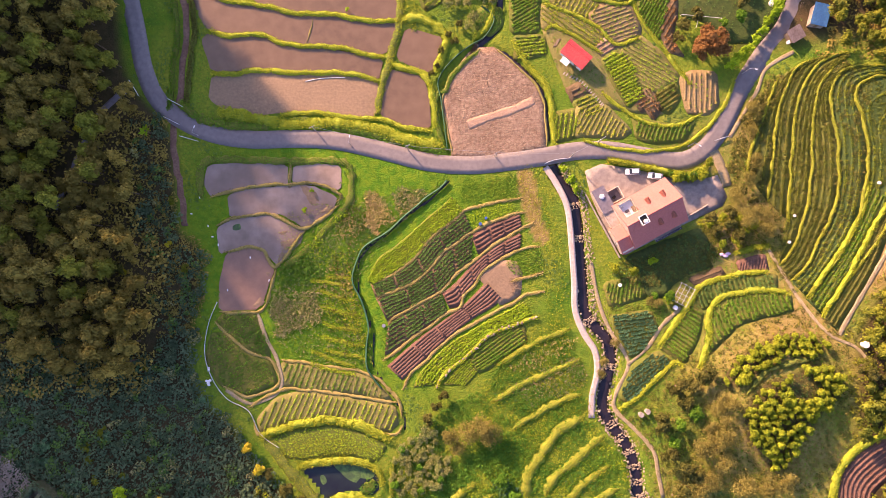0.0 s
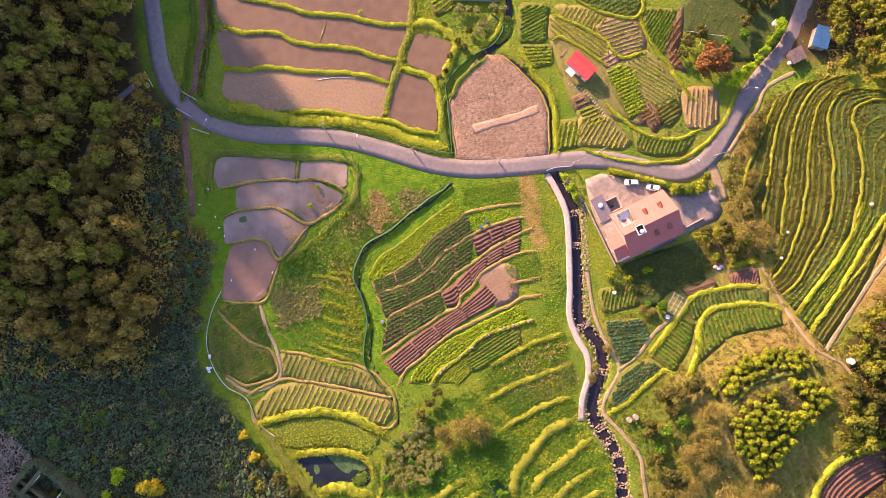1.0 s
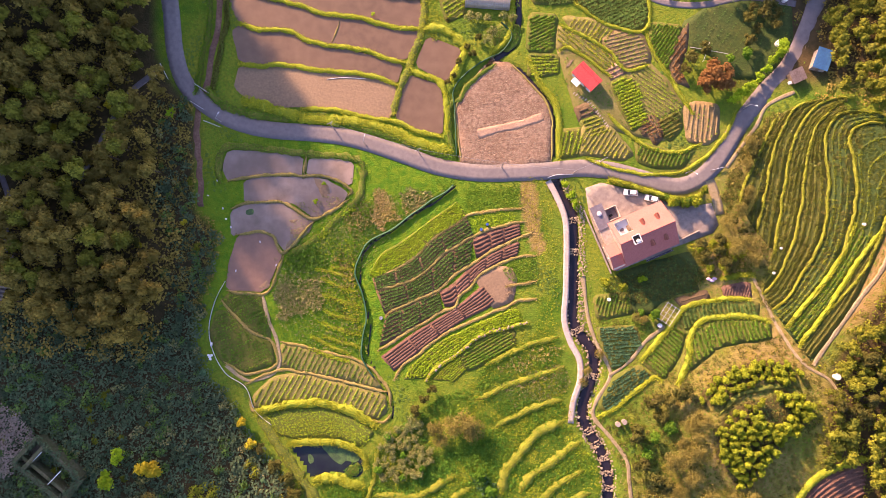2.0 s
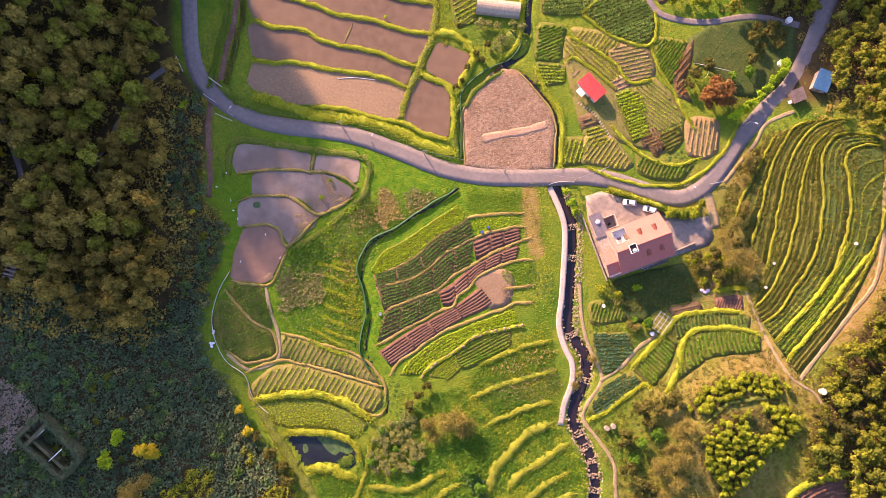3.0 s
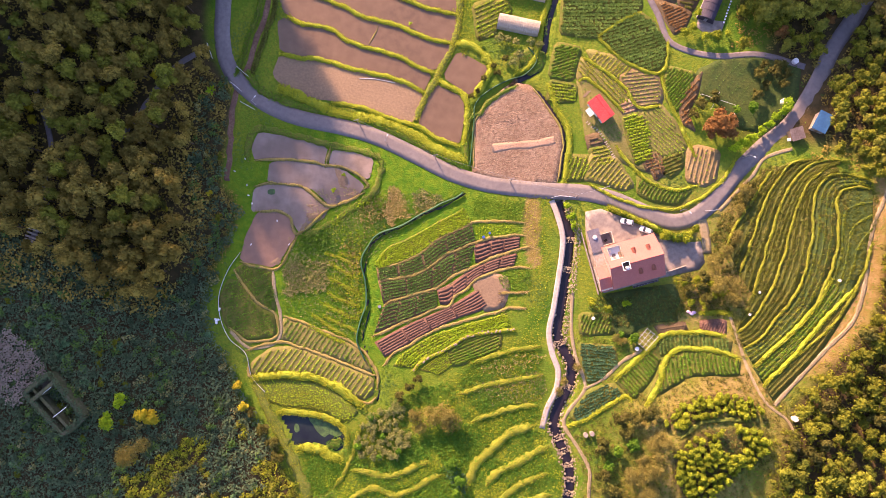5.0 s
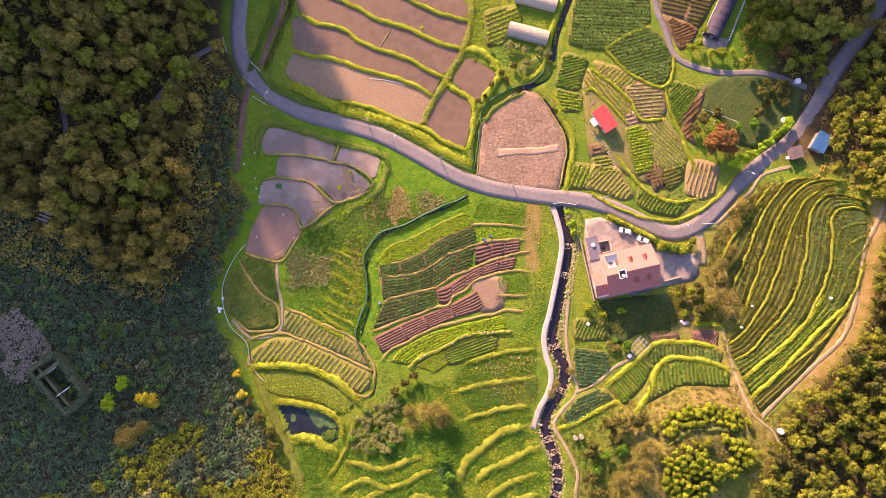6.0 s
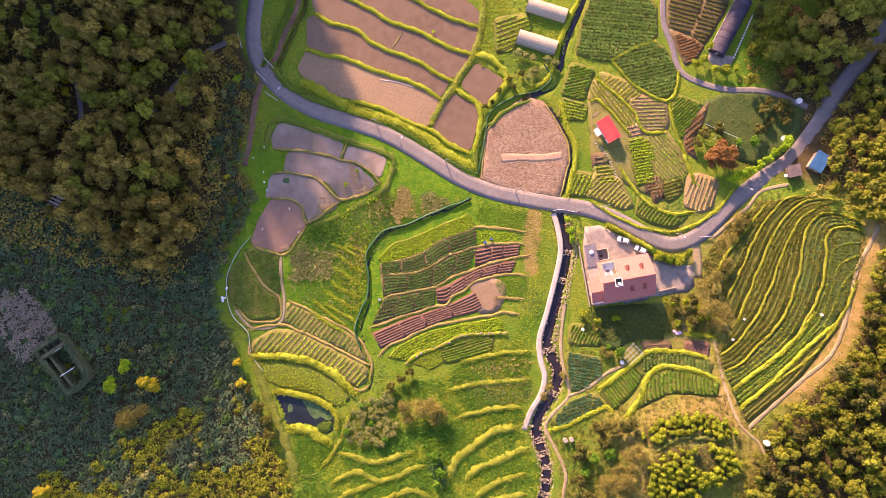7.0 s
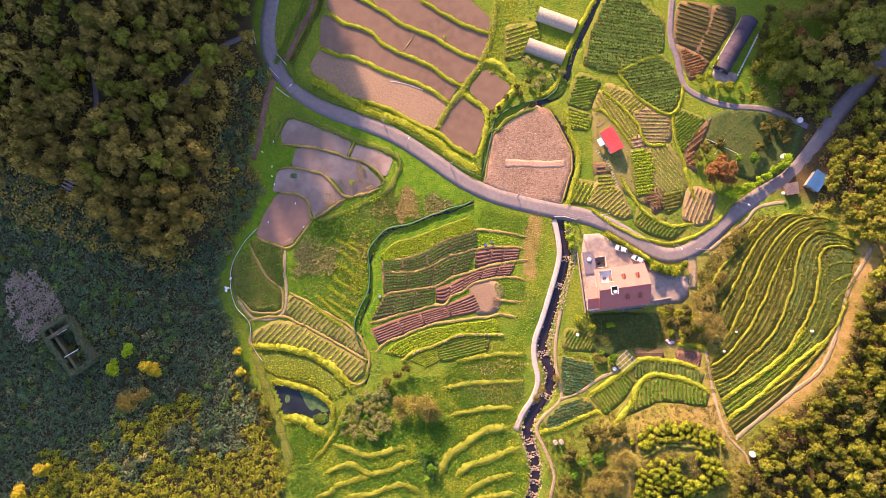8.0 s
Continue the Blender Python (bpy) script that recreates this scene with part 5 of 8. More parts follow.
for pts in (
    ((-41.2, -4.6), (-36.4, -5.9), (-30.9, -7.6)),
    ((-40.3, -9.3), (-34.5, -10.8), (-29.1, -11.9)),
    ((-39.3, -13.9), (-33.9, -15.6), (-27.9, -16.4)),
    ((-39.6, -17.7), (-33.5, -19.8), (-27.0, -20.4)),
    ((-38.8, -21.7), (-32.8, -23.2), (-26.6, -24.2)),
    ((-42.7, -22.0), (-36.6, -24.6), (-29.5, -26.9)),
    ((-43.1, -1.6), (-37.8, -2.1), (-31.6, -3.5)),
    ((-43.1, -25.8), (-37.4, -27.4), (-30.0, -28.9)),
    ((-38.5, -0.5), (-34.5, -0.9), (-30.8, -0.7)),
):
    bund("low streak of yellowing tussocks in the fallow meadow", pts, 1.1, 0.35, "bund_olive", "hedge", 0.8, 0.45, "tussock_row", side="lime")
# tussocks and dead stalks on the western meadow, in bands


def meadow_patch(label, outline, leaf_mat, gap, size, hole):
    patch(label, outline, leaf_mat, gap, size, TUFTS, "weeds", "weeds", hole, 2.0)


meadow_patch("grey tangle of dead stalks in the meadow", ((-54.4, -9.3), (-51.0, -6.1), (-46.8, -4.0), (-40.6, -5.5), (-39.4, -11.8), (-44.6, -15.4), (-50.1, -17.7), (-55.3, -14.7)), "reed", 0.9, 0.75, 0.2)
meadow_patch("pale streaks of dead grass beside the ditch", ((-41.2, 0.9), (-36.8, 2.4), (-30.6, -2.4), (-29.3, -6.1), (-35.3, -5.8), (-39.6, -4.0)), "straw", 1.1, 0.6, 0.5)
meadow_patch("pale streaks of dead grass beside the ditch", ((-35.8, 14.4), (-31.0, 17.2), (-28.2, 12.5), (-31.3, 8.0), (-34.9, 10.0)), "straw", 1.1, 0.6, 0.5)
meadow_patch("sunlit yellow-green tussocks beside the ditch", ((-40.4, -6.8), (-35.1, -6.5), (-28.8, -8.6), (-26.2, -17.2), (-32.8, -18.8), (-39.2, -13.1)), "lime", 0.8, 0.4, 0.5)
meadow_patch("sunlit yellow-green tussocks beside the ditch", ((-43.2, 8.5), (-38.1, 9.4), (-32.2, 5.9), (-30.5, 0.3), (-36.7, 1.8), (-42.4, 4.0)), "lime", 0.8, 0.4, 0.5)
meadow_patch("sunlit yellow-green tussocks beside the paddies", ((-43.6, 10.4), (-38.6, 15.2), (-34.7, 19.2), (-33.1, 17.5), (-38.1, 12.7), (-41.3, 8.8)), "lime", 0.9, 0.7, 0.4)
meadow_patch("bleached dead reeds in a low bed", ((-27.3, 23.5), (-23.6, 23.5), (-22.1, 16.9), (-22.8, 12.1), (-26.5, 16.1)), "straw", 0.6, 0.6, 0.0)
meadow_patch("bleached dead reeds in a low bed", ((-18.2, 24.2), (-13.2, 23.7), (-9.4, 21.1), (-15.8, 16.7), (-18.7, 18.1)), "straw", 0.7, 0.5, 0.2)
meadow_patch("dark green rank grass in the meadow", ((-52.7, -1.1), (-48.0, 5.6), (-42.8, 5.9), (-40.9, -0.3), (-46.9, -3.4), (-51.0, -6.1)), "lush", 0.9, 0.8, 0.4)
meadow_patch("yellow-green tussocks above the dry plots", ((-41.1, -16.7), (-34.1, -18.7), (-26.4, -17.9), (-25.7, -23.6), (-31.8, -24.1), (-39.0, -20.9)), "lime", 0.8, 0.4, 0.5)

# ---- northern and north-eastern fields
plot("dense field of dark green cabbages in rows", ((16.0, 114.3), (24.5, 115.2), (37.4, 110.7), (40.7, 99.8), (34.2, 94.2), (28.7, 88.4), (24.1, 87.3), (16.6, 86.7), (15.2, 97.8)), "green_floor", 12, 1.15, "cabbage", 0.65, 0.75, ROSETTES)
plot("dense field of dark green cabbages in rows", ((29.5, 88.0), (40.6, 98.9), (45.2, 96.8), (50.4, 91.4), (51.5, 85.4), (50.2, 81.1), (43.0, 81.4), (36.0, 84.0)), "green_floor", 30, 1.15, "cabbage", 0.65, 0.75, ROSETTES)
plot("trodden weedy ground between the vegetable plots", ((25.6, 72.9), (29.5, 78.0), (41.8, 80.2), (50.6, 77.8), (53.3, 69.9), (59.3, 65.4), (64.1, 57.5), (63.4, 49.7), (59.0, 47.5), (50.3, 48.7), (43.7, 49.8), (37.1, 47.6), (32.7, 54.9), (28.9, 64.5)), "weed_soil", row=0, up=0.01)
patch("sparse weeds between the vegetable plots", ((26.2, 72.4), (29.5, 78.0), (41.8, 80.2), (50.6, 77.8), (53.3, 69.9), (59.3, 65.4), (64.1, 57.5), (63.4, 49.7), (59.0, 47.5), (50.3, 48.7), (43.7, 49.8), (37.1, 47.6), (32.7, 54.9), (28.9, 64.5)), "green", 1.3, 0.42, TUFTS, hole=0.5)
plot("plot of broad-leaved green plants", ((15.9, 83.2), (23.9, 83.2), (23.5, 71.7), (16.2, 71.4)), "green_floor", 30, 1.0, "green", 0.7, 0.55)
plot("small beds of lime greens beside the greenhouses", ((-13.9, 89.8), (-3.6, 94.7), (-1.0, 90.1), (-4.9, 85.0), (-4.5, 81.5), (-9.4, 78.5)), "green_floor", 38, 1.5, "lime", 0.6, 0.45, miss=0.2, ridge=0.1)
patch("rank yellow-green weeds between paddies and greenhouses", ((-20.4, 96.3), (-14.3, 99.2), (-10.0, 93.4), (-14.3, 89.6), (-11.7, 78.8), (-13.0, 72.5), (-17.9, 80.9)), "hedge", 0.8, 0.45, TUFTS, "weeds", "weeds", 0.15)
patch("lush green grass round the greenhouses", ((-3.5, 94.3), (2.2, 93.9), (10.4, 95.0), (11.4, 102.0), (10.4, 107.5), (11.4, 108.6), (11.6, 85.9), (9.9, 84.6), (10.0, 88.3), (-4.6, 88.8)), "green", 0.75, 0.4, TUFTS, "grass", "grass", 0.1)
plot("small plot of leafy greens beside the ditch", ((16.7, 70.2), (25.6, 70.3), (25.7, 65.5), (21.2, 64.4), (17.3, 63.9)), "green_floor", 5, 1.0, "lime", 0.7, 0.5, miss=0.25)
plot("weedy field of brown soil and yellow weeds", ((25.0, 80.0), (29.6, 78.6), (36.2, 75.4), (41.6, 72.3), (43.8, 69.7), (41.0, 67.5), (33.7, 71.3), (28.7, 73.4), (25.4, 72.8)), "weed_soil", -35, 1.2, "gold", 0.6, 0.42, miss=0.25, ridge=0.06)
plot("strip of browning weeds in low rows", ((25.7, 82.6), (39.6, 82.4), (42.4, 79.7), (38.6, 76.5), (36.2, 76.0), (29.7, 79.1)), "weed_soil", 60, 1.3, "gold", 0.6, 0.42, miss=0.15, ridge=0.06)
plot("pale fallow field with low dry ridges", ((39.1, 76.5), (43.0, 79.6), (50.6, 79.0), (53.4, 72.7), (53.3, 70.9), (47.3, 67.8), (45.1, 70.1), (41.9, 72.7)), "tan_soil", 20, 1.25, "lime", 0.6, 0.36, TUFTS, miss=0.25)
plot("small pale bed of dry ridges", ((40.6, 66.5), (44.5, 70.2), (46.7, 67.4), (42.8, 64.4)), "straw_soil", 30, 1.3, "straw", 1.4, 0.25, TUFTS, miss=0.5)
plot("field of lime-green vegetables in rows", ((42.8, 63.8), (46.0, 65.4), (50.4, 64.9), (53.1, 57.6), (54.6, 53.1), (50.3, 49.3), (46.1, 56.5)), "green_floor", 28, 1.05, "lime", 0.55, 0.52)
plot("field of pale weedy rows", ((48.5, 65.9), (53.8, 69.8), (57.2, 66.4), (64.4, 58.1), (64.0, 56.8), (58.0, 53.2), (53.9, 55.8), (51.1, 63.1)), "weed_soil", -30, 1.1, "lime", 0.55, 0.36, TUFTS, miss=0.1, ridge=0.08)
plot("field of low greyish green rows", ((58.2, 52.7), (64.0, 56.4), (64.7, 51.9), (61.8, 47.5), (58.5, 49.2)), "green_floor", 35, 1.1, "olive", 0.6, 0.45, miss=0.1)
plot("small plot of pale dry ridges", ((65.5, 57.9), (69.2, 59.4), (75.3, 59.2), (75.7, 49.8), (72.6, 47.4), (67.4, 47.8)), "tan_soil", 88, 1.5, "lime", 1.1, 0.4, TUFTS, miss=0.7, ridge=0.16, wide=0.9)
plot("plot of tall bright green vegetables", ((53.5, 82.9), (62.3, 82.8), (61.2, 76.6), (59.3, 69.6), (56.1, 71.7), (53.5, 77.8)), "green_floor", 60, 0.95, "green", 0.55, 0.55)
plot("brown seedbed among lime greens", ((53.2, 54.1), (59.1, 50.2), (54.2, 48.1), (52.1, 50.9)), "brown_soil", 30, 1.1, "rust", 0.8, 0.3)
plot("small bed of bare brown ridges", ((32.3, 54.6), (35.5, 56.2), (38.9, 53.1), (33.9, 51.0)), "brown_soil", 25, 1.4, None, ridge=0.2, wide=1.0)
plot("plot of low green rows by the shed", ((34.1, 50.5), (39.0, 52.7), (43.7, 48.1), (37.1, 46.5)), "green_floor", 25, 1.2, "gold", 0.7, 0.4)
plot("plot of green rows beside the road", ((27.8, 47.3), (34.7, 48.7), (34.8, 40.8), (29.2, 39.0)), "green_floor", 80, 1.4, "lime", 0.55, 0.46)
plot("brown plot with rows of yellowing seedlings", ((35.3, 49.1), (39.2, 49.3), (43.5, 49.3), (50.7, 41.5), (47.7, 40.5), (39.1, 41.3), (35.2, 40.6)), "weed_soil", 62, 1.3, "gold", 0.7, 0.4, miss=0.2)
plot("plot of mixed greens above the road", ((51.4, 46.0), (56.3, 44.6), (61.7, 43.1), (69.4, 44.3), (66.2, 39.7), (57.2, 38.9), (52.7, 40.5)), "green_floor", 70, 1.2, "green", 0.6, 0.48, miss=0.15)
plot("patch of dry brown weeds between plots", ((52.8, 53.4), (56.0, 54.8), (60.0, 49.2), (57.7, 45.5)), "brown_soil", -60, 1.1, "rust", 0.8, 0.34, miss=0.3)
# the garden's shade is painted by its dark floor colour
plot("kitchen garden of low green plants, shade put into its floor colour", ((63.1, 83.6), (71.9, 90.1), (85.4, 93.6), (94.7, 92.3), (95.7, 79.3), (89.4, 68.9), (79.4, 68.7), (72.5, 75.4), (66.4, 76.6)), "dark_lawn", 60, 2.4, "deep", 0.8, 0.42, TUFTS, ridge=0, miss=0.3)
for pts in (((40.4, 118.9), (50.3, 121.3), (52.9, 117.3), (51.4, 104.9), (44.3, 105.2), (42.2, 110.4)), ((52.2, 121.6), (59.3, 123.5), (60.2, 117.5), (56.7, 102.6), (52.2, 104.6), (53.5, 116.8))):
    plot("field of dark brown soil with thin dark green rows", pts, "brown_soil", 2, 1.45, "terrace_leaf", 0.4, 0.44, miss=0.03)
plot("patch of rusty brown dry brush", ((44.4, 104.2), (52.1, 103.2), (56.8, 102.2), (55.6, 97.4), (53.4, 94.6), (48.9, 99.4)), "brown_soil", 35, 1.0, "rust", 0.7, 0.5)
plot("row of brown beds at the garden's edge", ((61.8, 78.4), (64.3, 84.2), (64.1, 76.9), (62.3, 69.3), (66.0, 63.7), (62.4, 65.8), (60.0, 71.9)), "brown_soil", 60, 1.4, "rust", 1.2, 0.6)
for label, pts in (("grassy bank round the vegetable fields", ((51.7, 80.3), (55.0, 73.6), (60.6, 66.3), (65.9, 59.0), (68.4, 55.3))), ("grassy bank between two cabbage fields", ((28.8, 88.2), (34.2, 94.0), (41.0, 99.5))),
                   ("grassy bank round the cabbage field", ((29.1, 87.9), (35.9, 83.5), (43.2, 80.9), (50.8, 80.5), (52.8, 85.9), (51.3, 91.8))), ("dry bank winding below the red shed", ((25.1, 80.3), (29.6, 78.9), (36.2, 76.0), (41.7, 72.8), (47.2, 67.7), (53.8, 70.5))),
                   ("curved bank round the red shed's yard", ((25.6, 72.1), (28.4, 73.4), (33.4, 71.2), (39.4, 67.2), (42.7, 64.9))), ("green hedge bank along the road bend", ((36.5, 39.7), (44.1, 37.5), (51.4, 36.3), (60.3, 36.6), (67.1, 38.5), (73.6, 43.9), (78.9, 51.2), (80.9, 58.3))),
                   ("hedge bank winding through the plots", ((42.2, 53.7), (51.1, 46.5), (58.9, 43.7), (65.6, 44.1), (71.2, 47.4)))):
    bund(label, pts, 1.1, 0.45, "bund", "gold", 0.9, 0.4)
bund("grass bank along the field ditch", ((6.4, 66.6), (-0.6, 60.3), (-3.6, 54.5), (-5.6, 53.7), (-6.6, 49.5), (-5.0, 41.1), (-3.3, 36.4)), 1.4, 0.4, "bund_dark", "green", 0.8, 0.4)
bund("grass bank along the curved ditch", ((12.6, 111.9), (11.0, 102.3), (9.8, 88.9), (10.3, 80.9), (9.0, 74.0), (4.3, 69.7)), 1.8, 0.5, "bund", "gold", 0.9, 0.45)
bund("grass bank along the curved ditch", ((15.9, 69.6), (20.9, 61.5), (26.1, 55.2), (27.8, 47.7), (28.2, 38.4)), 1.8, 0.5, "bund", "gold", 0.9, 0.45)

POOL = ((4.7, 76.7), (8.2, 79.2), (12.7, 78.5), (12.8, 74.0), (9.6, 71.2), (6.4, 72.4))
plot("small wet plot of bright green grass by the ditch", POOL, "bund_dark", row=0, name="grass_plot", category="grass plot")
patch("bright green wet grass by the ditch", POOL, "lush", 0.55, 0.38, TUFTS, "grass", "grass", 0.0, 0.5)

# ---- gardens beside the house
# the house's shade, deepened by a dark sheet and dark-leaved plants
plot("lawn behind the house, its shade put into a darker green", ((49.0, 4.7), (59.0, 8.7), (70.5, 13.2), (72.2, 9.3), (71.7, 5.2), (73.4, 2.8), (66.6, 1.2), (61.7, -2.2), (59.3, -5.9), (55.5, -5.6), (53.4, 1.7)), "dark_lawn", row=0, name="lawn", category="lawn")
patch("low plants, dark-leaved to deepen the shade behind the house", ((46.3, 3.2), (58.3, 7.4), (68.1, 12.4), (75.6, 6.4), (69.4, 0.2), (57.3, -3.4), (47.6, -2.7)), "olive", 0.8, 0.55, FINE, hole=0.2)
patch("dark green plants that deepen the shade behind the house", ((46.3, 3.2), (58.3, 7.4), (68.1, 12.4), (75.6, 6.4), (69.4, 0.2), (57.3, -3.4), (47.6, -2.7)), "deep", 1.1, 0.5, FINE, hole=0.3)
patch("yellowish rank weeds beside the yard wall", ((68.6, 15.5), (75.7, 17.1), (86.5, 18.7), (88.3, 15.5), (84.8, 12.1), (79.9, 14.0), (72.5, 14.0)), "hedge", 0.75, 0.5, FINE, hole=0.1)
patch("green weeds between the yard and the terraces", ((71.3, 13.3), (79.9, 14.0), (88.8, 15.6), (90.5, 10.4), (88.4, 6.7), (78.3, 7.2), (72.5, 3.4), (72.9, 9.0)), "terrace_leaf", 0.7, 0.5, FINE, hole=0.0, edge=2.0)
bund("sunlit shaggy hedge above the red soil bed", ((79.5, 6.2), (82.8, 7.3), (86.3, 8.1), (90.1, 8.4)), 1.8, 0.7, "bund", "gold", 1.0, 0.5)
plot("garden of bluish green cabbages in the shade", ((44.2, -12.4), (55.4, -10.6), (57.5, -15.6), (52.1, -21.8), (50.1, -23.4), (46.8, -17.8)), "green_floor", 8, 1.1, "teal", 0.65, 0.66, ROSETTES)
plot("garden of bluish green leaf vegetables", ((46.6, -35.2), (51.1, -25.7), (57.8, -22.3), (61.0, -24.5), (49.1, -36.8)), "green_floor", 40, 1.1, "teal", 0.65, 0.66, ROSETTES)
plot("garden of green crops in steep rows", ((58.2, -20.9), (67.0, -9.0), (70.1, -10.5), (68.1, -18.3), (64.7, -24.9)), "green_floor", -36, 1.1, "green", 0.5, 0.5)
plot("curved strip of dark green crops", ((68.5, -5.9), (71.8, -2.7), (81.4, -0.9), (91.6, -0.3), (91.4, -3.9), (80.3, -3.9), (74.1, -6.4), (70.6, -9.4)), "green_floor", 106, 1.25, "deep", 0.55, 0.55)
plot("terrace of green crops in neat upright rows", ((74.1, -8.7), (81.0, -6.0), (88.0, -5.6), (94.6, -6.0), (94.9, -10.0), (87.4, -11.2), (79.7, -13.4), (71.9, -21.2), (69.2, -24.8), (71.1, -16.5)), "green_floor", 106, 1.35, "green", 0.55, 0.58)
plot("bed of bare red soil in fine ridges", ((80.7, 3.5), (88.5, 5.6), (89.2, 1.8), (81.5, 0.9)), "red_soil", 78, 0.8, None, ridge=0.16, wide=0.6)
plot("bed of bare dark brown soil", ((66.6, -1.6), (76.2, 2.0), (77.0, 0.8), (69.2, -3.0)), "brown_soil", 20, 1.2, None, ridge=0.1)
plot("kitchen garden of mixed green plants", ((42.5, -2.8), (52.2, -0.7), (55.0, -5.7), (44.2, -8.8)), "green_floor", 80, 1.1, "green", 0.7, 0.48, miss=0.2)
bund("sunlit curved grass bank between garden terraces", ((68.3, -26.5), (71.2, -19.1), (71.9, -12.1), (74.0, -7.6), (80.2, -5.0), (88.1, -4.2), (94.8, -5.1)), 1.8, 0.7)
bund("sunlit grass bank beside the garden path", ((57.6, -21.1), (61.8, -14.8), (67.1, -7.7), (69.9, -3.2), (77.9, -0.3), (89.3, 1.3)), 1.6, 0.6)
bund("grassy bank below the bluish vegetables", ((46.0, -38.5), (50.0, -36.4), (56.1, -30.4), (61.5, -25.2), (64.7, -25.8)), 1.4, 0.5)

# ---- terraced slope in the east: grassy edges, rows of low bushes between
EAST = (
    ((84.0, 29.5), (85.4, 36.7), (88.2, 44.0), (93.2, 57.6)),
    ((89.8, 21.3), (91.5, 34.8), (93.2, 48.4), (97.8, 59.6), (103.1, 62.5)),
    ((94.9, 15.3), (96.5, 34.7), (98.2, 49.1), (103.2, 60.2), (109.4, 63.3), (113.3, 63.4)),
    ((91.9, 2.2), (95.4, 6.7), (99.8, 17.5), (101.5, 29.1), (102.0, 39.0), (102.7, 48.9), (105.0, 56.4), (108.6, 60.7)),
    ((95.1, -1.4), (99.3, 2.2), (103.2, 10.3), (107.6, 20.9), (108.5, 36.0), (106.8, 50.4), (108.9, 57.5), (114.0, 59.6), (120.9, 59.1)),
    ((98.9, -6.7), (103.2, -0.9), (110.6, 10.2), (114.8, 24.2), (115.7, 38.3), (113.2, 51.8), (116.6, 55.6), (122.4, 56.5)),
    ((103.2, -11.4), (108.0, -4.0), (119.1, 12.8), (124.0, 28.3), (125.1, 39.7)),
)
for pts in EAST:
    bund("shaggy yellow-green terrace edge on the slope", pts, 0.8, 0.65, "bund_olive", "hedge", 0.9, 0.36)
for k, (a, b) in enumerate(zip(EAST[:-1], EAST[1:])):
    n = (2, 2, 3, 3, 3, 3)[k]
    strip_plot("terrace planted with rows of low shrubs", a, b, n, "dark_lawn" if k > 3 else "terrace_floor", "orchard" if k > 3 else "terrace_leaf", 0.95 if k > 3 else 0.6, 0.55 if k > 3 else 0.68, FINE, (0.33, 0.66), 0.15, 0.9, 0.12, 0.14, "terrace")
patch("low shrubs on the outermost terrace", ((113.1, 52.7), (117.0, 56.5), (123.6, 56.9), (125.3, 48.4), (125.4, 38.8), (124.4, 28.3), (115.5, 23.3), (115.7, 38.3)), "terrace_leaf", 1.0, 0.6, FINE)
patch("rusty weeds between road and terraces", ((85.8, 51.5), (92.3, 58.0), (99.1, 57.7), (92.1, 48.1), (85.9, 37.4), (80.8, 25.8), (78.7, 31.6), (80.7, 39.1)), "twig", 1.1, 0.65, FINE, hole=0.2)
patch("olive weeds between road and terraces", ((85.8, 51.5), (92.3, 58.0), (99.1, 57.7), (92.1, 48.1), (85.9, 37.4), (80.8, 25.8), (78.7, 31.6), (80.7, 39.1)), "olive", 1.2, 0.7, FINE, hole=0.3)
patch("dry brown stalks among the terrace shrubs", ((85.8, 29.5), (89.5, 42.2), (96.5, 56.5), (107.8, 61.2), (114.0, 58.0), (116.6, 38.3), (113.2, 20.8), (99.1, -3.1), (91.9, 2.2)), "twig", 1.9, 0.6, FINE, hole=0.5)
patch("dark green bushes among the terrace shrubs", ((87.4, 25.8), (92.9, 42.1), (99.8, 56.3), (107.8, 61.2), (114.0, 58.0), (116.6, 38.3), (113.2, 20.8), (99.1, -3.1), (91.9, 2.2)), "olive", 1.7, 0.8, FINE, hole=0.5)
strip_plot("lower terrace planted with rows of dark bushes", ((99.5, -6.7), (105.0, 2.2), (112.2, 14.0), (116.2, 26.1)), ((103.1, -11.3), (109.7, -0.1), (115.6, 12.3), (120.3, 20.8)), 3, "green_floor", "green", 0.75, 0.5, CLUMPS, ridge=0.15, margin=0.15, category="terrace")
strip_plot("lower terrace planted with rows of dark bushes", ((103.3, -11.9), (109.9, -0.7), (115.8, 11.7), (122.2, 22.4)), ((106.9, -15.8), (112.1, -7.1), (118.0, 4.8), (124.5, 24.5)), 3, "green_floor", "olive", 0.75, 0.5, CLUMPS, ridge=0.15, margin=0.15, category="terrace")
bund("grassy terrace edge below the dirt lane", ((102.7, -11.9), (109.8, -0.5), (115.8, 11.9), (120.7, 21.0), (122.9, 24.7)), 1.2, 0.8)
bund("grassy terrace edge below the dirt lane", ((99.6, -6.4), (105.0, 2.2), (112.2, 14.0), (116.1, 26.4)), 1.2, 0.8)
strip_plot("curved field of dark red ploughed soil", ((107.6, -67.8), (107.5, -57.2), (112.2, -50.1), (120.1, -44.5), (124.0, -43.5)), ((115.5, -67.3), (116.3, -61.2), (120.1, -56.6), (123.9, -52.9)), 7, "red_soil", None, ridge=0.2, wide=0.9, margin=0.04)
bund("golden grass bank round the red field", ((105.5, -64.4), (106.5, -56.3), (111.2, -49.1), (119.3, -43.7), (124.8, -41.7)), 2.2, 0.8)


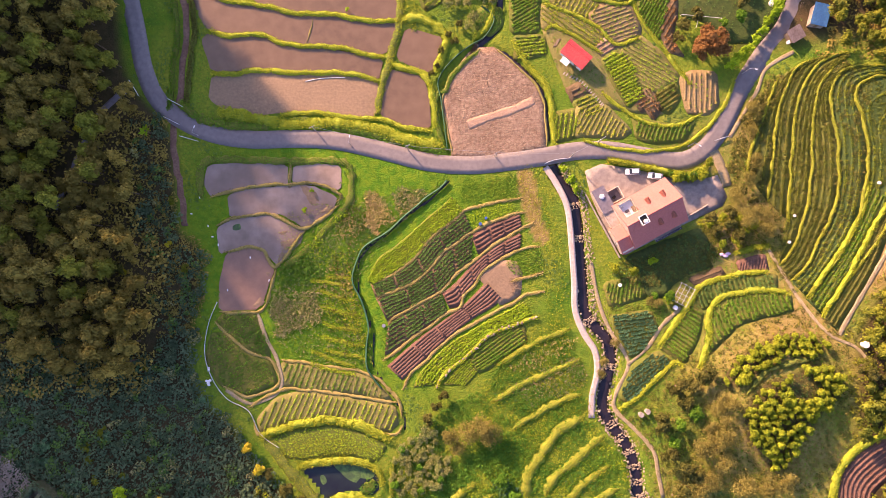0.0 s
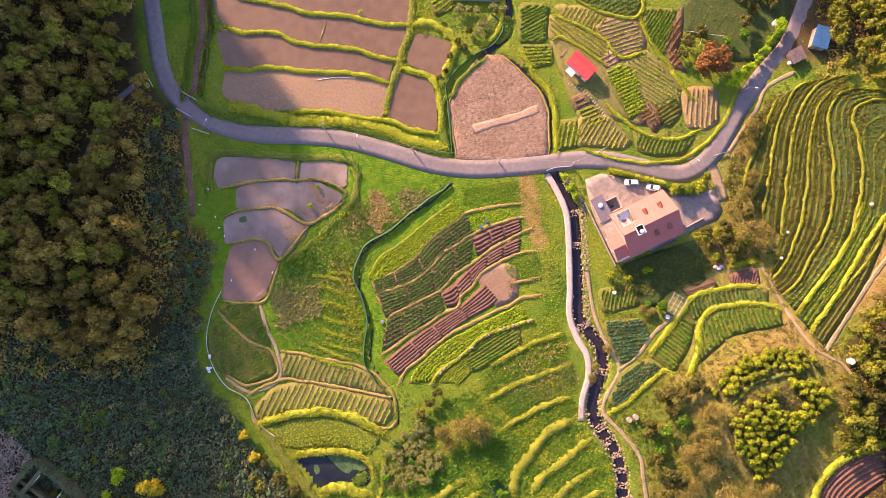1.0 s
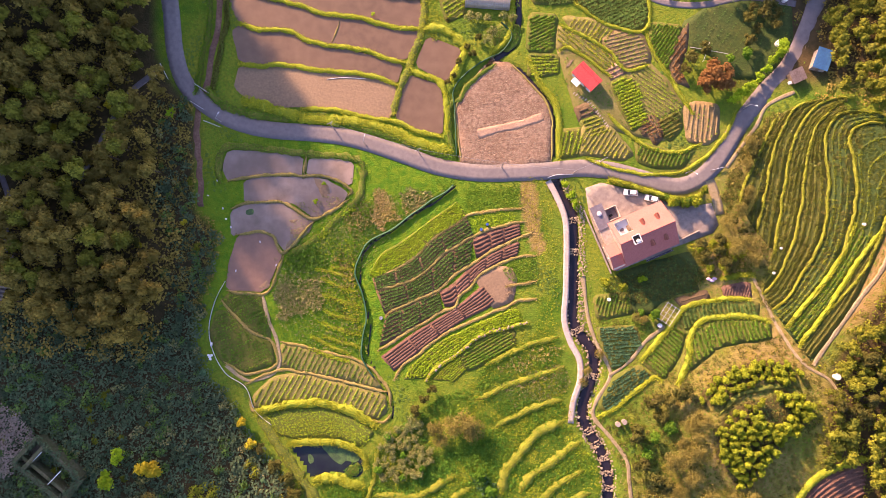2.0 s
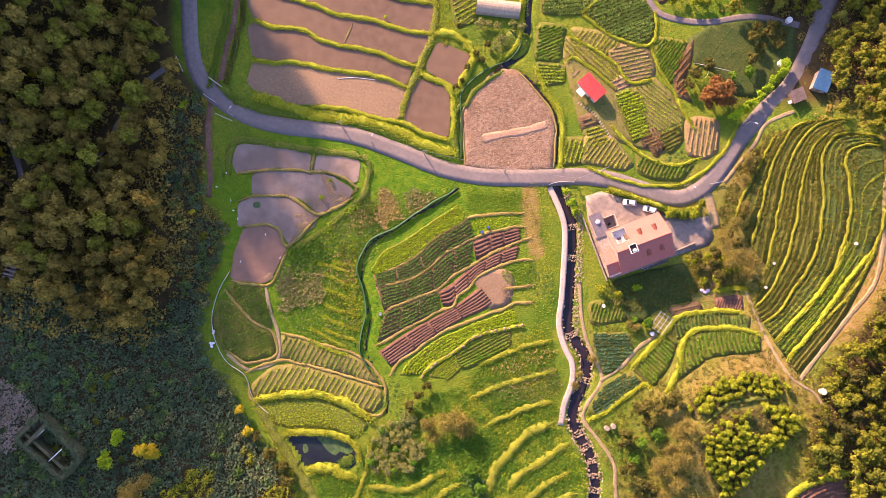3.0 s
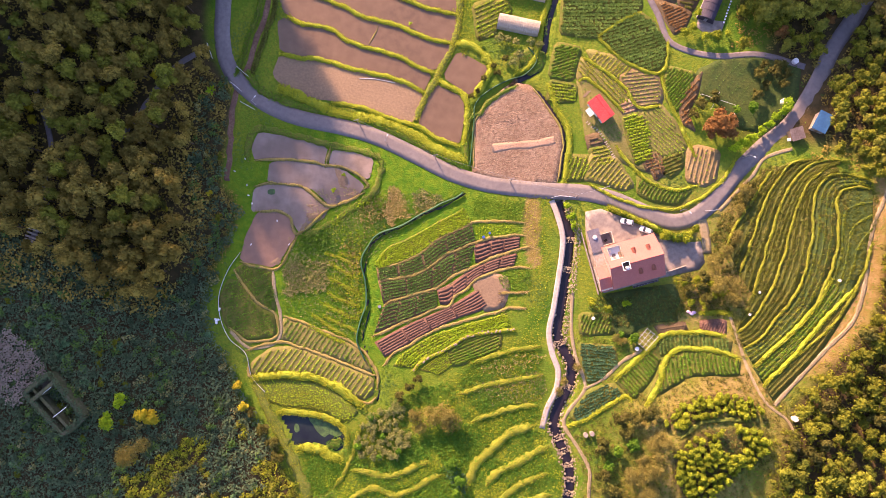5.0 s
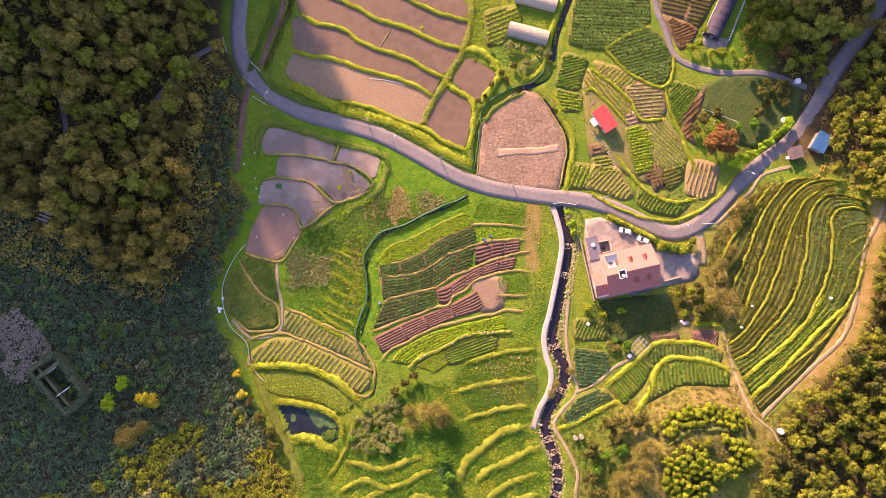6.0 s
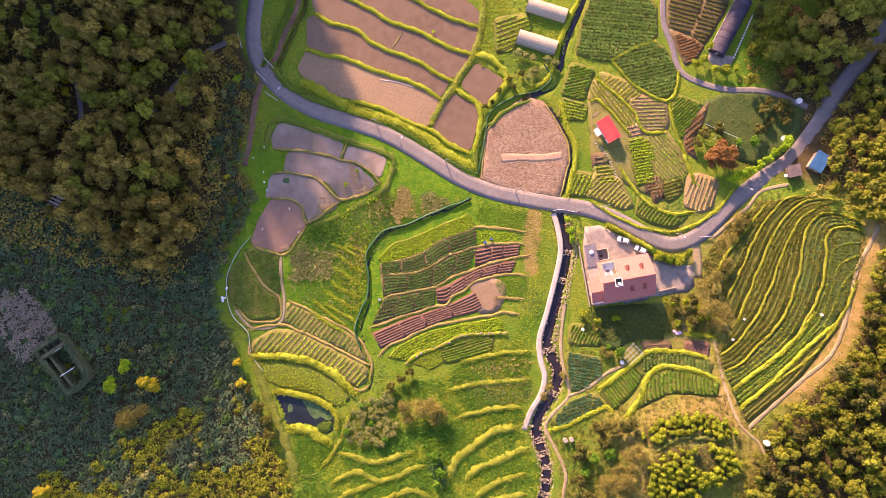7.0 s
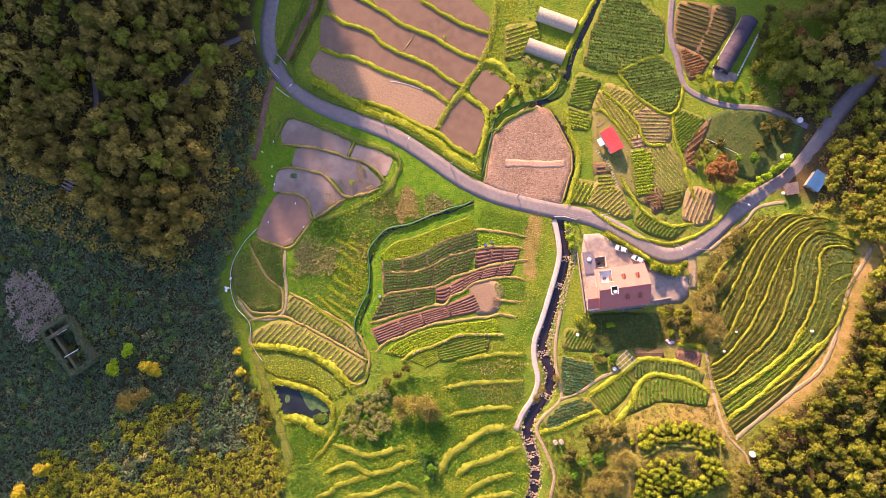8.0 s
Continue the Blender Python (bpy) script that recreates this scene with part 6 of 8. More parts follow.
# ---- the house: a gabled block with a lower west wing, a flat annexe and a walled court
def slab(bm, corners, thick):
    """A roof plane through corners, with thickness below."""
    top = [bm.verts.new(c) for c in corners]
    low = [bm.verts.new((c[0], c[1], c[2] - thick)) for c in corners]
    n = len(top)
    bm.faces.new(top)
    bm.faces.new(low[::-1])
    for i in range(n):
        bm.faces.new((top[i], low[i], low[(i + 1) % n], top[(i + 1) % n]))
    return bm


def window(parent, x, y, z, w, h, face, wall_mat="white"):
    """A framed window on a wall that faces +-x or +-y."""
    f = bmesh.new()
    along_x = face in ("n", "s")
    s = {"n": 1, "s": -1, "e": 1, "w": -1}[face]
    for du, dz, su, sz in ((0, 0, w, 0.09), (0, h - 0.09, w, 0.09), (-w / 2 + 0.045, 0, 0.09, h), (w / 2 - 0.045, 0, 0.09, h), (0, 0, 0.06, h)):
        if along_x:
            box(f, x + du, y + s * 0.04, z + dz, su, 0.1, sz)
        else:
            box(f, x + s * 0.04, y + du, z + dz, 0.1, su, sz)
    win = part("window", f, wall_mat, parent)
    p = bmesh.new()
    box(p, x + (0 if along_x else s * 0.02), y + (s * 0.02 if along_x else 0), z + 0.05, w - 0.1 if along_x else 0.04, 0.04 if along_x else w - 0.1, h - 0.1)
    part("pane", p, "glass", win)
    q = bmesh.new()
    box(q, x + (0 if along_x else s * 0.1), y + (s * 0.1 if along_x else 0), z - 0.08, w + 0.2 if along_x else 0.24, 0.24 if along_x else w + 0.2, 0.07)
    part("sill", q, "concrete", win)


HOUSE = pose(54.7, 17.6, float(broad(54.7, 17.6)), 0, 0, 28.4)
house = thing("house", "large two-storey house with orange-pink roof and roof terrace", "house", HOUSE)
EAVE, RIDGE_Z = 4.4, 8.8
bm = bmesh.new()
box(bm, 0.0, 0.1, 0, 16.4, 12.6, EAVE - 0.1)
for u in (-8.2, 8.2):
    v = [bm.verts.new((u - 0.12, -6.2, EAVE - 0.1)), bm.verts.new((u - 0.12, 6.4, EAVE - 0.1)), bm.verts.new((u - 0.12, 0.1, RIDGE_Z - 0.3))]
    w = [bm.verts.new((u + 0.12, -6.2, EAVE - 0.1)), bm.verts.new((u + 0.12, 6.4, EAVE - 0.1)), bm.verts.new((u + 0.12, 0.1, RIDGE_Z - 0.3))]
    bm.faces.new(v), bm.faces.new(w[::-1])
    for i in range(3):
        bm.faces.new((v[i], w[i], w[(i + 1) % 3], v[(i + 1) % 3]))
part("wall", bm, "wall", house)
north = (EAVE - RIDGE_Z) / 7.0


def on_north(u, v):
    return (u, v, RIDGE_Z + north * v)


def on_south(u, v):
    return (u, v, RIDGE_Z + 0.66 * v)


# north slope round the sunken roof terrace
bm = bmesh.new()
for u0, u1, v0, v1 in ((-3.1, 8.7, 0, 7.0), (-7.2, -3.1, 0, 2.2), (-8.6, -7.2, 0, 7.0), (-7.2, -3.1, 6.2, 7.0)):
    slab(bm, [on_north(u0, v0), on_north(u1, v0), on_north(u1, v1), on_north(u0, v1)], 0.22)
roof_n = part("roof", bm, "roof_orange", house, "sunlit orange-pink tiled roof slope")
bm = bmesh.new()
slab(bm, [on_south(-8.6, 0), on_south(-8.6, -6.9), on_south(8.7, -6.9), on_south(8.7, 0)], 0.22)
roof_s = part("roof", bm, "roof_orange", house, "tiled roof slope in its own shade")
bm = bmesh.new()
rod(bm, (-8.6, 0, RIDGE_Z + 0.02), (8.7, 0, RIDGE_Z + 0.02), 0.16, 8)
part("ridge_cap", bm, "roof_orange", house)
for k in range(24):
    u = -8.3 + k * 0.73
    bm = bmesh.new()
    if not -7.4 < u < -3.0:
        rod(bm, on_north(u, 0.1), on_north(u, 6.95), 0.05, 5)
    rod(bm, on_south(u, -0.1), on_south(u, -6.85), 0.05, 5)
    part("roof_rib", bm, "roof_orange", house)
bm = bmesh.new()
box(bm, -5.15, 4.2, 4.6, 4.1, 4.0, 0.12)
terrace = part("terrace_floor", bm, "white", house, "pale tiled floor of the sunken roof terrace")
for x, y, sx, sy in ((-7.2, 4.2, 0.18, 4.2), (-3.1, 4.2, 0.18, 4.2), (-5.15, 2.2, 4.3, 0.18), (-5.15, 6.25, 4.3, 0.18)):
    bm = bmesh.new()
    box(bm, x, y, 4.5, sx, sy, 1.25 if y != 2.2 else 2.9)
    part("parapet", bm, "wall", house)
for x, y, z, sx, sy, sz, mat_name in ((-5.6, 3.6, 4.72, 1.1, 0.8, 0.7, "net_dark"), (-3.7, 3.4, 4.72, 0.7, 1.6, 0.9, "wood"), (-6.3, 5.2, 4.72, 0.5, 0.5, 0.8, "steel")):
    bm = bmesh.new()
    box(bm, x, y, z, sx, sy, sz, 0, 0.05)
    tagged(part("roof_crate", bm, mat_name, None), "dark crate standing on the roof terrace", "crate").matrix_world = HOUSE
# dormer vents on both slopes
for u, v, side in ((0.5, 3.6, 1), (5.1, 3.4, 1), (0.8, -3.4, -1), (5.0, -3.4, -1)):
    base = on_north(u, v) if side > 0 else on_south(u, v)
    bm = bmesh.new()
    z1 = base[2] + 0.95
    for du in (-0.62, 0.62):
        slab(bm, [(u, v - side * 1.1, z1), (u + du, v - side * 0.9, z1 - 0.5), (u + du, v + side * 0.8, z1 - 0.5), (u, v + side * 0.9, z1)], 0.08)
    d = part("dormer", bm, "wall_brick", house, "small brick-red roof dormer")
    bm = bmesh.new()
    box(bm, u, v + side * 0.1, base[2] - 0.5, 1.2, 1.2, 0.95)
    part("dormer_wall", bm, "wall_brick", d)
# stair tower box
bm = bmesh.new()
box(bm, -3.7, -0.5, 6.2, 2.3, 2.6, 2.8)
tower = part("stair_tower", bm, "wall", house)
for x, y, sx, sy in ((-4.8, -0.5, 0.2, 2.6), (-2.6, -0.5, 0.2, 2.6), (-3.7, -1.75, 2.0, 0.2), (-3.7, 0.75, 2.0, 0.2)):
    bm = bmesh.new()
    box(bm, x, y, 9.0, sx, sy, 0.45)
    part("parapet", bm, "white", tower)
bm = bmesh.new()
box(bm, -3.7, -0.5, 9.0, 2.0, 2.3, 0.03)
part("tower_roof", bm, "rubber", tower)
bm = bmesh.new()
rod(bm, (-3.6, -1.1, 9.03), (-3.6, -1.1, 10.0), 0.55, 14)
bmesh.ops.create_uvsphere(bm, u_segments=14, v_segments=6, radius=0.55, matrix=Matrix.Translation((-3.6, -1.1, 10.0)) @ Matrix.Diagonal((1, 1, 0.4, 1)))
tagged(part("water_tank", bm, "white"), "round white water tank on the stair tower", "water tank").matrix_world = HOUSE
# west wing
bm = bmesh.new()
box(bm, -10.2, -2.9, 0, 3.6, 7.4, 3.4)
part("wing_wall", bm, "wall", house)
bm = bmesh.new()
slab(bm, [(-12.2, -2.6, 5.3), (-8.4, -2.6, 5.3), (-8.4, 1.2, 3.7), (-12.2, 1.2, 3.7)], 0.2)
part("wing_roof", bm, "roof_orange", house, "sunlit lower roof slope of the west wing")
bm = bmesh.new()
slab(bm, [(-12.2, -2.6, 5.3), (-12.2, -6.9, 3.0), (-8.4, -6.9, 3.0), (-8.4, -2.6, 5.3)], 0.2)
part("wing_roof", bm, "roof_orange", house, "shaded lower roof slope of the west wing")
# flat annexe, awning and court
bm = bmesh.new()
box(bm, -9.3, 9.6, 0, 3.6, 7.2, 2.7)
box(bm, -9.3, 3.6, 0, 3.2, 4.6, 2.4)
annexe = part("annexe", bm, "wall", house)
bm = bmesh.new()
box(bm, -9.3, 9.6, 2.7, 3.9, 7.5, 0.14)
part("annexe_roof", bm, "slate", annexe, "dark grey sheet roof of the annexe")
bm = bmesh.new()
box(bm, -9.3, 3.6, 2.4, 3.5, 4.9, 0.14)
part("annexe_roof", bm, "concrete", annexe, "pale flat roof of the annexe")
bm = bmesh.new()
bmesh.ops.create_uvsphere(bm, u_segments=14, v_segments=7, radius=0.75, matrix=Matrix.Translation((-9.3, 10.6, 3.0)) @ Matrix.Diagonal((1, 1, 0.5, 1)))
tagged(part("roof_dome", bm, "white"), "round pale dome on the annexe roof", "skylight").matrix_world = HOUSE
for x, y, sx, sy in ((-5.6, 11.1, 4.2, 0.2), (-5.6, 7.4, 4.2, 0.2), (-7.4, 9.25, 0.2, 3.5), (-3.6, 9.25, 0.2, 3.5)):
    bm = bmesh.new()
    box(bm, x, y, 0, sx, sy, 2.3)
    part("court_wall", bm, "wall", house)
bm = bmesh.new()
box(bm, -5.5, 9.25, 0, 3.8, 3.5, 0.25)
part("court_floor", bm, "slate", house)
bm = bmesh.new()
box(bm, -5.7, 8.8, 0.25, 0.9, 0.7, 0.75, 0.3, 0.06)
tagged(part("garden_table", bm, "rubber"), "small dark table in the walled court", "table").matrix_world = HOUSE
for u in (-6.2, -3.2, 0.2, 3.4, 6.4):
    window(house, u, -6.2, 1.0, 1.3, 1.4, "s")
    if u > -3:
        window(house, u, 6.42, 1.0, 1.3, 1.4, "n")
for v in (-3.5, 0, 3.5):
    window(house, 8.2, v, 1.0, 1.2, 1.4, "e")
    window(house, 8.32, v * 0.5, 4.6, 1.0, 1.2, "e")
window(house, -12.0, -3, 1.0, 1.2, 1.3, "w")
bm = bmesh.new()
box(bm, 1.7, 6.45, 0, 1.2, 0.1, 2.1)
door = part("door", bm, "wood", house)
bm = bmesh.new()
rod(bm, (2.1, 6.55, 1.0), (2.1, 6.55, 1.15), 0.04)
part("handle", bm, "steel", door)
# balcony with planters on the shaded side
bm = bmesh.new()
box(bm, 2.2, -7.4, 2.6, 8.4, 1.6, 0.18)
balcony = part("balcony", bm, "concrete", house)
for k in range(8):
    bm = bmesh.new()
    box(bm, -1.5 + k * 1.05, -8.0, 2.78, 0.9, 0.5, 0.5, 0, 0.03)
    part("planter", bm, "net_dark", balcony)
    bm = bmesh.new()
    bmesh.ops.create_icosphere(bm, subdivisions=1, radius=0.1, matrix=Matrix.Translation((-1.5 + k * 1.05, -8.0, 3.35)))
    part("white_flower", bm, "white", balcony)
for k in range(9):
    bm = bmesh.new()
    rod(bm, (-2.0 + k * 1.05, -8.15, 2.7), (-2.0 + k * 1.05, -8.15, 3.7), 0.03, 5)
    part("baluster", bm, "steel", balcony)
# yard walls
for a, b, h in (((8.6, -6.4), (17.0, -6.0), 0.9), ((-12.6, 13.6), (-12.8, -7.4), 1.2)):
    bm = bmesh.new()
    mid, d = (Vector(a) + Vector(b)) / 2, Vector(b) - Vector(a)
    box(bm, mid.x, mid.y, -0.2, d.length, 0.25, h + 0.2, math.atan2(d.y, d.x), 0.02)
    w = part("garden_wall", bm, "concrete")
    tagged(w, "low rendered wall round the yard", "wall", kind="structure").matrix_world = HOUSE


# ---- cars
def make_car(x, y, turn):
    t = thing("car", "white hatchback car parked on the yard", "car", pose(x, y, float(broad(x, y)) + 0.1, 0, 0, turn), "parked cars")
    bm = bmesh.new()
    prof = [(-2.1, 0.35), (-2.15, 0.75), (-2.0, 0.95), (1.0, 0.98), (1.9, 0.8), (2.12, 0.55), (2.08, 0.32)]
    rows = []
    for y0, s in ((-0.86, 0.96), (-0.78, 1.0), (0.78, 1.0), (0.86, 0.96)):
        rows.append([bm.verts.new((px * s, y0, pz if abs(y0) < 0.8 else pz * 0.96)) for px, pz in prof])
    for a, b in zip(rows[:-1], rows[1:]):
        for i in range(len(prof)):
            j = (i + 1) % len(prof)
            bm.faces.new((a[i], b[i], b[j], a[j]))
    bm.faces.new(rows[0][::-1]), bm.faces.new(rows[-1])
    body = part("body", bm, "car", t)
    bm = bmesh.new()
    low = [bm.verts.new(p) for p in ((-1.95, -0.76, 0.93), (1.05, -0.76, 0.95), (1.05, 0.76, 0.95), (-1.95, 0.76, 0.93))]
    top = [bm.verts.new(p) for p in ((-1.5, -0.6, 1.44), (0.25, -0.6, 1.46), (0.25, 0.6, 1.46), (-1.5, 0.6, 1.44))]
    for i in range(4):
        j = (i + 1) % 4
        bm.faces.new((low[i], low[j], top[j], top[i]))
    bm.faces.new(top)
    part("glasshouse", bm, "glass", body, "dark tinted window band")
    bm = bmesh.new()
    box(bm, -0.62, 0, 1.44, 1.85, 1.26, 0.05, 0, 0.02)
    part("roof", bm, "car", body)
    for px, py in ((-1.3, -0.8), (1.3, -0.8), (-1.3, 0.8), (1.3, 0.8)):
        bm = bmesh.new()
        rod(bm, (px, py - 0.1, 0.31), (px, py + 0.1, 0.31), 0.31, 14)
        w = part("wheel", bm, "rubber", t)
        bm = bmesh.new()
        rod(bm, (px, py - 0.11, 0.31), (px, py + 0.11, 0.31), 0.18, 10)
        part("rim", bm, "steel", w)
    for py in (-0.6, 0.6):
        bm = bmesh.new()
        box(bm, 2.0, py, 0.62, 0.12, 0.3, 0.14, 0, 0.02)
        part("headlight", bm, "glass", t)
        bm = bmesh.new()
        box(bm, 0.75, py * 1.55, 0.95, 0.15, 0.2, 0.12, 0, 0.02)
        part("mirror", bm, "car", t)


make_car(50.9, 30.1, 182)
make_car(57.4, 28.8, 172)

# ---- the red shed
SHED = pose(34.6, 64.2, 0, 0, 0, -41)
shed = thing("shed", "small farm shed with a bright red sheet roof", "shed", SHED)
bm = bmesh.new()
box(bm, 0, 0, 0, 7.6, 4.6, 2.35)
part("wall", bm, "white", shed, "whitewashed shed walls")
for s in (1, -1):
    bm = bmesh.new()
    w = 1.7 if s > 0 else 3.3
    slab(bm, [(-4.2, 0.8, 3.2), (4.2, 0.8, 3.2), (4.2, 0.8 + s * w, 2.35), (-4.2, 0.8 + s * w, 2.35)], 0.07)
    roof = part("roof", bm, "roof_red", shed)
    for k in range(14):
        bm = bmesh.new()
        u = -4.0 + k * 0.615
        rod(bm, (u, 0.8, 3.22), (u, 0.8 + s * w, 2.37), 0.045, 5)
        part("rib", bm, "roof_red", roof)
bm = bmesh.new()
rod(bm, (-4.2, 0.8, 3.22), (4.2, 0.8, 3.22), 0.12, 6)
part("ridge_cap", bm, "roof_red", shed)
bm = bmesh.new()
box(bm, -1.2, -3.6, 2.0, 2.6, 1.8, 0.08)
part("awning", bm, "white", shed, "pale flat awning beside the shed")
for u in (-2.4, 0.0):
    bm = bmesh.new()
    rod(bm, (u, -4.4, 0), (u, -4.4, 2.0), 0.05, 6)
    part("post", bm, "wood", shed)
bm = bmesh.new()
box(bm, 1.8, -2.33, 0, 0.9, 0.08, 2.0)
part("door", bm, "wood", shed)
window(shed, 3.8, 0.3, 0.9, 0.9, 0.9, "e")
for k, (x, y) in enumerate(spline(((31.4, 59.4), (33.3, 58.3), (36.0, 57.1), (38.8, 54.3), (42.6, 49.8)), 0.8)):
    bm = bmesh.new()
    box(bm, x, y, 0.0, 0.35, 0.9, 0.12, radians(-40), 0.02)
    tagged(part("stepping_stone", bm, "concrete"), "pale stepping slab leading from the shed", "paving slab", "stepping slabs")
for k in range(4):
    bm = bmesh.new()
    box(bm, 28.8 + 0.3 * k, 68.3 + 0.15 * k, 0.05, 0.16, 2.6, 0.14, radians(-30), 0.01)
    tagged(part("plank", bm, "wood"), "loose pale plank lying beside the shed", "plank", "loose planks")


# ---- greenhouses
def tunnel(label, x, y, turn, long, wide, high, film, ribs, hoop="roof_tin", cat="greenhouse"):
    t = thing("greenhouse", label, cat, pose(x, y, float(broad(x, y)), 0, 0, turn), "greenhouses")
    n = 12
    arc = [(wide / 2 * math.cos(a), high * math.sin(a) ** 0.8) for a in np.linspace(0.0, math.pi, n)]
    bm = bmesh.new()
    ringa = [bm.verts.new((-long / 2, y0, z0)) for y0, z0 in arc]
    ringb = [bm.verts.new((long / 2, y0, z0)) for y0, z0 in arc]
    for i in range(n - 1):
        bm.faces.new((ringa[i], ringa[i + 1], ringb[i + 1], ringb[i]))
    bm.faces.new(ringa[::-1]), bm.faces.new(ringb)
    part("cover", bm, film, t)
    for k in range(ribs):
        bm = bmesh.new()
        u = -long / 2 + 0.05 + k * (long - 0.1) / (ribs - 1)
        rings = [[bm.verts.new((u + dx, y0 * (1 + dr), z0 * (1 + dr) + 0.01)) for dx, dr in ((-0.06, 0.0), (-0.04, 0.03), (0.04, 0.03), (0.06, 0.0))] for y0, z0 in arc]
        for ra, rb in zip(rings[:-1], rings[1:]):
            for i in range(4):
                bm.faces.new((ra[i], ra[(i + 1) % 4], rb[(i + 1) % 4], rb[i]))
        bm.faces.new(rings[0][::-1]), bm.faces.new(rings[-1])
        part("hoop", bm, hoop, t)
    for s in (-1, 1):
        bm = bmesh.new()
        rod(bm, (-long / 2, s * wide / 2, 0.15), (long / 2, s * wide / 2, 0.15), 0.07, 6)
        part("base_rail", bm, "steel", t)
        bm = bmesh.new()
        box(bm, s * (long / 2 + 0.03), 0, 0, 0.06, 1.0, 1.9)
        part("door", bm, "steel", t)
    return t


tunnel("plastic tunnel greenhouse with pale pinkish film", 2.2, 98.0, 0.2, 14.0, 5.0, 2.5, "film", 10)
tunnel("plastic tunnel greenhouse with dark hoops over tan film", 2.4, 86.2, 0.2, 13.8, 5.2, 2.5, "film", 22)
tunnel("long tunnel under dark purple-grey shade net", 63.6, 111.0, 80, 21.0, 5.6, 3.0, "net_dark", 9, "net_dark")
V, F = skirted(*sheet(((59.6, 100.9), (62.8, 101.3), (68.5, 102.0), (67.7, 97.4), (62.5, 96.6), (59.6, 98.4)), 0.08, 2.5, False))
tagged(part("pavement", mesh_np("pavement", V, F), "yard"), "pale concrete apron before the net tunnel", "pavement", kind="structure")
for k in range(16):
    x, y = 68.0 + 0.12 * k, 101.5 + 1.05 * k
    bm = bmesh.new()
    rod(bm, (x, y, 0), (x, y, 0.45), 0.22, 8, 0.28)
    tagged(part("plant_pot", bm, "white"), "white plant pot in a row beside the tunnel", "plant pot", "row of pots")


# ---- huts by the road in the north-east
def hut(label, x, y, turn, sx, sy, h, wall_mat, roof_mat, tilt=0.35):
    t = thing("hut", label, "hut", pose(x, y, float(broad(x, y)), 0, 0, turn))
    bm = bmesh.new()
    box(bm, 0, 0, -0.3, sx, sy, h + 0.3)
    part("wall", bm, wall_mat, t)
    bm = bmesh.new()
    slab(bm, [(-sx / 2 - 0.4, -sy / 2 - 0.4, h + 0.1), (sx / 2 + 0.4, -sy / 2 - 0.4, h + 0.1), (sx / 2 + 0.4, sy / 2 + 0.4, h + 0.1 + tilt), (-sx / 2 - 0.4, sy / 2 + 0.4, h + 0.1 + tilt)], 0.08)
    roof = part("roof", bm, roof_mat, t)
    for k in range(int(sx / 0.8)):
        bm = bmesh.new()
        u = -sx / 2 + 0.4 + k * 0.8
        rod(bm, (u, -sy / 2 - 0.4, h + 0.12), (u, sy / 2 + 0.4, h + 0.12 + tilt), 0.04, 5)
        part("rib", bm, roof_mat, roof)
    bm = bmesh.new()
    box(bm, 0, -sy / 2 - 0.03, 0, 0.9, 0.07, 1.9)
    part("door", bm, "wood", t)
    return t


hut("open hut with a blue sheet roof beside the road", 103.7, 74.4, -14, 3.9, 5.6, 2.7, "roof_tin", "blue_roof")
TAKEN.append((np.array([(103.5, 71.0), (103.9, 78.0)]), 3.4))
TAKEN.append((np.array([(95.6, 68.0), (99.0, 70.5)]), 3.0))
hut("low grey tin-roofed hut beside the road", 97.3, 69.4, 30, 3.6, 3.2, 2.2, "wood", "tin_dark")
bm = bmesh.new()
box(bm, 95.3, 67.1, 0.9 + 1.7, 1.0, 0.9, 0.5, 0.4, 0.05)
tagged(part("roof_box", bm, "white"), "white box standing on the tin hut roof", "box")
for k in range(3):
    bm = bmesh.new()
    rod(bm, (98.6 + k * 0.7, 71.5, 0.8), (100.2 + k * 0.7, 79.5, 1.2), 0.07, 6)
    tagged(part("bamboo_pole", bm, "wood"), "long pale bamboo pole leaning by the hut", "pole", "bamboo poles")

# ---- bean frame of white pipes in the garden
t = thing("trellis", "garden trellis frame of thin white pipes", "trellis", pose(64.6, -5.6, float(broad(64.6, -5.6)), 0, 0, -28))
for i in range(4):
    for j in range(3):
        bm = bmesh.new()
        rod(bm, (-2.1 + 1.4 * i, -2.8 + 2.8 * j, 0), (-2.1 + 1.4 * i, -2.8 + 2.8 * j, 2.1), 0.035, 6)
        part("post", bm, "steel", t)
for i in range(4):
    bm = bmesh.new()
    rod(bm, (-2.1 + 1.4 * i, -3.0, 2.1), (-2.1 + 1.4 * i, 3.0, 2.1), 0.07, 6)
    part("rail", bm, "steel", t)
for j in range(5):
    bm = bmesh.new()
    rod(bm, (-2.3, -2.8 + 1.4 * j, 2.15), (2.3, -2.8 + 1.4 * j, 2.15), 0.06, 6)
    part("rail", bm, "steel", t)


t = thing("pipe_frame", "low frame of thin white pipes in the shaded garden", "pipe frame")
for a, b in (((65.5, 76.2), (77.0, 75.0)), ((71.1, 78.1), (69.7, 72.4)), ((77.0, 75.0), (77.4, 71.8))):
    za, zb = float(broad(*a)) + 1.3, float(broad(*b)) + 1.3
    bm = bmesh.new()
    rod(bm, (*a, za), (*b, zb), 0.06, 6)
    part("rail", bm, "white", t)
    for x, y in (a, b):
        bm = bmesh.new()
        rod(bm, (x, y, float(broad(x, y)) - 0.2), (x, y, float(broad(x, y)) + 1.3), 0.05, 6)
        part("post", bm, "white", t)


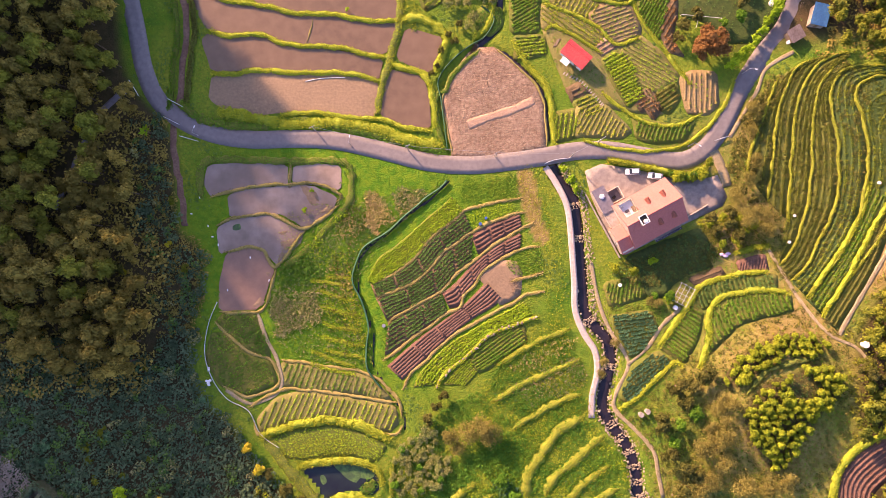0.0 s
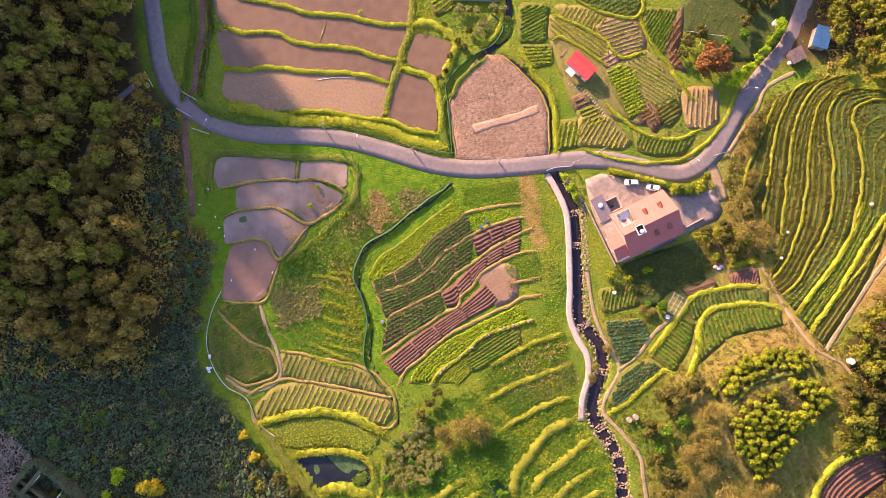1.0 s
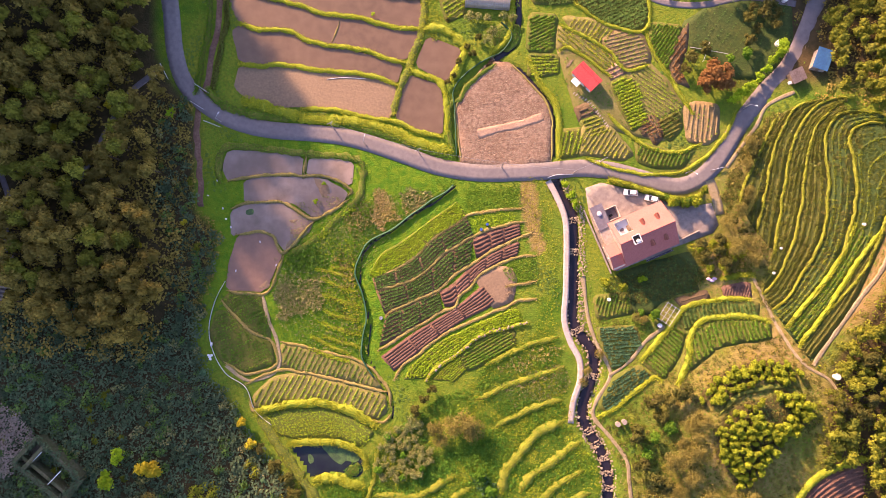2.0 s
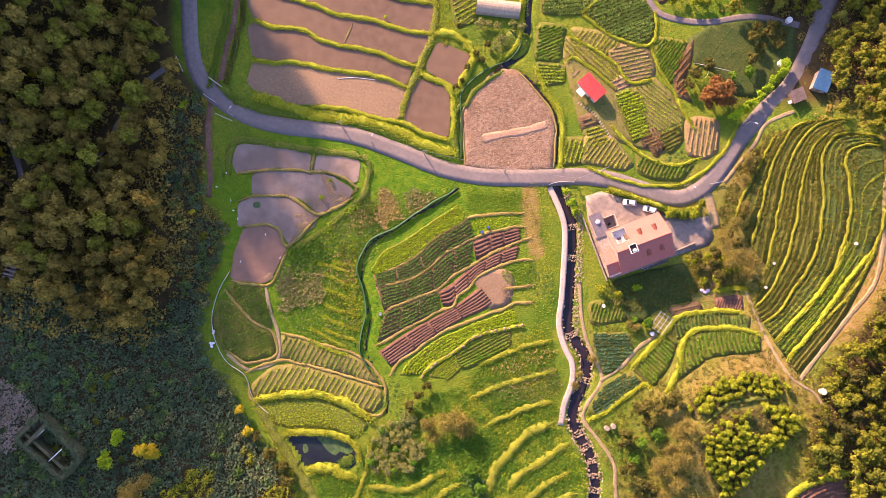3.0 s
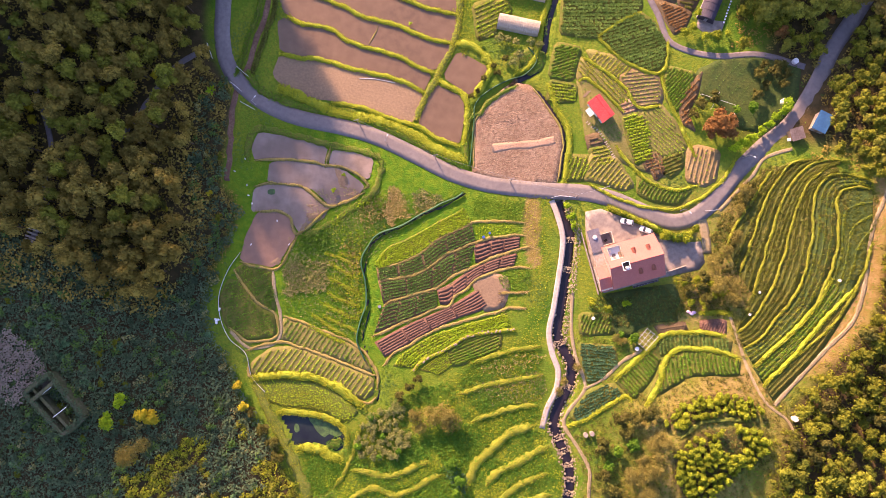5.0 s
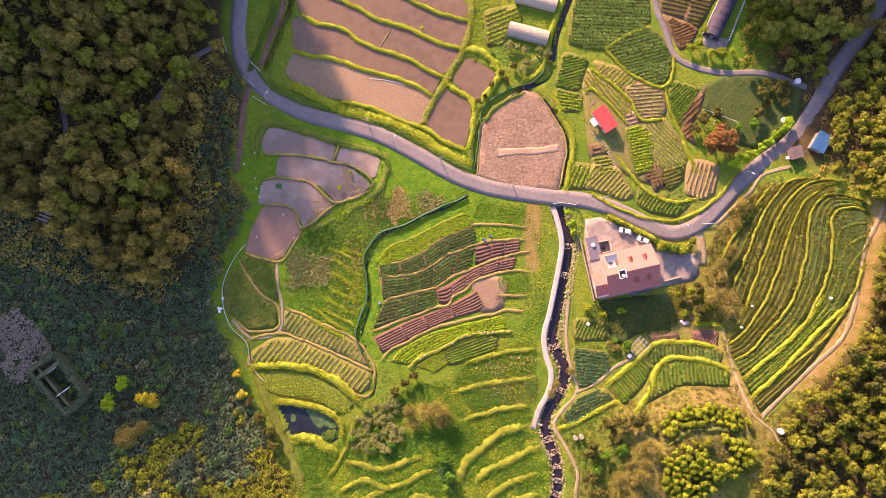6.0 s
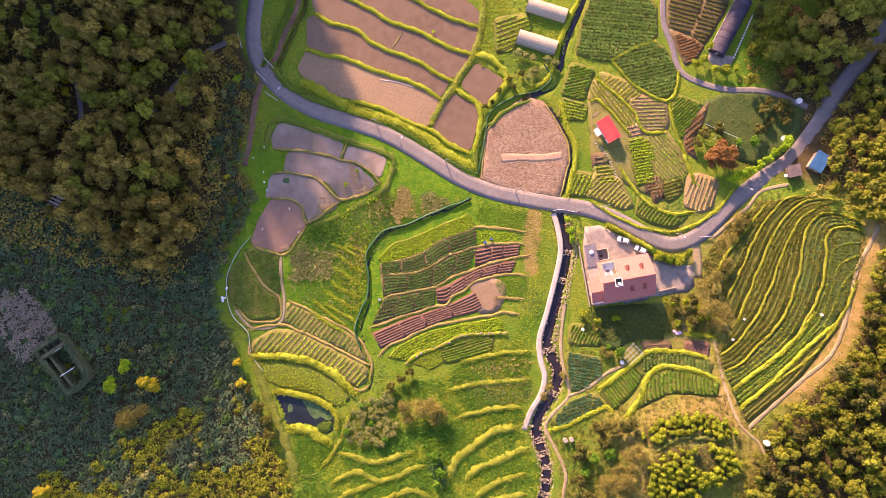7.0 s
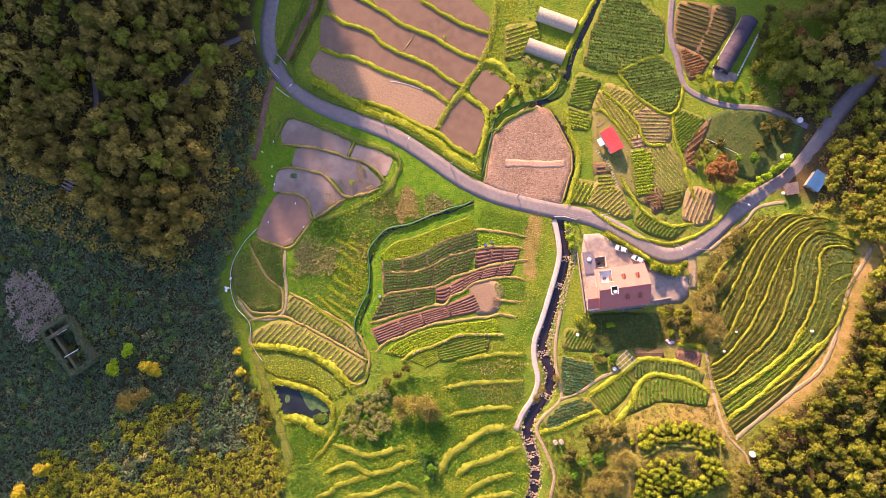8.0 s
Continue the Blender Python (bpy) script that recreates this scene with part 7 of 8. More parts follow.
def drum(x, y, label, mat_name, r=0.45, h=0.9, cat="barrel", z=None):
    bm = bmesh.new()
    b = float(broad(x, y)) if z is None else z
    rod(bm, (x, y, b), (x, y, b + h), r, 14)
    rod(bm, (x, y, b + h), (x, y, b + h + 0.06), r * 1.06, 14)
    rod(bm, (x, y, b + h * 0.5), (x, y, b + h * 0.5 + 0.05), r * 1.05, 14)
    return tagged(part("barrel", bm, mat_name), label, cat)


drum(62.6, -9.3, "white water barrel beside the trellis", "white", 0.6, 1.0)
drum(6.6, 14.9, "blue plastic barrel on the grass plot", "blue")
drum(8.3, 16.6, "blue plastic barrel on the grass plot", "blue", 0.4, 0.9)
drum(93.0, 93.5, "white tank beside the shaded lane", "white", 0.9, 1.3, "water tank")
drum(52.4, -39.8, "pale plastic water tank by the garden path", "roof_tin", 0.7, 1.4, "water tank")
drum(54.2, -38.9, "pale plastic water tank by the garden path", "roof_tin", 0.7, 1.4, "water tank")
drum(47.0, -2.9, "pale ring-shaped water butt in the garden", "white", 0.5, 0.5)
drum(113.9, -19.3, "white water tank beside the hillside path", "white", 0.9, 1.4, "water tank")
drum(92.1, 79.6, "white tank beside the shaded garden", "white", 1.0, 1.2, "water tank")
drum(118.2, 25.9, "small white barrel on the terrace", "white", 0.4, 0.7)
drum(95.1, 9.5, "small white barrel on the terrace", "white", 0.4, 0.7)
drum(96.7, 17.1, "small white barrel on the terrace", "white", 0.35, 0.7)
drum(-21.5, -14.8, "grey ring-shaped tub beside the ditch", "steel", 0.5, 0.45)
for k, (x, y) in enumerate(((76.4, 6.0), (77.4, 5.6), (78.1, 6.2))):
    bm = bmesh.new()
    bmesh.ops.create_icosphere(bm, subdivisions=2, radius=0.55, matrix=Matrix.Translation((x, y, float(broad(x, y)) + 0.3)) @ Matrix.Diagonal((1.4, 0.9, 0.5, 1)))
    tagged(part("cloth_bundle", bm, "pink"), "crumpled pale pink sheet lying in the garden", "cloth")

# ---- footbridges over the ditches
def footbridge(x, y, turn, long):
    t = thing("footbridge", "short plank footbridge over the ditch", "footbridge", pose(x, y, 0, 0, 0, turn), "footbridges")
    for k in range(4):
        bm = bmesh.new()
        box(bm, 0, -0.45 + 0.3 * k, 0.12, long, 0.26, 0.08, 0, 0.01)
        part("plank", bm, "wood", t)
    for s in (-1, 1):
        bm = bmesh.new()
        box(bm, s * (long / 2 - 0.3), 0, -0.2, 0.25, 1.3, 0.32)
        part("bearer", bm, "stone", t)


footbridge(4.5, 66.2, 60, 4.0)
footbridge(4.8, 66.7, 60, 3.6)

# ---- timber cross of dead stalks on the bare patch
g = rng(31)
for k in range(14):
    x, y = 16.8, -3.2
    a = g.uniform(0, 6.28)
    bm = bmesh.new()
    rod(bm, (x + g.normal(0, 0.9), y + g.normal(0, 0.7), 0.12), (x + 2.0 * math.cos(a), y + 2.0 * math.sin(a), 0.2 + 0.25 * g.random()), 0.05, 5)
    tagged(part("dry_stalk", bm, "wood"), "dry bamboo stalk lying on bare soil", "stalk", "dry stalks")


# ---- posts, lamps, rails and fences
def lamp_post(x, y, turn, h=6.0):
    t = thing("street_lamp", "slim pale street lamp at the road's edge", "street lamp", pose(x, y, float(broad(x, y)), 0, 0, turn), "street lamps")
    bm = bmesh.new()
    rod(bm, (0, 0, 0), (0, 0, h), 0.11, 8, 0.07)
    part("pole", bm, "steel", t)
    bm = bmesh.new()
    rod(bm, (0, 0, h - 0.1), (1.5, 0, h + 0.25), 0.06, 6)
    arm = part("arm", bm, "steel", t)
    bm = bmesh.new()
    box(bm, 1.75, 0, h + 0.2, 0.8, 0.3, 0.14, 0, 0.04)
    part("lamp_head", bm, "white", arm)
    bm = bmesh.new()
    rod(bm, (0, 0, 0), (0, 0, 0.4), 0.2, 8)
    part("base", bm, "concrete", t)


def utility_pole(x, y, h=7.5):
    t = thing("utility_pole", "grey concrete utility pole beside the road", "utility pole", pose(x, y, float(broad(x, y)), 0, 0, 30), "utility poles")
    bm = bmesh.new()
    rod(bm, (0, 0, 0), (0, 0, h), 0.18, 10, 0.11)
    part("pole", bm, "concrete", t)
    bm = bmesh.new()
    box(bm, 0, 0, h - 0.6, 1.9, 0.12, 0.12)
    arm = part("crossarm", bm, "steel", t)
    for u in (-0.8, 0, 0.8):
        bm = bmesh.new()
        rod(bm, (u, 0, h - 0.48), (u, 0, h - 0.2), 0.07, 6)
        part("insulator", bm, "white", arm)
    return x, y, float(broad(x, y)) + h - 0.2


lamp_post(-31.2, 37.9, 80)
lamp_post(67.3, 37.6, -30, 5.0)
lamp_post(83.2, 58.9, -10, 5.0)
lamp_post(-77.0, 41.3, 60, 5.0)
tops = [utility_pole(*p) for p in ((-41.6, 42.2), (-14.4, 36.6), (11.2, 34.6), (33.0, 34.4), (41.0, 38.6))]
for a, b in zip(tops[:-1], tops[1:]):
    pts = np.array([Vector(a).lerp(Vector(b), k / 8) - Vector((0, 0, 0.9 * 4 * (k / 8) * (1 - k / 8))) for k in range(9)])
    tagged(part("power_cable", mesh_np("power_cable", *swept(pts[:, :2], ((-0.03, 0), (-0.02, 0.05), (0.02, 0.05), (0.03, 0)), base=pts[:, 2])), "steel"), "thin power cable sagging between poles", "cable", "cables")


def guard_rail(pts, label="white steel guard rail at the road's bend"):
    t = thing("guard_rail", label, "guard rail", group="guard rails")
    l = spline(pts, 1.5)
    for x, y in l:
        bm = bmesh.new()
        z = float(broad(x, y))
        rod(bm, (x, y, z - 0.2), (x, y, z + 0.8), 0.06, 6)
        part("post", bm, "steel", t)
    V, F = swept(l, ((-0.06, 0.5), (-0.06, 0.85), (0.06, 0.85), (0.06, 0.5)))
    part("beam", mesh_np("beam", V, F), "white", t)


for pts in (((-97.7, 57.8), (-94.8, 53.2)), ((-87.2, 46.9), (-82.7, 44.6)), ((-86.2, 52.3), (-81.5, 49.8)), ((-82.3, 41.1), (-76.8, 39.5)), ((74.7, 39.1), (78.8, 40.4)), ((25.4, 32.4), (28.1, 33.6), (33.1, 34.2))):
    guard_rail(pts)


def fence(label, pts, gap, h, net, post_mat="steel", drape=0.03):
    t = thing("fence", label, "fence")
    l = spline(pts, 1.0)
    V, F = swept(l, ((-drape, 0.1), (-drape * 0.7, h * 0.75), (-0.02, h), (0.04, h), (0.06, 0.05), (-drape * 0.6, h * 0.6)), rough=0.05)
    part("net", mesh_np("net", V, F), net, t)
    for x, y in along(l, gap, rng(3)):
        bm = bmesh.new()
        z = float(broad(x, y))
        rod(bm, (x, y, z - 0.2), (x, y, z + h + 0.1), 0.04, 5)
        part("post", bm, post_mat, t)


fence("low green netting fence along the ditch", ((-3.0, 27.7), (-4.9, 25.5), (-9.4, 22.4), (-12.1, 19.9), (-15.4, 17.2), (-20.4, 12.5), (-27.0, 8.3), (-29.2, 4.4), (-30.6, -1.6), (-27.8, -7.7), (-25.8, -14.8), (-26.3, -20.3), (-26.3, -26.3), (-24.6, -29.5), (-21.9, -32.8)), 2.2, 0.9, "net_green", "wood", 0.5)
fence("thin pale wire fence along the forest edge", ((-70.5, -7.9), (-73.0, -14.3), (-74.0, -22.5), (-72.0, -29.7), (-67.4, -36.0), (-60.9, -39.6), (-57.2, -46.3), (-51.7, -50.2)), 2.5, 0.5, "white")
fence("green netting fence along the field ditch", ((7.2, 79.7), (10.9, 75.9), (8.1, 70.4), (3.5, 67.6), (-2.0, 63.0), (-5.6, 57.4), (-4.7, 50.9), (-2.9, 37.1)), 2.2, 0.6, "net_green", "wood", 0.3)
bm = bmesh.new()
rod(bm, (-72.8, -27.2, 0.05), (-72.5, -27.9, 0.9), 0.35, 8)
tagged(part("white_sack", bm, "white"), "white sack lying by the wire fence", "sack")
bm = bmesh.new()
for dx, dy in ((0, 0), (0.5, 0.6), (-0.4, 0.5), (0.2, -0.6)):
    x, y = -72.8, -31.5
    bmesh.ops.create_icosphere(bm, subdivisions=1, radius=0.55, matrix=Matrix.Translation((x + dx, y + dy, 0.3)) @ Matrix.Diagonal((1, 0.8, 0.6, 1)))
tagged(part("plastic_sheet", bm, "white"), "crumpled white plastic sheet on the grass", "sheet")
bm = bmesh.new()
for k in range(6):
    x, y = -98.5, 54.4
    box(bm, x + 0.7 * math.cos(k * 2.1), y + 0.7 * math.sin(k * 2.1), 0.1, 0.5, 0.3, 0.5, k, 0.04)
tagged(part("rubble", bm, "white"), "white rubble heaped beside the road bend", "rubble", kind="stuff")


for x, y in ((-76.3, 22.8), (-73.6, 14.4), (-72.3, 11.2), (-70.5, 8.8), (-78.7, 18.0), (-61.0, 5.1), (-67.6, -4.5), (-55.3, -1.6)):
    bm = bmesh.new()
    bmesh.ops.create_icosphere(bm, subdivisions=1, radius=0.32, matrix=Matrix.Translation((x, y, 0.12)) @ Matrix.Rotation(x, 4, "Z") @ Matrix.Diagonal((1.5, 0.7, 0.5, 1)))
    tagged(part("litter", bm, "white"), "scrap of white plastic lying on the grass", "litter", "scraps of litter")


# ---- the overgrown ruin and the stairs in the forest
def wall_between(parent, a, b, h, mat_name, thick=1.1):
    a, b = Vector(a), Vector(b)
    d = b - a
    z = min(float(broad(a.x, a.y)), float(broad(b.x, b.y)))
    bm = bmesh.new()
    box(bm, *((a + b) / 2), z - 0.5, d.length, thick, h + 0.5 + abs(float(broad(a.x, a.y)) - float(broad(b.x, b.y))), math.atan2(d.y, d.x), 0.08)
    part("wall", bm, mat_name, parent)


ruin = thing("ruin", "roofless overgrown concrete ruin with mossy walls", "ruin")
q = ((-120.9, -64.4), (-114.8, -56.8), (-101.2, -67.0), (-105.9, -73.8), (-117.8, -66.0), (-112.4, -58.7))
for a, b in ((q[0], q[1]), (q[1], q[2]), (q[2], q[3]), (q[3], q[0]), (q[4], q[5])):
    wall_between(ruin, a, b, 4.4, "ruin")
wall_between(ruin, (Vector(q[0]) * 0.72 + Vector(q[1]) * 0.28), (Vector(q[3]) * 0.72 + Vector(q[2]) * 0.28), 3.9, "ruin", 0.9)
g = rng(77)
xy = np.concatenate([along(np.array([np.array(a) + (np.array(b) - a) * f for f in np.linspace(0, 1, 12)]), 0.6, g, 0.35) for a, b in ((q[0], q[1]), (q[1], q[2]), (q[2], q[3]), (q[3], q[0]))])
stuff("ivy", stamped("ivy", FINE, xy, 1.1, g, base=broad(xy[:, 0], xy[:, 1]) + 4.0), "scrub", "ivy along the wall tops", "", ruin)
for k in range(2):
    bm = bmesh.new()
    a, b = ((-116.3, -64.6), (-112.9, -60.5), (-110.2, -69.4), (-106.8, -65.3))[2 * k:2 * k + 2]
    rod(bm, (*a, float(broad(*a)) + 4.2), (*b, float(broad(*b)) + 4.2), 0.12, 6)
    part("beam", bm, "white", ruin, "bare pale beam across the ruin")


def steps(label, pts, n, wide):
    t = thing("stairs", label, "stairs")
    l = spline(pts, 0.5)
    for i in np.linspace(0, len(l) - 1, n).astype(int):
        x, y = l[i]
        d = side_of(l)[i]
        bm = bmesh.new()
        box(bm, x, y, float(broad(x, y)) - 0.1, wide, 0.55, 0.75, math.atan2(d[1], d[0]), 0.03)
        part("step", bm, "concrete", t)


steps("pale concrete steps in the dark forest", ((-133.5, -2.8), (-131.9, -7.3)), 6, 3.4)
steps("pale concrete steps in the dark forest", ((-132.5, -12.7), (-133.2, -19.4)), 8, 4.4)
STAIR_LANE = ((-153.5, 42.0), (-145.5, 32.2), (-135.0, 13.2), (-134.1, 2.1), (-131.9, -7.3), (-132.4, -14.4), (-133.6, -19.9))
TAKEN.append((spline(STAIR_LANE, 1.5), 1.5))
tagged(part("path", mesh_np("path", *ribbon(spline(STAIR_LANE, 1.5), 1.7, 0.08)), "asphalt_old"), "dim narrow lane climbing through the forest", "path", kind="structure")


# ---- stones of the stream: banks and weirs
def stone_mesh(k):
    bm = bmesh.new()
    bmesh.ops.create_icosphere(bm, subdivisions=1, radius=0.5)
    g = rng(900 + k)
    for v in bm.verts:
        v.co *= g.uniform(0.75, 1.2)
        v.co.z *= 0.7
    me = bpy.data.meshes.new("stone")
    bm.to_mesh(me)
    bm.free()
    me.materials.append(M["stone"])
    return me


STONES = [stone_mesh(k) for k in range(6)]


def lay_stones(parent, xy, size, g, z):
    for x, y in xy:
        ob = new("stone", STONES[int(g.integers(0, 6))])
        ob.parent = parent
        s = size * g.uniform(0.6, 1.4)
        ob.matrix_world = pose(x, y, z, 0, 0, float(g.uniform(0, 360))) @ Matrix.Diagonal((s * g.uniform(0.8, 1.4), s, s, 1))


g = rng(41)
sl = spline(STREAM, 1.0)
for s, label in ((1, "rough boulder edge on one bank of the stream"), (-1, "rough boulder edge on the other bank of the stream")):
    bank = thing("stone_bank", label, "stone bank", kind="structure")
    lay_stones(bank, along(sl + side_of(sl) * s * 2.1, 0.5, g, 0.35), 0.62, g, -0.2)
    lay_stones(bank, along(sl + side_of(sl) * s * 1.7, 1.1, g, 0.3), 0.5, g, -0.8)
rubble_bank = thing("stone_bank", "broad band of pale rubble above the stream", "stone bank", kind="structure")
for off, gap in ((2.6, 0.55), (3.0, 0.6), (3.5, 0.8)):
    upper = (sl - side_of(sl) * off * (1 if side_of(sl)[10][0] < 0 else -1))[2:46]
    lay_stones(rubble_bank, along(upper, gap, g, 0.25), 0.48, g, 0.0)
for i, f in enumerate((0.12, 0.2, 0.4, 0.52, 0.66, 0.695, 0.73, 0.765, 0.8, 0.835, 0.87)):
    k = int(f * (len(sl) - 1))
    w = thing("weir", "row of boulders laid across the stream", "weir", group="stone weirs")
    d = side_of(sl)[k]
    a = np.array([d[1], -d[0]])
    n = 3
    xy = [sl[k] + d * u + a * v for v in np.arange(n) * 0.7 for u in np.arange(-1.7, 1.8, 0.55)]
    lay_stones(w, np.array(xy) + g.normal(0, 0.12, (len(xy), 2)), 0.6, g, -0.72)
edge = thing("stone_edge", "line of pale stones holding up the terrace", "stone edge", kind="structure")
lay_stones(edge, along(spline(STONE_LINE, 1.0), 1.1, g, 0.25), 0.8, g, 0.55)


# ---- what is already covered, so that wild plants keep off it
CELL, X0, Y0 = 0.5, -210.0, -140.0
covered = np.zeros((620, 800), bool)
for line, half in TAKEN:
    pad = half + 0.6
    lo, hi = line.min(0) - pad, line.max(0) + pad
    i0, i1 = np.clip(((np.array([lo[0], hi[0]]) - X0) / CELL).astype(int) + (0, 1), 0, 800)
    j0, j1 = np.clip(((np.array([lo[1], hi[1]]) - Y0) / CELL).astype(int) + (0, 1), 0, 620)
    if i1 <= i0 or j1 <= j0:
        continue
    xx, yy = np.meshgrid(X0 + (np.arange(i0, i1) + 0.5) * CELL, Y0 + (np.arange(j0, j1) + 0.5) * CELL)
    covered[j0:j1, i0:i1] |= near_line(xx, yy, line) < half + 0.2 if half else inside(line, xx, yy)


def free(xy, ok=True):
    i, j = ((xy[:, 0] - X0) / CELL).astype(int).clip(0, 799), ((xy[:, 1] - Y0) / CELL).astype(int).clip(0, 619)
    return xy[~covered[j, i]] if ok else ~covered[j, i]


def field_of(gap, g, x0=-200, x1=172, y0=-134, y1=152):
    gx, gy = np.meshgrid(np.arange(x0, x1, gap), np.arange(y0, y1, gap))
    p = np.stack([gx.ravel(), gy.ravel()], 1)
    return p + g.uniform(-0.5, 0.5, p.shape) * gap


def west_depth(xy):
    return np.interp(xy[:, 1], _ey, _ex) - xy[:, 0]


_eps = _ep[np.argsort(_ep[:, 1])]


def east_depth(xy):
    """How far into the eastern and north-eastern woods."""
    lane = xy[:, 0] - np.interp(xy[:, 1], _eps[:, 1], _eps[:, 0]) - 2.5
    d = np.where(xy[:, 1] < 66, lane, -1)
    ne = np.minimum(xy[:, 0] - (72 + 0.0 * xy[:, 1]), xy[:, 1] - 88 + 0.0 * xy[:, 0])
    return np.maximum(d, np.where(xy[:, 1] > 60, np.maximum(ne, np.minimum(xy[:, 0] - 104, xy[:, 1] - 60)), -1))


# ---- trees: trunk with limbs, crown of many leaf clumps
def trunk_mesh(k, h, r):
    g = rng(500 + k)
    bm = bmesh.new()
    rod(bm, (0, 0, -0.5), (0, 0, h), r, 7, r * 0.55)
    for i in range(4):
        a = i * 1.6 + g.uniform(0, 0.6)
        rod(bm, (0, 0, h * g.uniform(0.55, 0.9)), (math.cos(a) * h * 0.4, math.sin(a) * h * 0.4, h * g.uniform(1.05, 1.3)), r * 0.4, 5, r * 0.15)
    me = bpy.data.meshes.new("trunk")
    bm.to_mesh(me)
    bm.free()
    me.materials.append(M["bark"])
    return me


def tree_kind(label, leaf_mat, k, lumps=11, per=30, leaf=0.3, flat=0.75, spread=0.62, height=1.15, category="tree", kind_name="", solid=True):
    """A tree of unit crown radius; returns a function that plants it."""
    crowns = []
    for i in range(3):
        me = mesh_np("crown", *crown(k * 10 + i, lumps, per, leaf, spread, flat, 1.0, solid), True)
        me.materials.append(M[leaf_mat])
        crowns.append(me)
    trunk = trunk_mesh(k, height, 0.09)

    def plant(x, y, r, turn=0.0, group="trees", tall=1.0):
        t = thing(kind_name if kind_name else "tree" if r > 2.3 else "shrub", label, category, pose(x, y, float(broad(x, y)), 0, 0, turn) @ Matrix.Diagonal((r, r, r * tall, 1)), group)
        part("trunk", trunk, "bark", t)
        c = part("crown", crowns[int(turn * 7) % 3], leaf_mat, t)
        c.location = (0, 0, height * 0.95)
        return t
    return plant


forest_tree = tree_kind("dark green broadleaf tree in the hillside forest", "forest", 1, 10, 64, 0.165)
forest_sunny = tree_kind("forest tree, its crown coloured yellowish as if sunlit", "forest_sunlit", 2, 10, 64, 0.165)
yellow_tree = tree_kind("small tree with bright yellow leaves", "yellow", 3, 9, 50, 0.2)
green_tree = tree_kind("bushy bright green tree among fields", "green", 4, 11, 44, 0.22)
olive_tree = tree_kind("olive green tree with a bushy crown", "olive", 5, 10, 56, 0.17)
rust_tree = tree_kind("tree with rusty orange-brown leaves", "rust", 6, 14, 70, 0.15)
bare_tree = tree_kind("half-bare tree with thin tan twigs", "twig", 7, 20, 80, 0.105, 0.85, solid=False)
orchard_tree = tree_kind("round yellow-green fruit tree in the orchard", "orchard", 8, 8, 52, 0.24, 0.9, 0.45, 0.7, "fruit tree", "fruit_tree")
reed_tree = tree_kind("shrub covered in pale yellowish seed heads", "seed_head", 9, 14, 50, 0.15, 0.7, solid=False)
green_forest = tree_kind("tall green tree of the eastern wood", "forest_green", 11, 10, 64, 0.165)
lime_tree = tree_kind("bright lime-green bushy shrub", "lime", 10, 8, 44, 0.22)

hedge_shrub = tree_kind("loose yellowish olive shrub among the gardens", "orchard", 12, 12, 60, 0.15)

# ---- western forest
g = rng(11)
p = free(field_of(4.6, g, -198, -55, -60, 150))
d = west_depth(p)
upper = (d > 2.5) & (p[:, 1] > -28 - 0.25 * (p[:, 0] + 100)) & (d < 110) & ~((d < 13 + 6 * wobble(p[:, 0], p[:, 1], 0.13)) & (p[:, 1] < 48))
trees = p[upper]
g.shuffle(trees)
near = trees[np.argsort(np.hypot(trees[:, 0] + 95, trees[:, 1] - 20))]
# some crowns get yellower leaves in place of sun on their tops
for x, y in near[:220]:
    r = g.uniform(2.5, 4.1)
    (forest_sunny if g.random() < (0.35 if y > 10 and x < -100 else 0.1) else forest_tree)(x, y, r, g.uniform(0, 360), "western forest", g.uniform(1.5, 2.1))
CROWNS_FINE = [crown(320 + k, 9, 36, 0.19) for k in range(4)]
CROWNS = [crown(300 + k, 8, 32, 0.2) for k in range(4)]
rest = near[220:]
# thinner on the far slopes
far_up = (rest[:, 0] < -196 + (36 - rest[:, 1]).clip(0) * 0.42) | ((rest[:, 1] > 50 + 0.36 * (rest[:, 0] + 189)) & ((rest[:, 0] < -150) | (rest[:, 1] > 96)))
rest = rest[~far_up | (g.random(len(rest)) < 0.4)]
# lit: crowns whose sunlight is painted by leaf colour, more of them north-west
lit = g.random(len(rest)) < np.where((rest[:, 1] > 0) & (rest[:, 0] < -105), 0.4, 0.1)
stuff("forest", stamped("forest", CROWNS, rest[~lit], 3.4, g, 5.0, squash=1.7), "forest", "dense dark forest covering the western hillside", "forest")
stuff("forest", stamped("forest", CROWNS, rest[lit], 2.8, g, 6.0, squash=1.8), "forest_sunlit", "crowns coloured yellowish as if sunlit among the dark forest", "forest")
# understorey
p = free(field_of(2.8, g, -198, -60, -40, 100))
d = west_depth(p)
stuff("undergrowth", stamped("undergrowth", FINE, p[(d > 12) & (p[:, 1] > -34)], 1.9, g, 0.8), "forest", "dark undergrowth between the forest trees", "undergrowth")
# ---- grey-green scrub on the lower western slope
p = free(field_of(1.7, g, -190, -30, -134, 52))
d = west_depth(p)
low = (d > 0.3) & ((p[:, 1] < -20 - 0.25 * (p[:, 0] + 100)) | ((d < 13 + 6 * wobble(p[:, 0], p[:, 1], 0.13)) & (p[:, 1] < 48)))
p = p[low]
# sunny: where sunlight on the scrub is painted with lighter, golden leaves
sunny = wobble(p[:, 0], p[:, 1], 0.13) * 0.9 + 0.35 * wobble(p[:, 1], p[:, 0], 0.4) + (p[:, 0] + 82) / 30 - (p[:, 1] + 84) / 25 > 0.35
verge = (p[:, 1] > -18) & (g.random(len(p)) < 0.75)
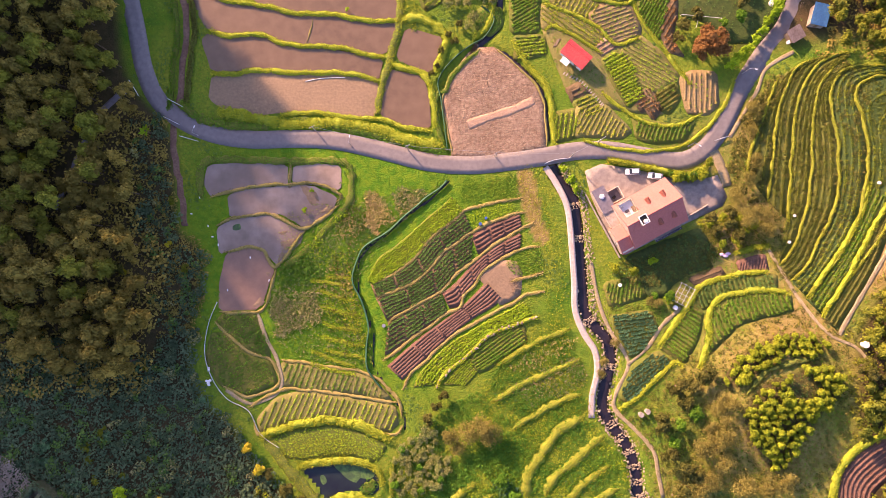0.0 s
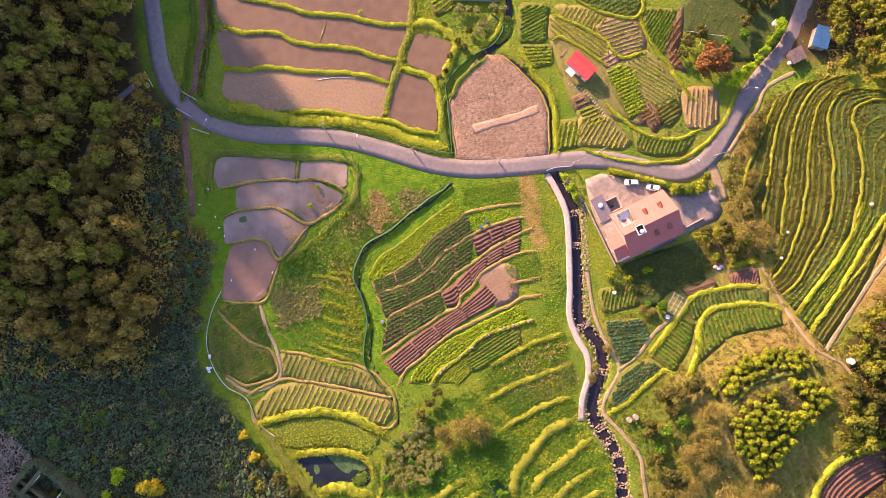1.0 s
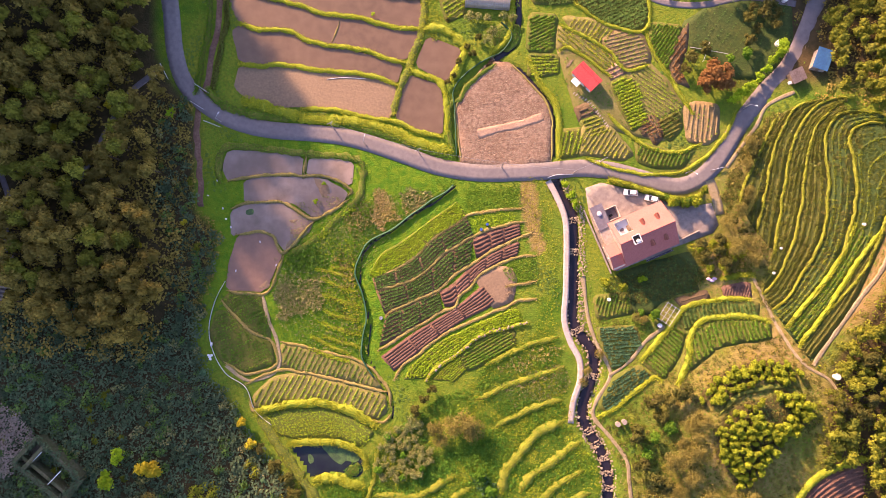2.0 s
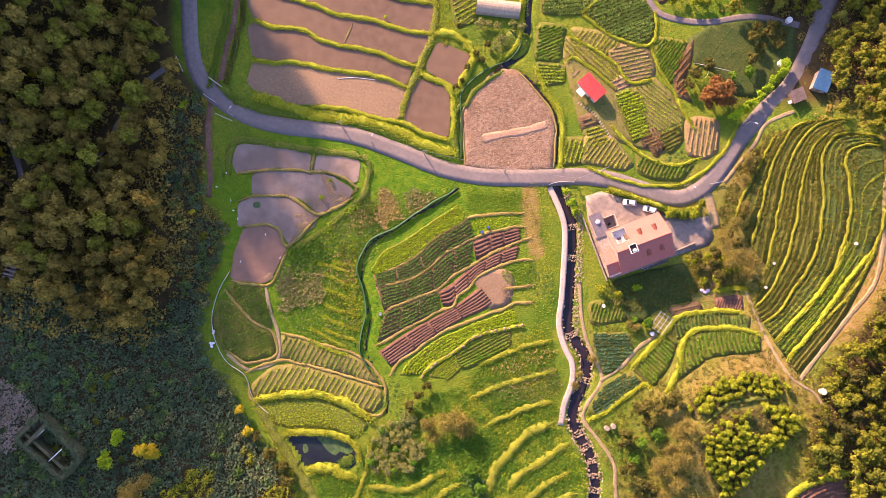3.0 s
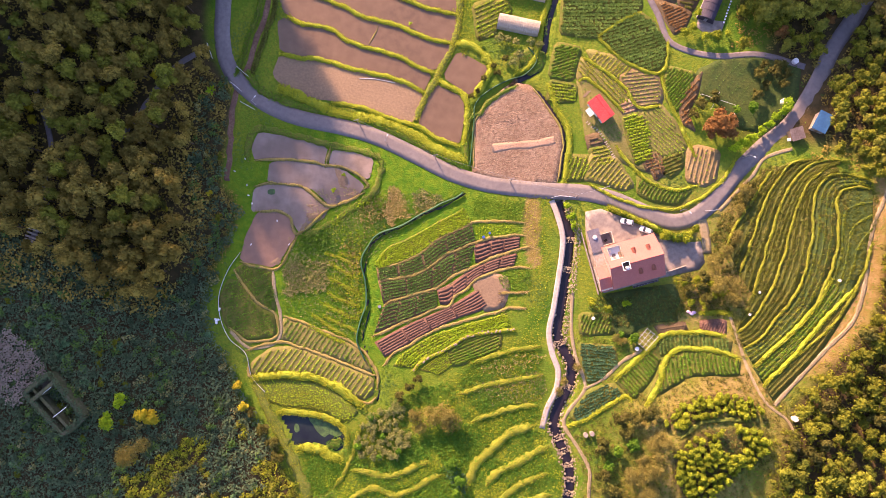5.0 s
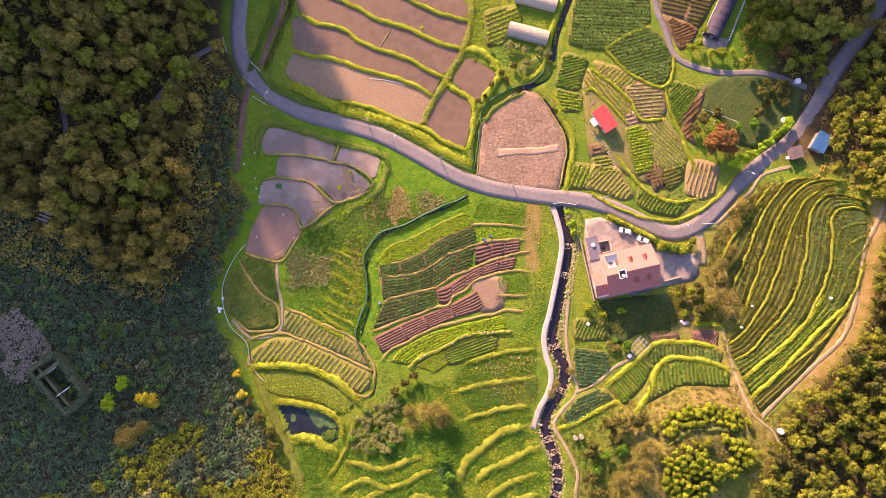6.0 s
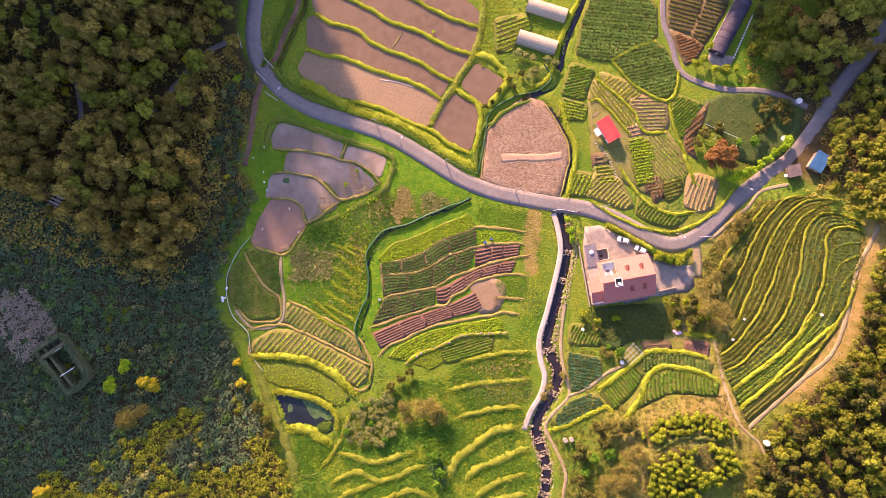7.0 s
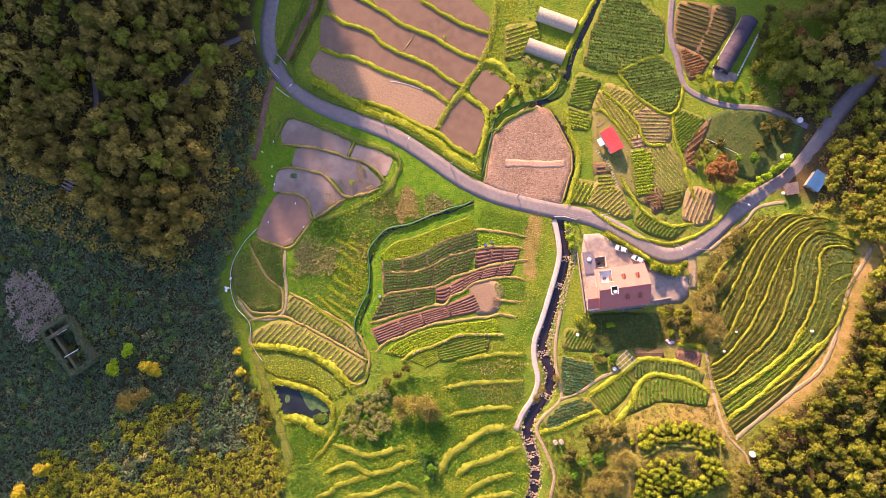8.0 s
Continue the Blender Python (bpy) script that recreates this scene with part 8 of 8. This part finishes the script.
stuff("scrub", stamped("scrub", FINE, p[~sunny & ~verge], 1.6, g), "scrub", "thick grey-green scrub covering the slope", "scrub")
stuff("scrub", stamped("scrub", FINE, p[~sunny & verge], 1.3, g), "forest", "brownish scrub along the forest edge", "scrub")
stuff("scrub", stamped("scrub", FINE, p[sunny], 1.2, g), "forest_green", "scrub with lighter leaves painted where the sun strikes", "scrub")
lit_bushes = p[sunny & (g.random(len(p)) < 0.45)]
stuff("bushes", stamped("bushes", FINE, p[sunny & (g.random(len(p)) < 0.6)] + 0.6, 1.15, g, 0.5), "hedge", "leafy tops coloured golden for sun on the scrub", "bushes")
stuff("bushes", stamped("bushes", FINE, p[sunny & (g.random(len(p)) < 0.4)] - 0.5, 1.2, g, 0.4), "forest_green", "green leafy tops in the scrub painted as sunlit", "bushes")
stuff("bushes", stamped("bushes", BUSHES, lit_bushes, 1.4, g, 0.5), "forest_sunlit", "bushes coloured golden for sun on the scrub", "bushes")
some = g.random(len(p))
for lo, hi, leaf_mat, label in ((0.0, 0.12, "scrub", "pale grey-green bushes standing out of the scrub"), (0.2, 0.27, "deep", "dark green bushes standing out of the scrub"), (0.3, 0.33, "reed", "bleached seeding bushes in the scrub")):
    stuff("bushes", stamped("bushes", BUSHES, p[~sunny & (some >= lo) & (some < hi)], 2.2, g, 0.3), leaf_mat, label, "bushes")
big = p[~sunny & (g.random(len(p)) < 0.04)]
for k, (leaf_mat, label) in enumerate((("scrub", "taller grey-green bushes in the scrub"), ("teal", "bluish green bushes in the scrub"), ("forest_green", "dark green bushes in the scrub"))):
    stuff("bushes", stamped("bushes", CROWNS, big[k::3][big[k::3][:, 1] < -25] if leaf_mat == "teal" else big[k::3], 1.5, g, 0.5), leaf_mat, label, "bushes")
g = rng(12)


def grow(plant, r, spots):
    for x, y in spots:
        plant(x, y, r * g.uniform(0.8, 1.2), g.uniform(0, 360), "scattered trees", 0.6 if plant in (bare_tree, reed_tree) else 1.2 if x < -75 or (x > 74 and y > 99) else 0.85)


grow(yellow_tree, 3.8, ((-81.9, -63.8), (-84.0, -63.2)))
grow(lime_tree, 2.8, ((-92.9, -60.7), (-94.2, -67.0)))
grow(bare_tree, 3.4, ((-86.0, -75.7), (-82.8, -72.7), (-87.0, -77.6)))
grow(yellow_tree, 3.4, ((-103.1, -105.3), (-107.1, -115.1)))
grow(yellow_tree, 2.0, ((-109.2, 42.3), (-162.7, 28.3), (-165.4, 38.3), (-134.1, 43.5), (-141.9, 22.4), (-140.4, 18.7), (-157.1, 36.6)))
grow(yellow_tree, 1.6, ((-122.9, 33.1), (-84.4, 8.7), (-93.4, 6.5), (-96.0, 0.7)))
grow(olive_tree, 2.6, ((-106.1, -12.4), (-110.1, -15.0), (-101.8, -5.4), (-97.3, 1.6)))
grow(yellow_tree, 2.0, ((-60.4, -50.0), (-56.7, -55.5)))
grow(olive_tree, 2.4, ((-54.3, -57.3), (-49.2, -62.0), (-44.7, -65.4), (-42.3, -68.7)))
grow(bare_tree, 3.8, ((7.0, -42.7), (3.0, -45.0), (9.3, -45.4)))
grow(bare_tree, 2.8, ((-0.1, -49.5), (-1.9, -46.4)))
grow(lime_tree, 0.9, ((-42.8, 24.8), (-44.9, 19.1), (-32.8, 78.9)))
grow(green_tree, 1.5, ((-18.1, -60.2), (-16.1, -50.3), (-10.8, -55.1), (-4.9, -58.5), (-10.5, -61.8)))
grow(reed_tree, 1.5, scatter(((-19.2, -57.2), (-17.5, -49.7), (-11.6, -44.1), (-6.4, -45.5), (-5.5, -50.8), (-1.0, -53.6), (-4.1, -60.5), (-12.5, -62.6), (-18.3, -62.6)), 2.1, rng(8)))
grow(olive_tree, 2.0, ((-8.2, -41.1), (-6.4, -37.5), (-3.7, -34.8)))
grow(green_tree, 2.0, ((12.4, -58.7), (16.2, -62.8), (16.2, -67.3)))
grow(rust_tree, 4.2, ((72.5, 68.0), (75.2, 66.2), (70.6, 65.7)))
grow(lime_tree, 2.2, ((79.3, 61.4), (81.7, 63.7), (84.2, 66.0), (86.7, 68.4), (88.5, 71.3), (90.2, 74.0), (91.7, 76.5), (93.1, 78.9)))
grow(olive_tree, 2.2, ((83.6, 90.1), (87.0, 87.7), (90.7, 84.9), (87.6, 91.1), (85.5, 83.7), (90.8, 88.7), (82.4, 86.1), (82.6, 79.5)))
grow(bare_tree, 2.6, ((80.1, 23.3), (83.3, 27.6), (85.5, 32.9), (85.3, 42.0), (85.4, 48.1)))
grow(olive_tree, 1.7, ((85.0, 21.8), (86.8, 50.6), (85.1, 30.1), (82.5, 24.1), (86.6, 45.0)))
grow(lime_tree, 1.4, ((83.3, 63.6),))
grow(olive_tree, 2.4, ((65.7, 72.3), (64.3, 69.0), (69.4, 75.5)))
grow(green_tree, 2.0, ((77.5, 73.6), (82.1, 75.4)))
grow(bare_tree, 3.4, ((83.7, 16.8), (87.3, 17.7), (88.9, 13.2)))
grow(olive_tree, 2.4, ((78.4, 15.0), (74.7, 13.2), (80.9, 11.4), (78.4, 17.7), (73.0, 16.8)))
grow(hedge_shrub, 1.9, ((45.1, 2.2), (50.4, 1.3)))
grow(green_tree, 1.7, ((56.6, -5.9), (61.0, -5.9)))
grow(lime_tree, 1.6, ((61.0, -6.3), (60.1, -7.2), (56.3, 4.0)))
grow(olive_tree, 3.0, ((64.5, -35.4), (66.2, -30.5), (68.7, -27.8), (58.2, -40.5), (57.3, -42.3), (62.0, -31.5)))
grow(green_tree, 2.4, ((66.9, -38.4), (62.8, -42.1), (61.1, -47.5)))
grow(bare_tree, 3.6, ((71.9, -47.0), (68.7, -48.9), (75.0, -45.0), (74.6, -52.2), (71.4, -57.8), (86.7, -59.2), (91.8, -57.3), (79.9, -59.3), (67.2, -61.5)))
grow(bare_tree, 2.6, ((72.5, -37.2), (74.9, -40.5), (71.0, -42.6), (76.4, -36.1), (74.1, -34.5)))
grow(olive_tree, 2.8, ((60.3, -51.0), (64.6, -54.5), (63.8, -59.8), (61.2, -62.6), (68.0, -56.1)))
grow(bare_tree, 2.2, ((57.4, -7.7), (55.7, -7.3)))
grow(bare_tree, 1.8, ((45.3, -19.4), (42.1, -24.7), (41.2, -28.3)))
grow(hedge_shrub, 1.7, ((56.1, 95.0), (58.1, 97.1), (62.9, 95.3), (66.1, 96.1), (69.7, 97.5), (59.0, 102.4)))
grow(hedge_shrub, 2.0, ((74.7, 118.1), (76.2, 115.8), (75.9, 112.9)))
grow(olive_tree, 1.8, ((70.0, 126.8), (70.9, 123.7), (70.6, 120.1), (70.9, 117.4), (71.6, 113.4), (72.4, 109.5), (73.2, 103.4)))
# crowns that stand in the hill's shade, with sun painted into their leaves
grow(forest_sunny, 4.2, ((95.2, 126.3), (97.8, 129.4), (100.3, 131.1), (102.2, 132.6), (98.7, 125.4), (103.4, 127.8)))
grow(forest_sunny, 3.8, ((78.8, 104.7), (82.0, 107.3), (85.8, 107.9), (89.3, 107.8), (92.7, 107.6), (94.4, 111.6), (101.2, 111.1), (104.6, 112.3), (87.9, 114.9)))
grow(rust_tree, 2.4, ((99.8, 108.0), (90.2, 115.6), (81.6, 121.0), (85.7, 100.9)))
grow(forest_tree, 3.4, ((112.2, 115.4), (114.9, 112.4), (106.6, 114.9), (97.6, 116.7), (85.6, 117.5), (91.6, 120.1), (105.1, 122.2), (77.4, 125.1), (82.4, 128.6), (86.3, 130.9), (88.7, 133.2), (96.0, 133.6)))
grow(olive_tree, 1.3, ((-9.4, 78.9), (-2.0, 80.3), (0.8, 74.2), (-2.4, 70.9), (-4.7, 66.3), (-6.1, 61.6), (-7.5, 59.3), (-0.6, 68.6)))
grow(reed_tree, 1.8, ((-2.9, 80.4), (-0.1, 80.6), (2.8, 80.3), (7.4, 81.3), (10.2, 81.2), (4.4, 75.9), (3.3, 73.3)))
grow(hedge_shrub, 1.8, ((72.4, 14.9), (76.7, 16.9), (80.9, 16.5), (76.1, 9.1), (79.5, 10.7), (82.6, 12.8), (85.2, 14.9), (80.7, 9.3)))
grow(hedge_shrub, 2.2, ((70.2, 29.2), (67.0, 28.1), (63.7, 28.6), (72.5, 32.5)))
grow(lime_tree, 1.4, ((32.8, 27.6), (33.9, 25.1), (30.6, 30.9)))

# ---- tree fern at the forest edge
V, F = rosette(5, 13, 0.16)
me = mesh_np("fronds", V * (2.3, 2.3, 1.8), F)
t = thing("tree_fern", "bright green tree fern at the forest edge", "tree fern", pose(-91.0, 41.9, 4.0))
part("fronds", me, "lime", t)
bm = bmesh.new()
rod(bm, (0, 0, -4), (0, 0, 0.3), 0.2, 7)
part("trunk", bm, "bark", t)

# ---- orchard on the knoll
g = rng(13)
for outline in ORCHARDS:
    for x, y in scatter(outline, 2.35, g, jitter=0.22):
        bare = math.hypot(x - 95.4, y + 30.5) < 4.0
        if not bare:
            orchard_tree(x, y, g.uniform(1.5, 2.1), g.uniform(0, 360), "orchard trees")
# shade between the rows is put into the bank's darker grass
bund("bank between the orchard rows, darker grass for its shade", ((80.3, -33.3), (85.4, -27.2), (93.4, -24.2), (101.7, -23.1)), 1.6, 0.8, "bund_dark", "olive", 0.7, 0.4)

# ---- eastern and north-eastern woods
g = rng(14)
p = free(field_of(4.2, g, 60, 168, -120, 152))
p = p[(east_depth(p) > 1.5) & ((p[:, 1] < 60) | (p[:, 0] > 103) | (wobble(p[:, 0], p[:, 1], 0.1) + g.normal(0, 0.3, len(p)) > 0.1))]
g.shuffle(p)
near = p[np.argsort(np.hypot(p[:, 0] - 118, p[:, 1] - 10))]
for x, y in near[:130]:
    kinds = (olive_tree, green_forest, green_forest, green_forest) if y < 55 else (forest_tree, green_forest, olive_tree, green_forest)
    kinds[int(g.integers(0, 4))](x, y, g.uniform(2.4, 4.0), g.uniform(0, 360), "eastern wood", g.uniform(0.9, 1.2))
rest = near[130:]
roll = g.random(len(rest))
south = rest[:, 1] < 55
# golden share in the north: sunlit crowns by colour alone
for sel, leaf_mat, label in ((south & (roll < 0.6), "forest_green", "green woodland on the south-eastern slope"), (south & (roll >= 0.6), "terrace_leaf", "olive woodland on the south-eastern slope"),
                             (~south & (roll < 0.72), "forest_green", "dark woodland on the north-eastern slope"), (~south & (roll >= 0.72), "forest_sunlit", "crowns coloured golden as if sunlit in the north-eastern woodland")):
    stuff("forest", stamped("forest", CROWNS_FINE, rest[sel], 3.1, g, 3.0), leaf_mat, label, "forest")
p = free(field_of(2.7, g, 60, 168, -120, 150))
p = p[east_depth(p) > 0]
stuff("undergrowth", stamped("undergrowth", FINE, p[p[:, 1] < 55], 1.4, g), "forest_green", "green undergrowth between the eastern trees", "undergrowth")
stuff("undergrowth", stamped("undergrowth", FINE, p[p[:, 1] >= 55], 1.4, g), "forest", "brownish undergrowth of the north-eastern wood", "undergrowth")
# ---- brush on the knoll and beside the stream
p = free(field_of(1.5, g, 44, 125, -75, -8))
k = east_depth(p) < 0
p = p[k & (near_line(p[:, 0], p[:, 1], _stream) > 4)]
p = p[(p[:, 0] > np.interp(-p[:, 1], -_stream[::-1, 1] if _stream[0, 1] < _stream[-1, 1] else -_stream[:, 1], _stream[::-1, 0] if _stream[0, 1] < _stream[-1, 1] else _stream[:, 0]))]
pick = wobble(p[:, 0], p[:, 1], 0.21)
stuff("brush", stamped("brush", FINE, p[pick > 0.05], 0.7, g), "twig", "dry tan brush on the knoll", "brush")
stuff("brush", stamped("brush", FINE, p[pick <= 0.05], 0.7, g), "olive", "olive green brush on the knoll", "brush")

# ---- rough grass of the valley
g = rng(15)
p = free(field_of(1.25, g, -100, 130, -115, 145))
d = west_depth(p)
p = p[(d < 0) & (east_depth(p) < 0)]
bank = near_line(p[:, 0], p[:, 1], spline(PATHS[1][1], 2)) < 2.2 + wobble(p[:, 0], p[:, 1], 0.6)
stuff("grass", stamped("grass", TUFTS, p[bank], 0.4, g, squash=0.4), "straw", "dead tan grass on the stream bank", "grass")
p = p[~bank]
pick = wobble(p[:, 0], p[:, 1], 0.17) + 0.35 * smooth((p[:, 0] + 30) / 50) - 0.25 + g.normal(0, 0.1, len(p))
west_side = (np.hypot(p[:, 0] + 34, (p[:, 1] - 4) * 1.1) < 46 + 8 * wobble(p[:, 0], p[:, 1], 0.2)) & (g.random(len(p)) < 0.8)
stuff("grass", stamped("grass", TUFTS, p[west_side], 0.42, g, squash=0.45), "lush", "lush dark green grass of the fallow meadow", "grass")
p, pick = p[~west_side], pick[~west_side]
stuff("grass", stamped("grass", TUFTS, p[pick > 0.66], 0.4, g, squash=0.4), "gold", "golden rough grass of the valley", "grass")
stuff("grass", stamped("grass", TUFTS, p[(pick <= 0.66) & (pick > -0.5)], 0.4, g, squash=0.4), "green", "green rough grass of the valley", "grass")
stuff("grass", stamped("grass", CLUMPS, p[pick <= -0.5], 0.5, g, squash=0.5), "deep", "patches of leafy weeds in the valley", "weeds")
# ---- weeds on the sloping meadow in the south
MEADOW = ((-4.6, -39.2), (3.5, -34.7), (16.1, -28.4), (34.0, -22.1), (36.6, -35.5), (41.8, -46.2), (49.6, -61.1), (18.0, -73.4), (6.0, -78.0), (-24.0, -89.7), (-33.2, -66.0), (-22.6, -57.4))
p = free(scatter(MEADOW, 0.9, g))
pick = wobble(p[:, 0], p[:, 1], 0.3) + g.normal(0, 0.12, len(p))
stuff("weeds", stamped("weeds", FINE, p[pick > 0.3], 0.42, g, squash=0.7), "gold", "sunlit yellow-green weeds on the meadow", "weeds")
stuff("weeds", stamped("weeds", FINE, p[(pick <= 0.3) & (pick > 0.02)], 0.45, g, squash=0.7), "green", "green weeds on the meadow", "weeds")
stuff("weeds", stamped("weeds", FINE, p[pick <= 0.02], 0.65, g), "lush", "taller dark green weeds in the hollows of the meadow", "weeds")
WEST_MEADOW = ((-54.8, 1.1), (-41.5, 11.1), (-28.2, 21.1), (-4.9, 26.0), (-18.2, 14.4), (-28.1, 7.8), (-30.6, -2.2), (-28.0, -18.6), (-27.9, -28.5), (-51.1, -24.5), (-54.9, -13.8))
p = free(scatter(WEST_MEADOW, 1.1, g))
pick = wobble(p[:, 0], p[:, 1], 0.25) + g.normal(0, 0.15, len(p))
stuff("weeds", stamped("weeds", FINE, p[pick > -0.3], 0.55, g, squash=0.6), "lush", "lush green weeds on the fallow meadow", "weeds")
stuff("weeds", stamped("weeds", FINE, p[pick <= -0.3], 0.45, g, squash=0.5), "reed", "grey dead weeds on the fallow meadow", "weeds")
# ---- pond weed, algae in the paddy, bleached brush
for outline, z in ((((-35.9, -55.3), (-30.1, -54.6), (-25.4, -55.9), (-23.8, -57.7), (-25.6, -59.2), (-28.2, -58.9), (-29.4, -60.2), (-32.2, -59.0), (-34.1, -57.1)), -0.53), (((-39.8, -58.2), (-38.6, -58.3), (-37.9, -60.0), (-38.9, -60.9), (-39.7, -60.0)), -0.53), (((-66.3, 14.4), (-64.3, 15.1), (-64.0, 13.4), (-66.0, 13.1)), 0.075)):
    V, F = sheet(spline(outline, 1.0, True), z, 1.2, False, height=0.0)
    tagged(part("algae", mesh_np("algae", V, F), "algae"), "green algae floating on still water", "algae", kind="stuff")
p = scatter(((-140.0, -54.4), (-133.5, -47.8), (-121.4, -53.4), (-113.6, -59.6), (-120.9, -67.4), (-128.8, -68.4)), 1.1, g)
p = p[wobble(p[:, 0], p[:, 1], 0.9) + g.normal(0, 0.35, len(p)) > -0.25]
stuff("brush", stamped("brush", FINE, p, 1.3, g, 1.2), "ash_leaves", "bleached greyish-pink dead brush", "brush")
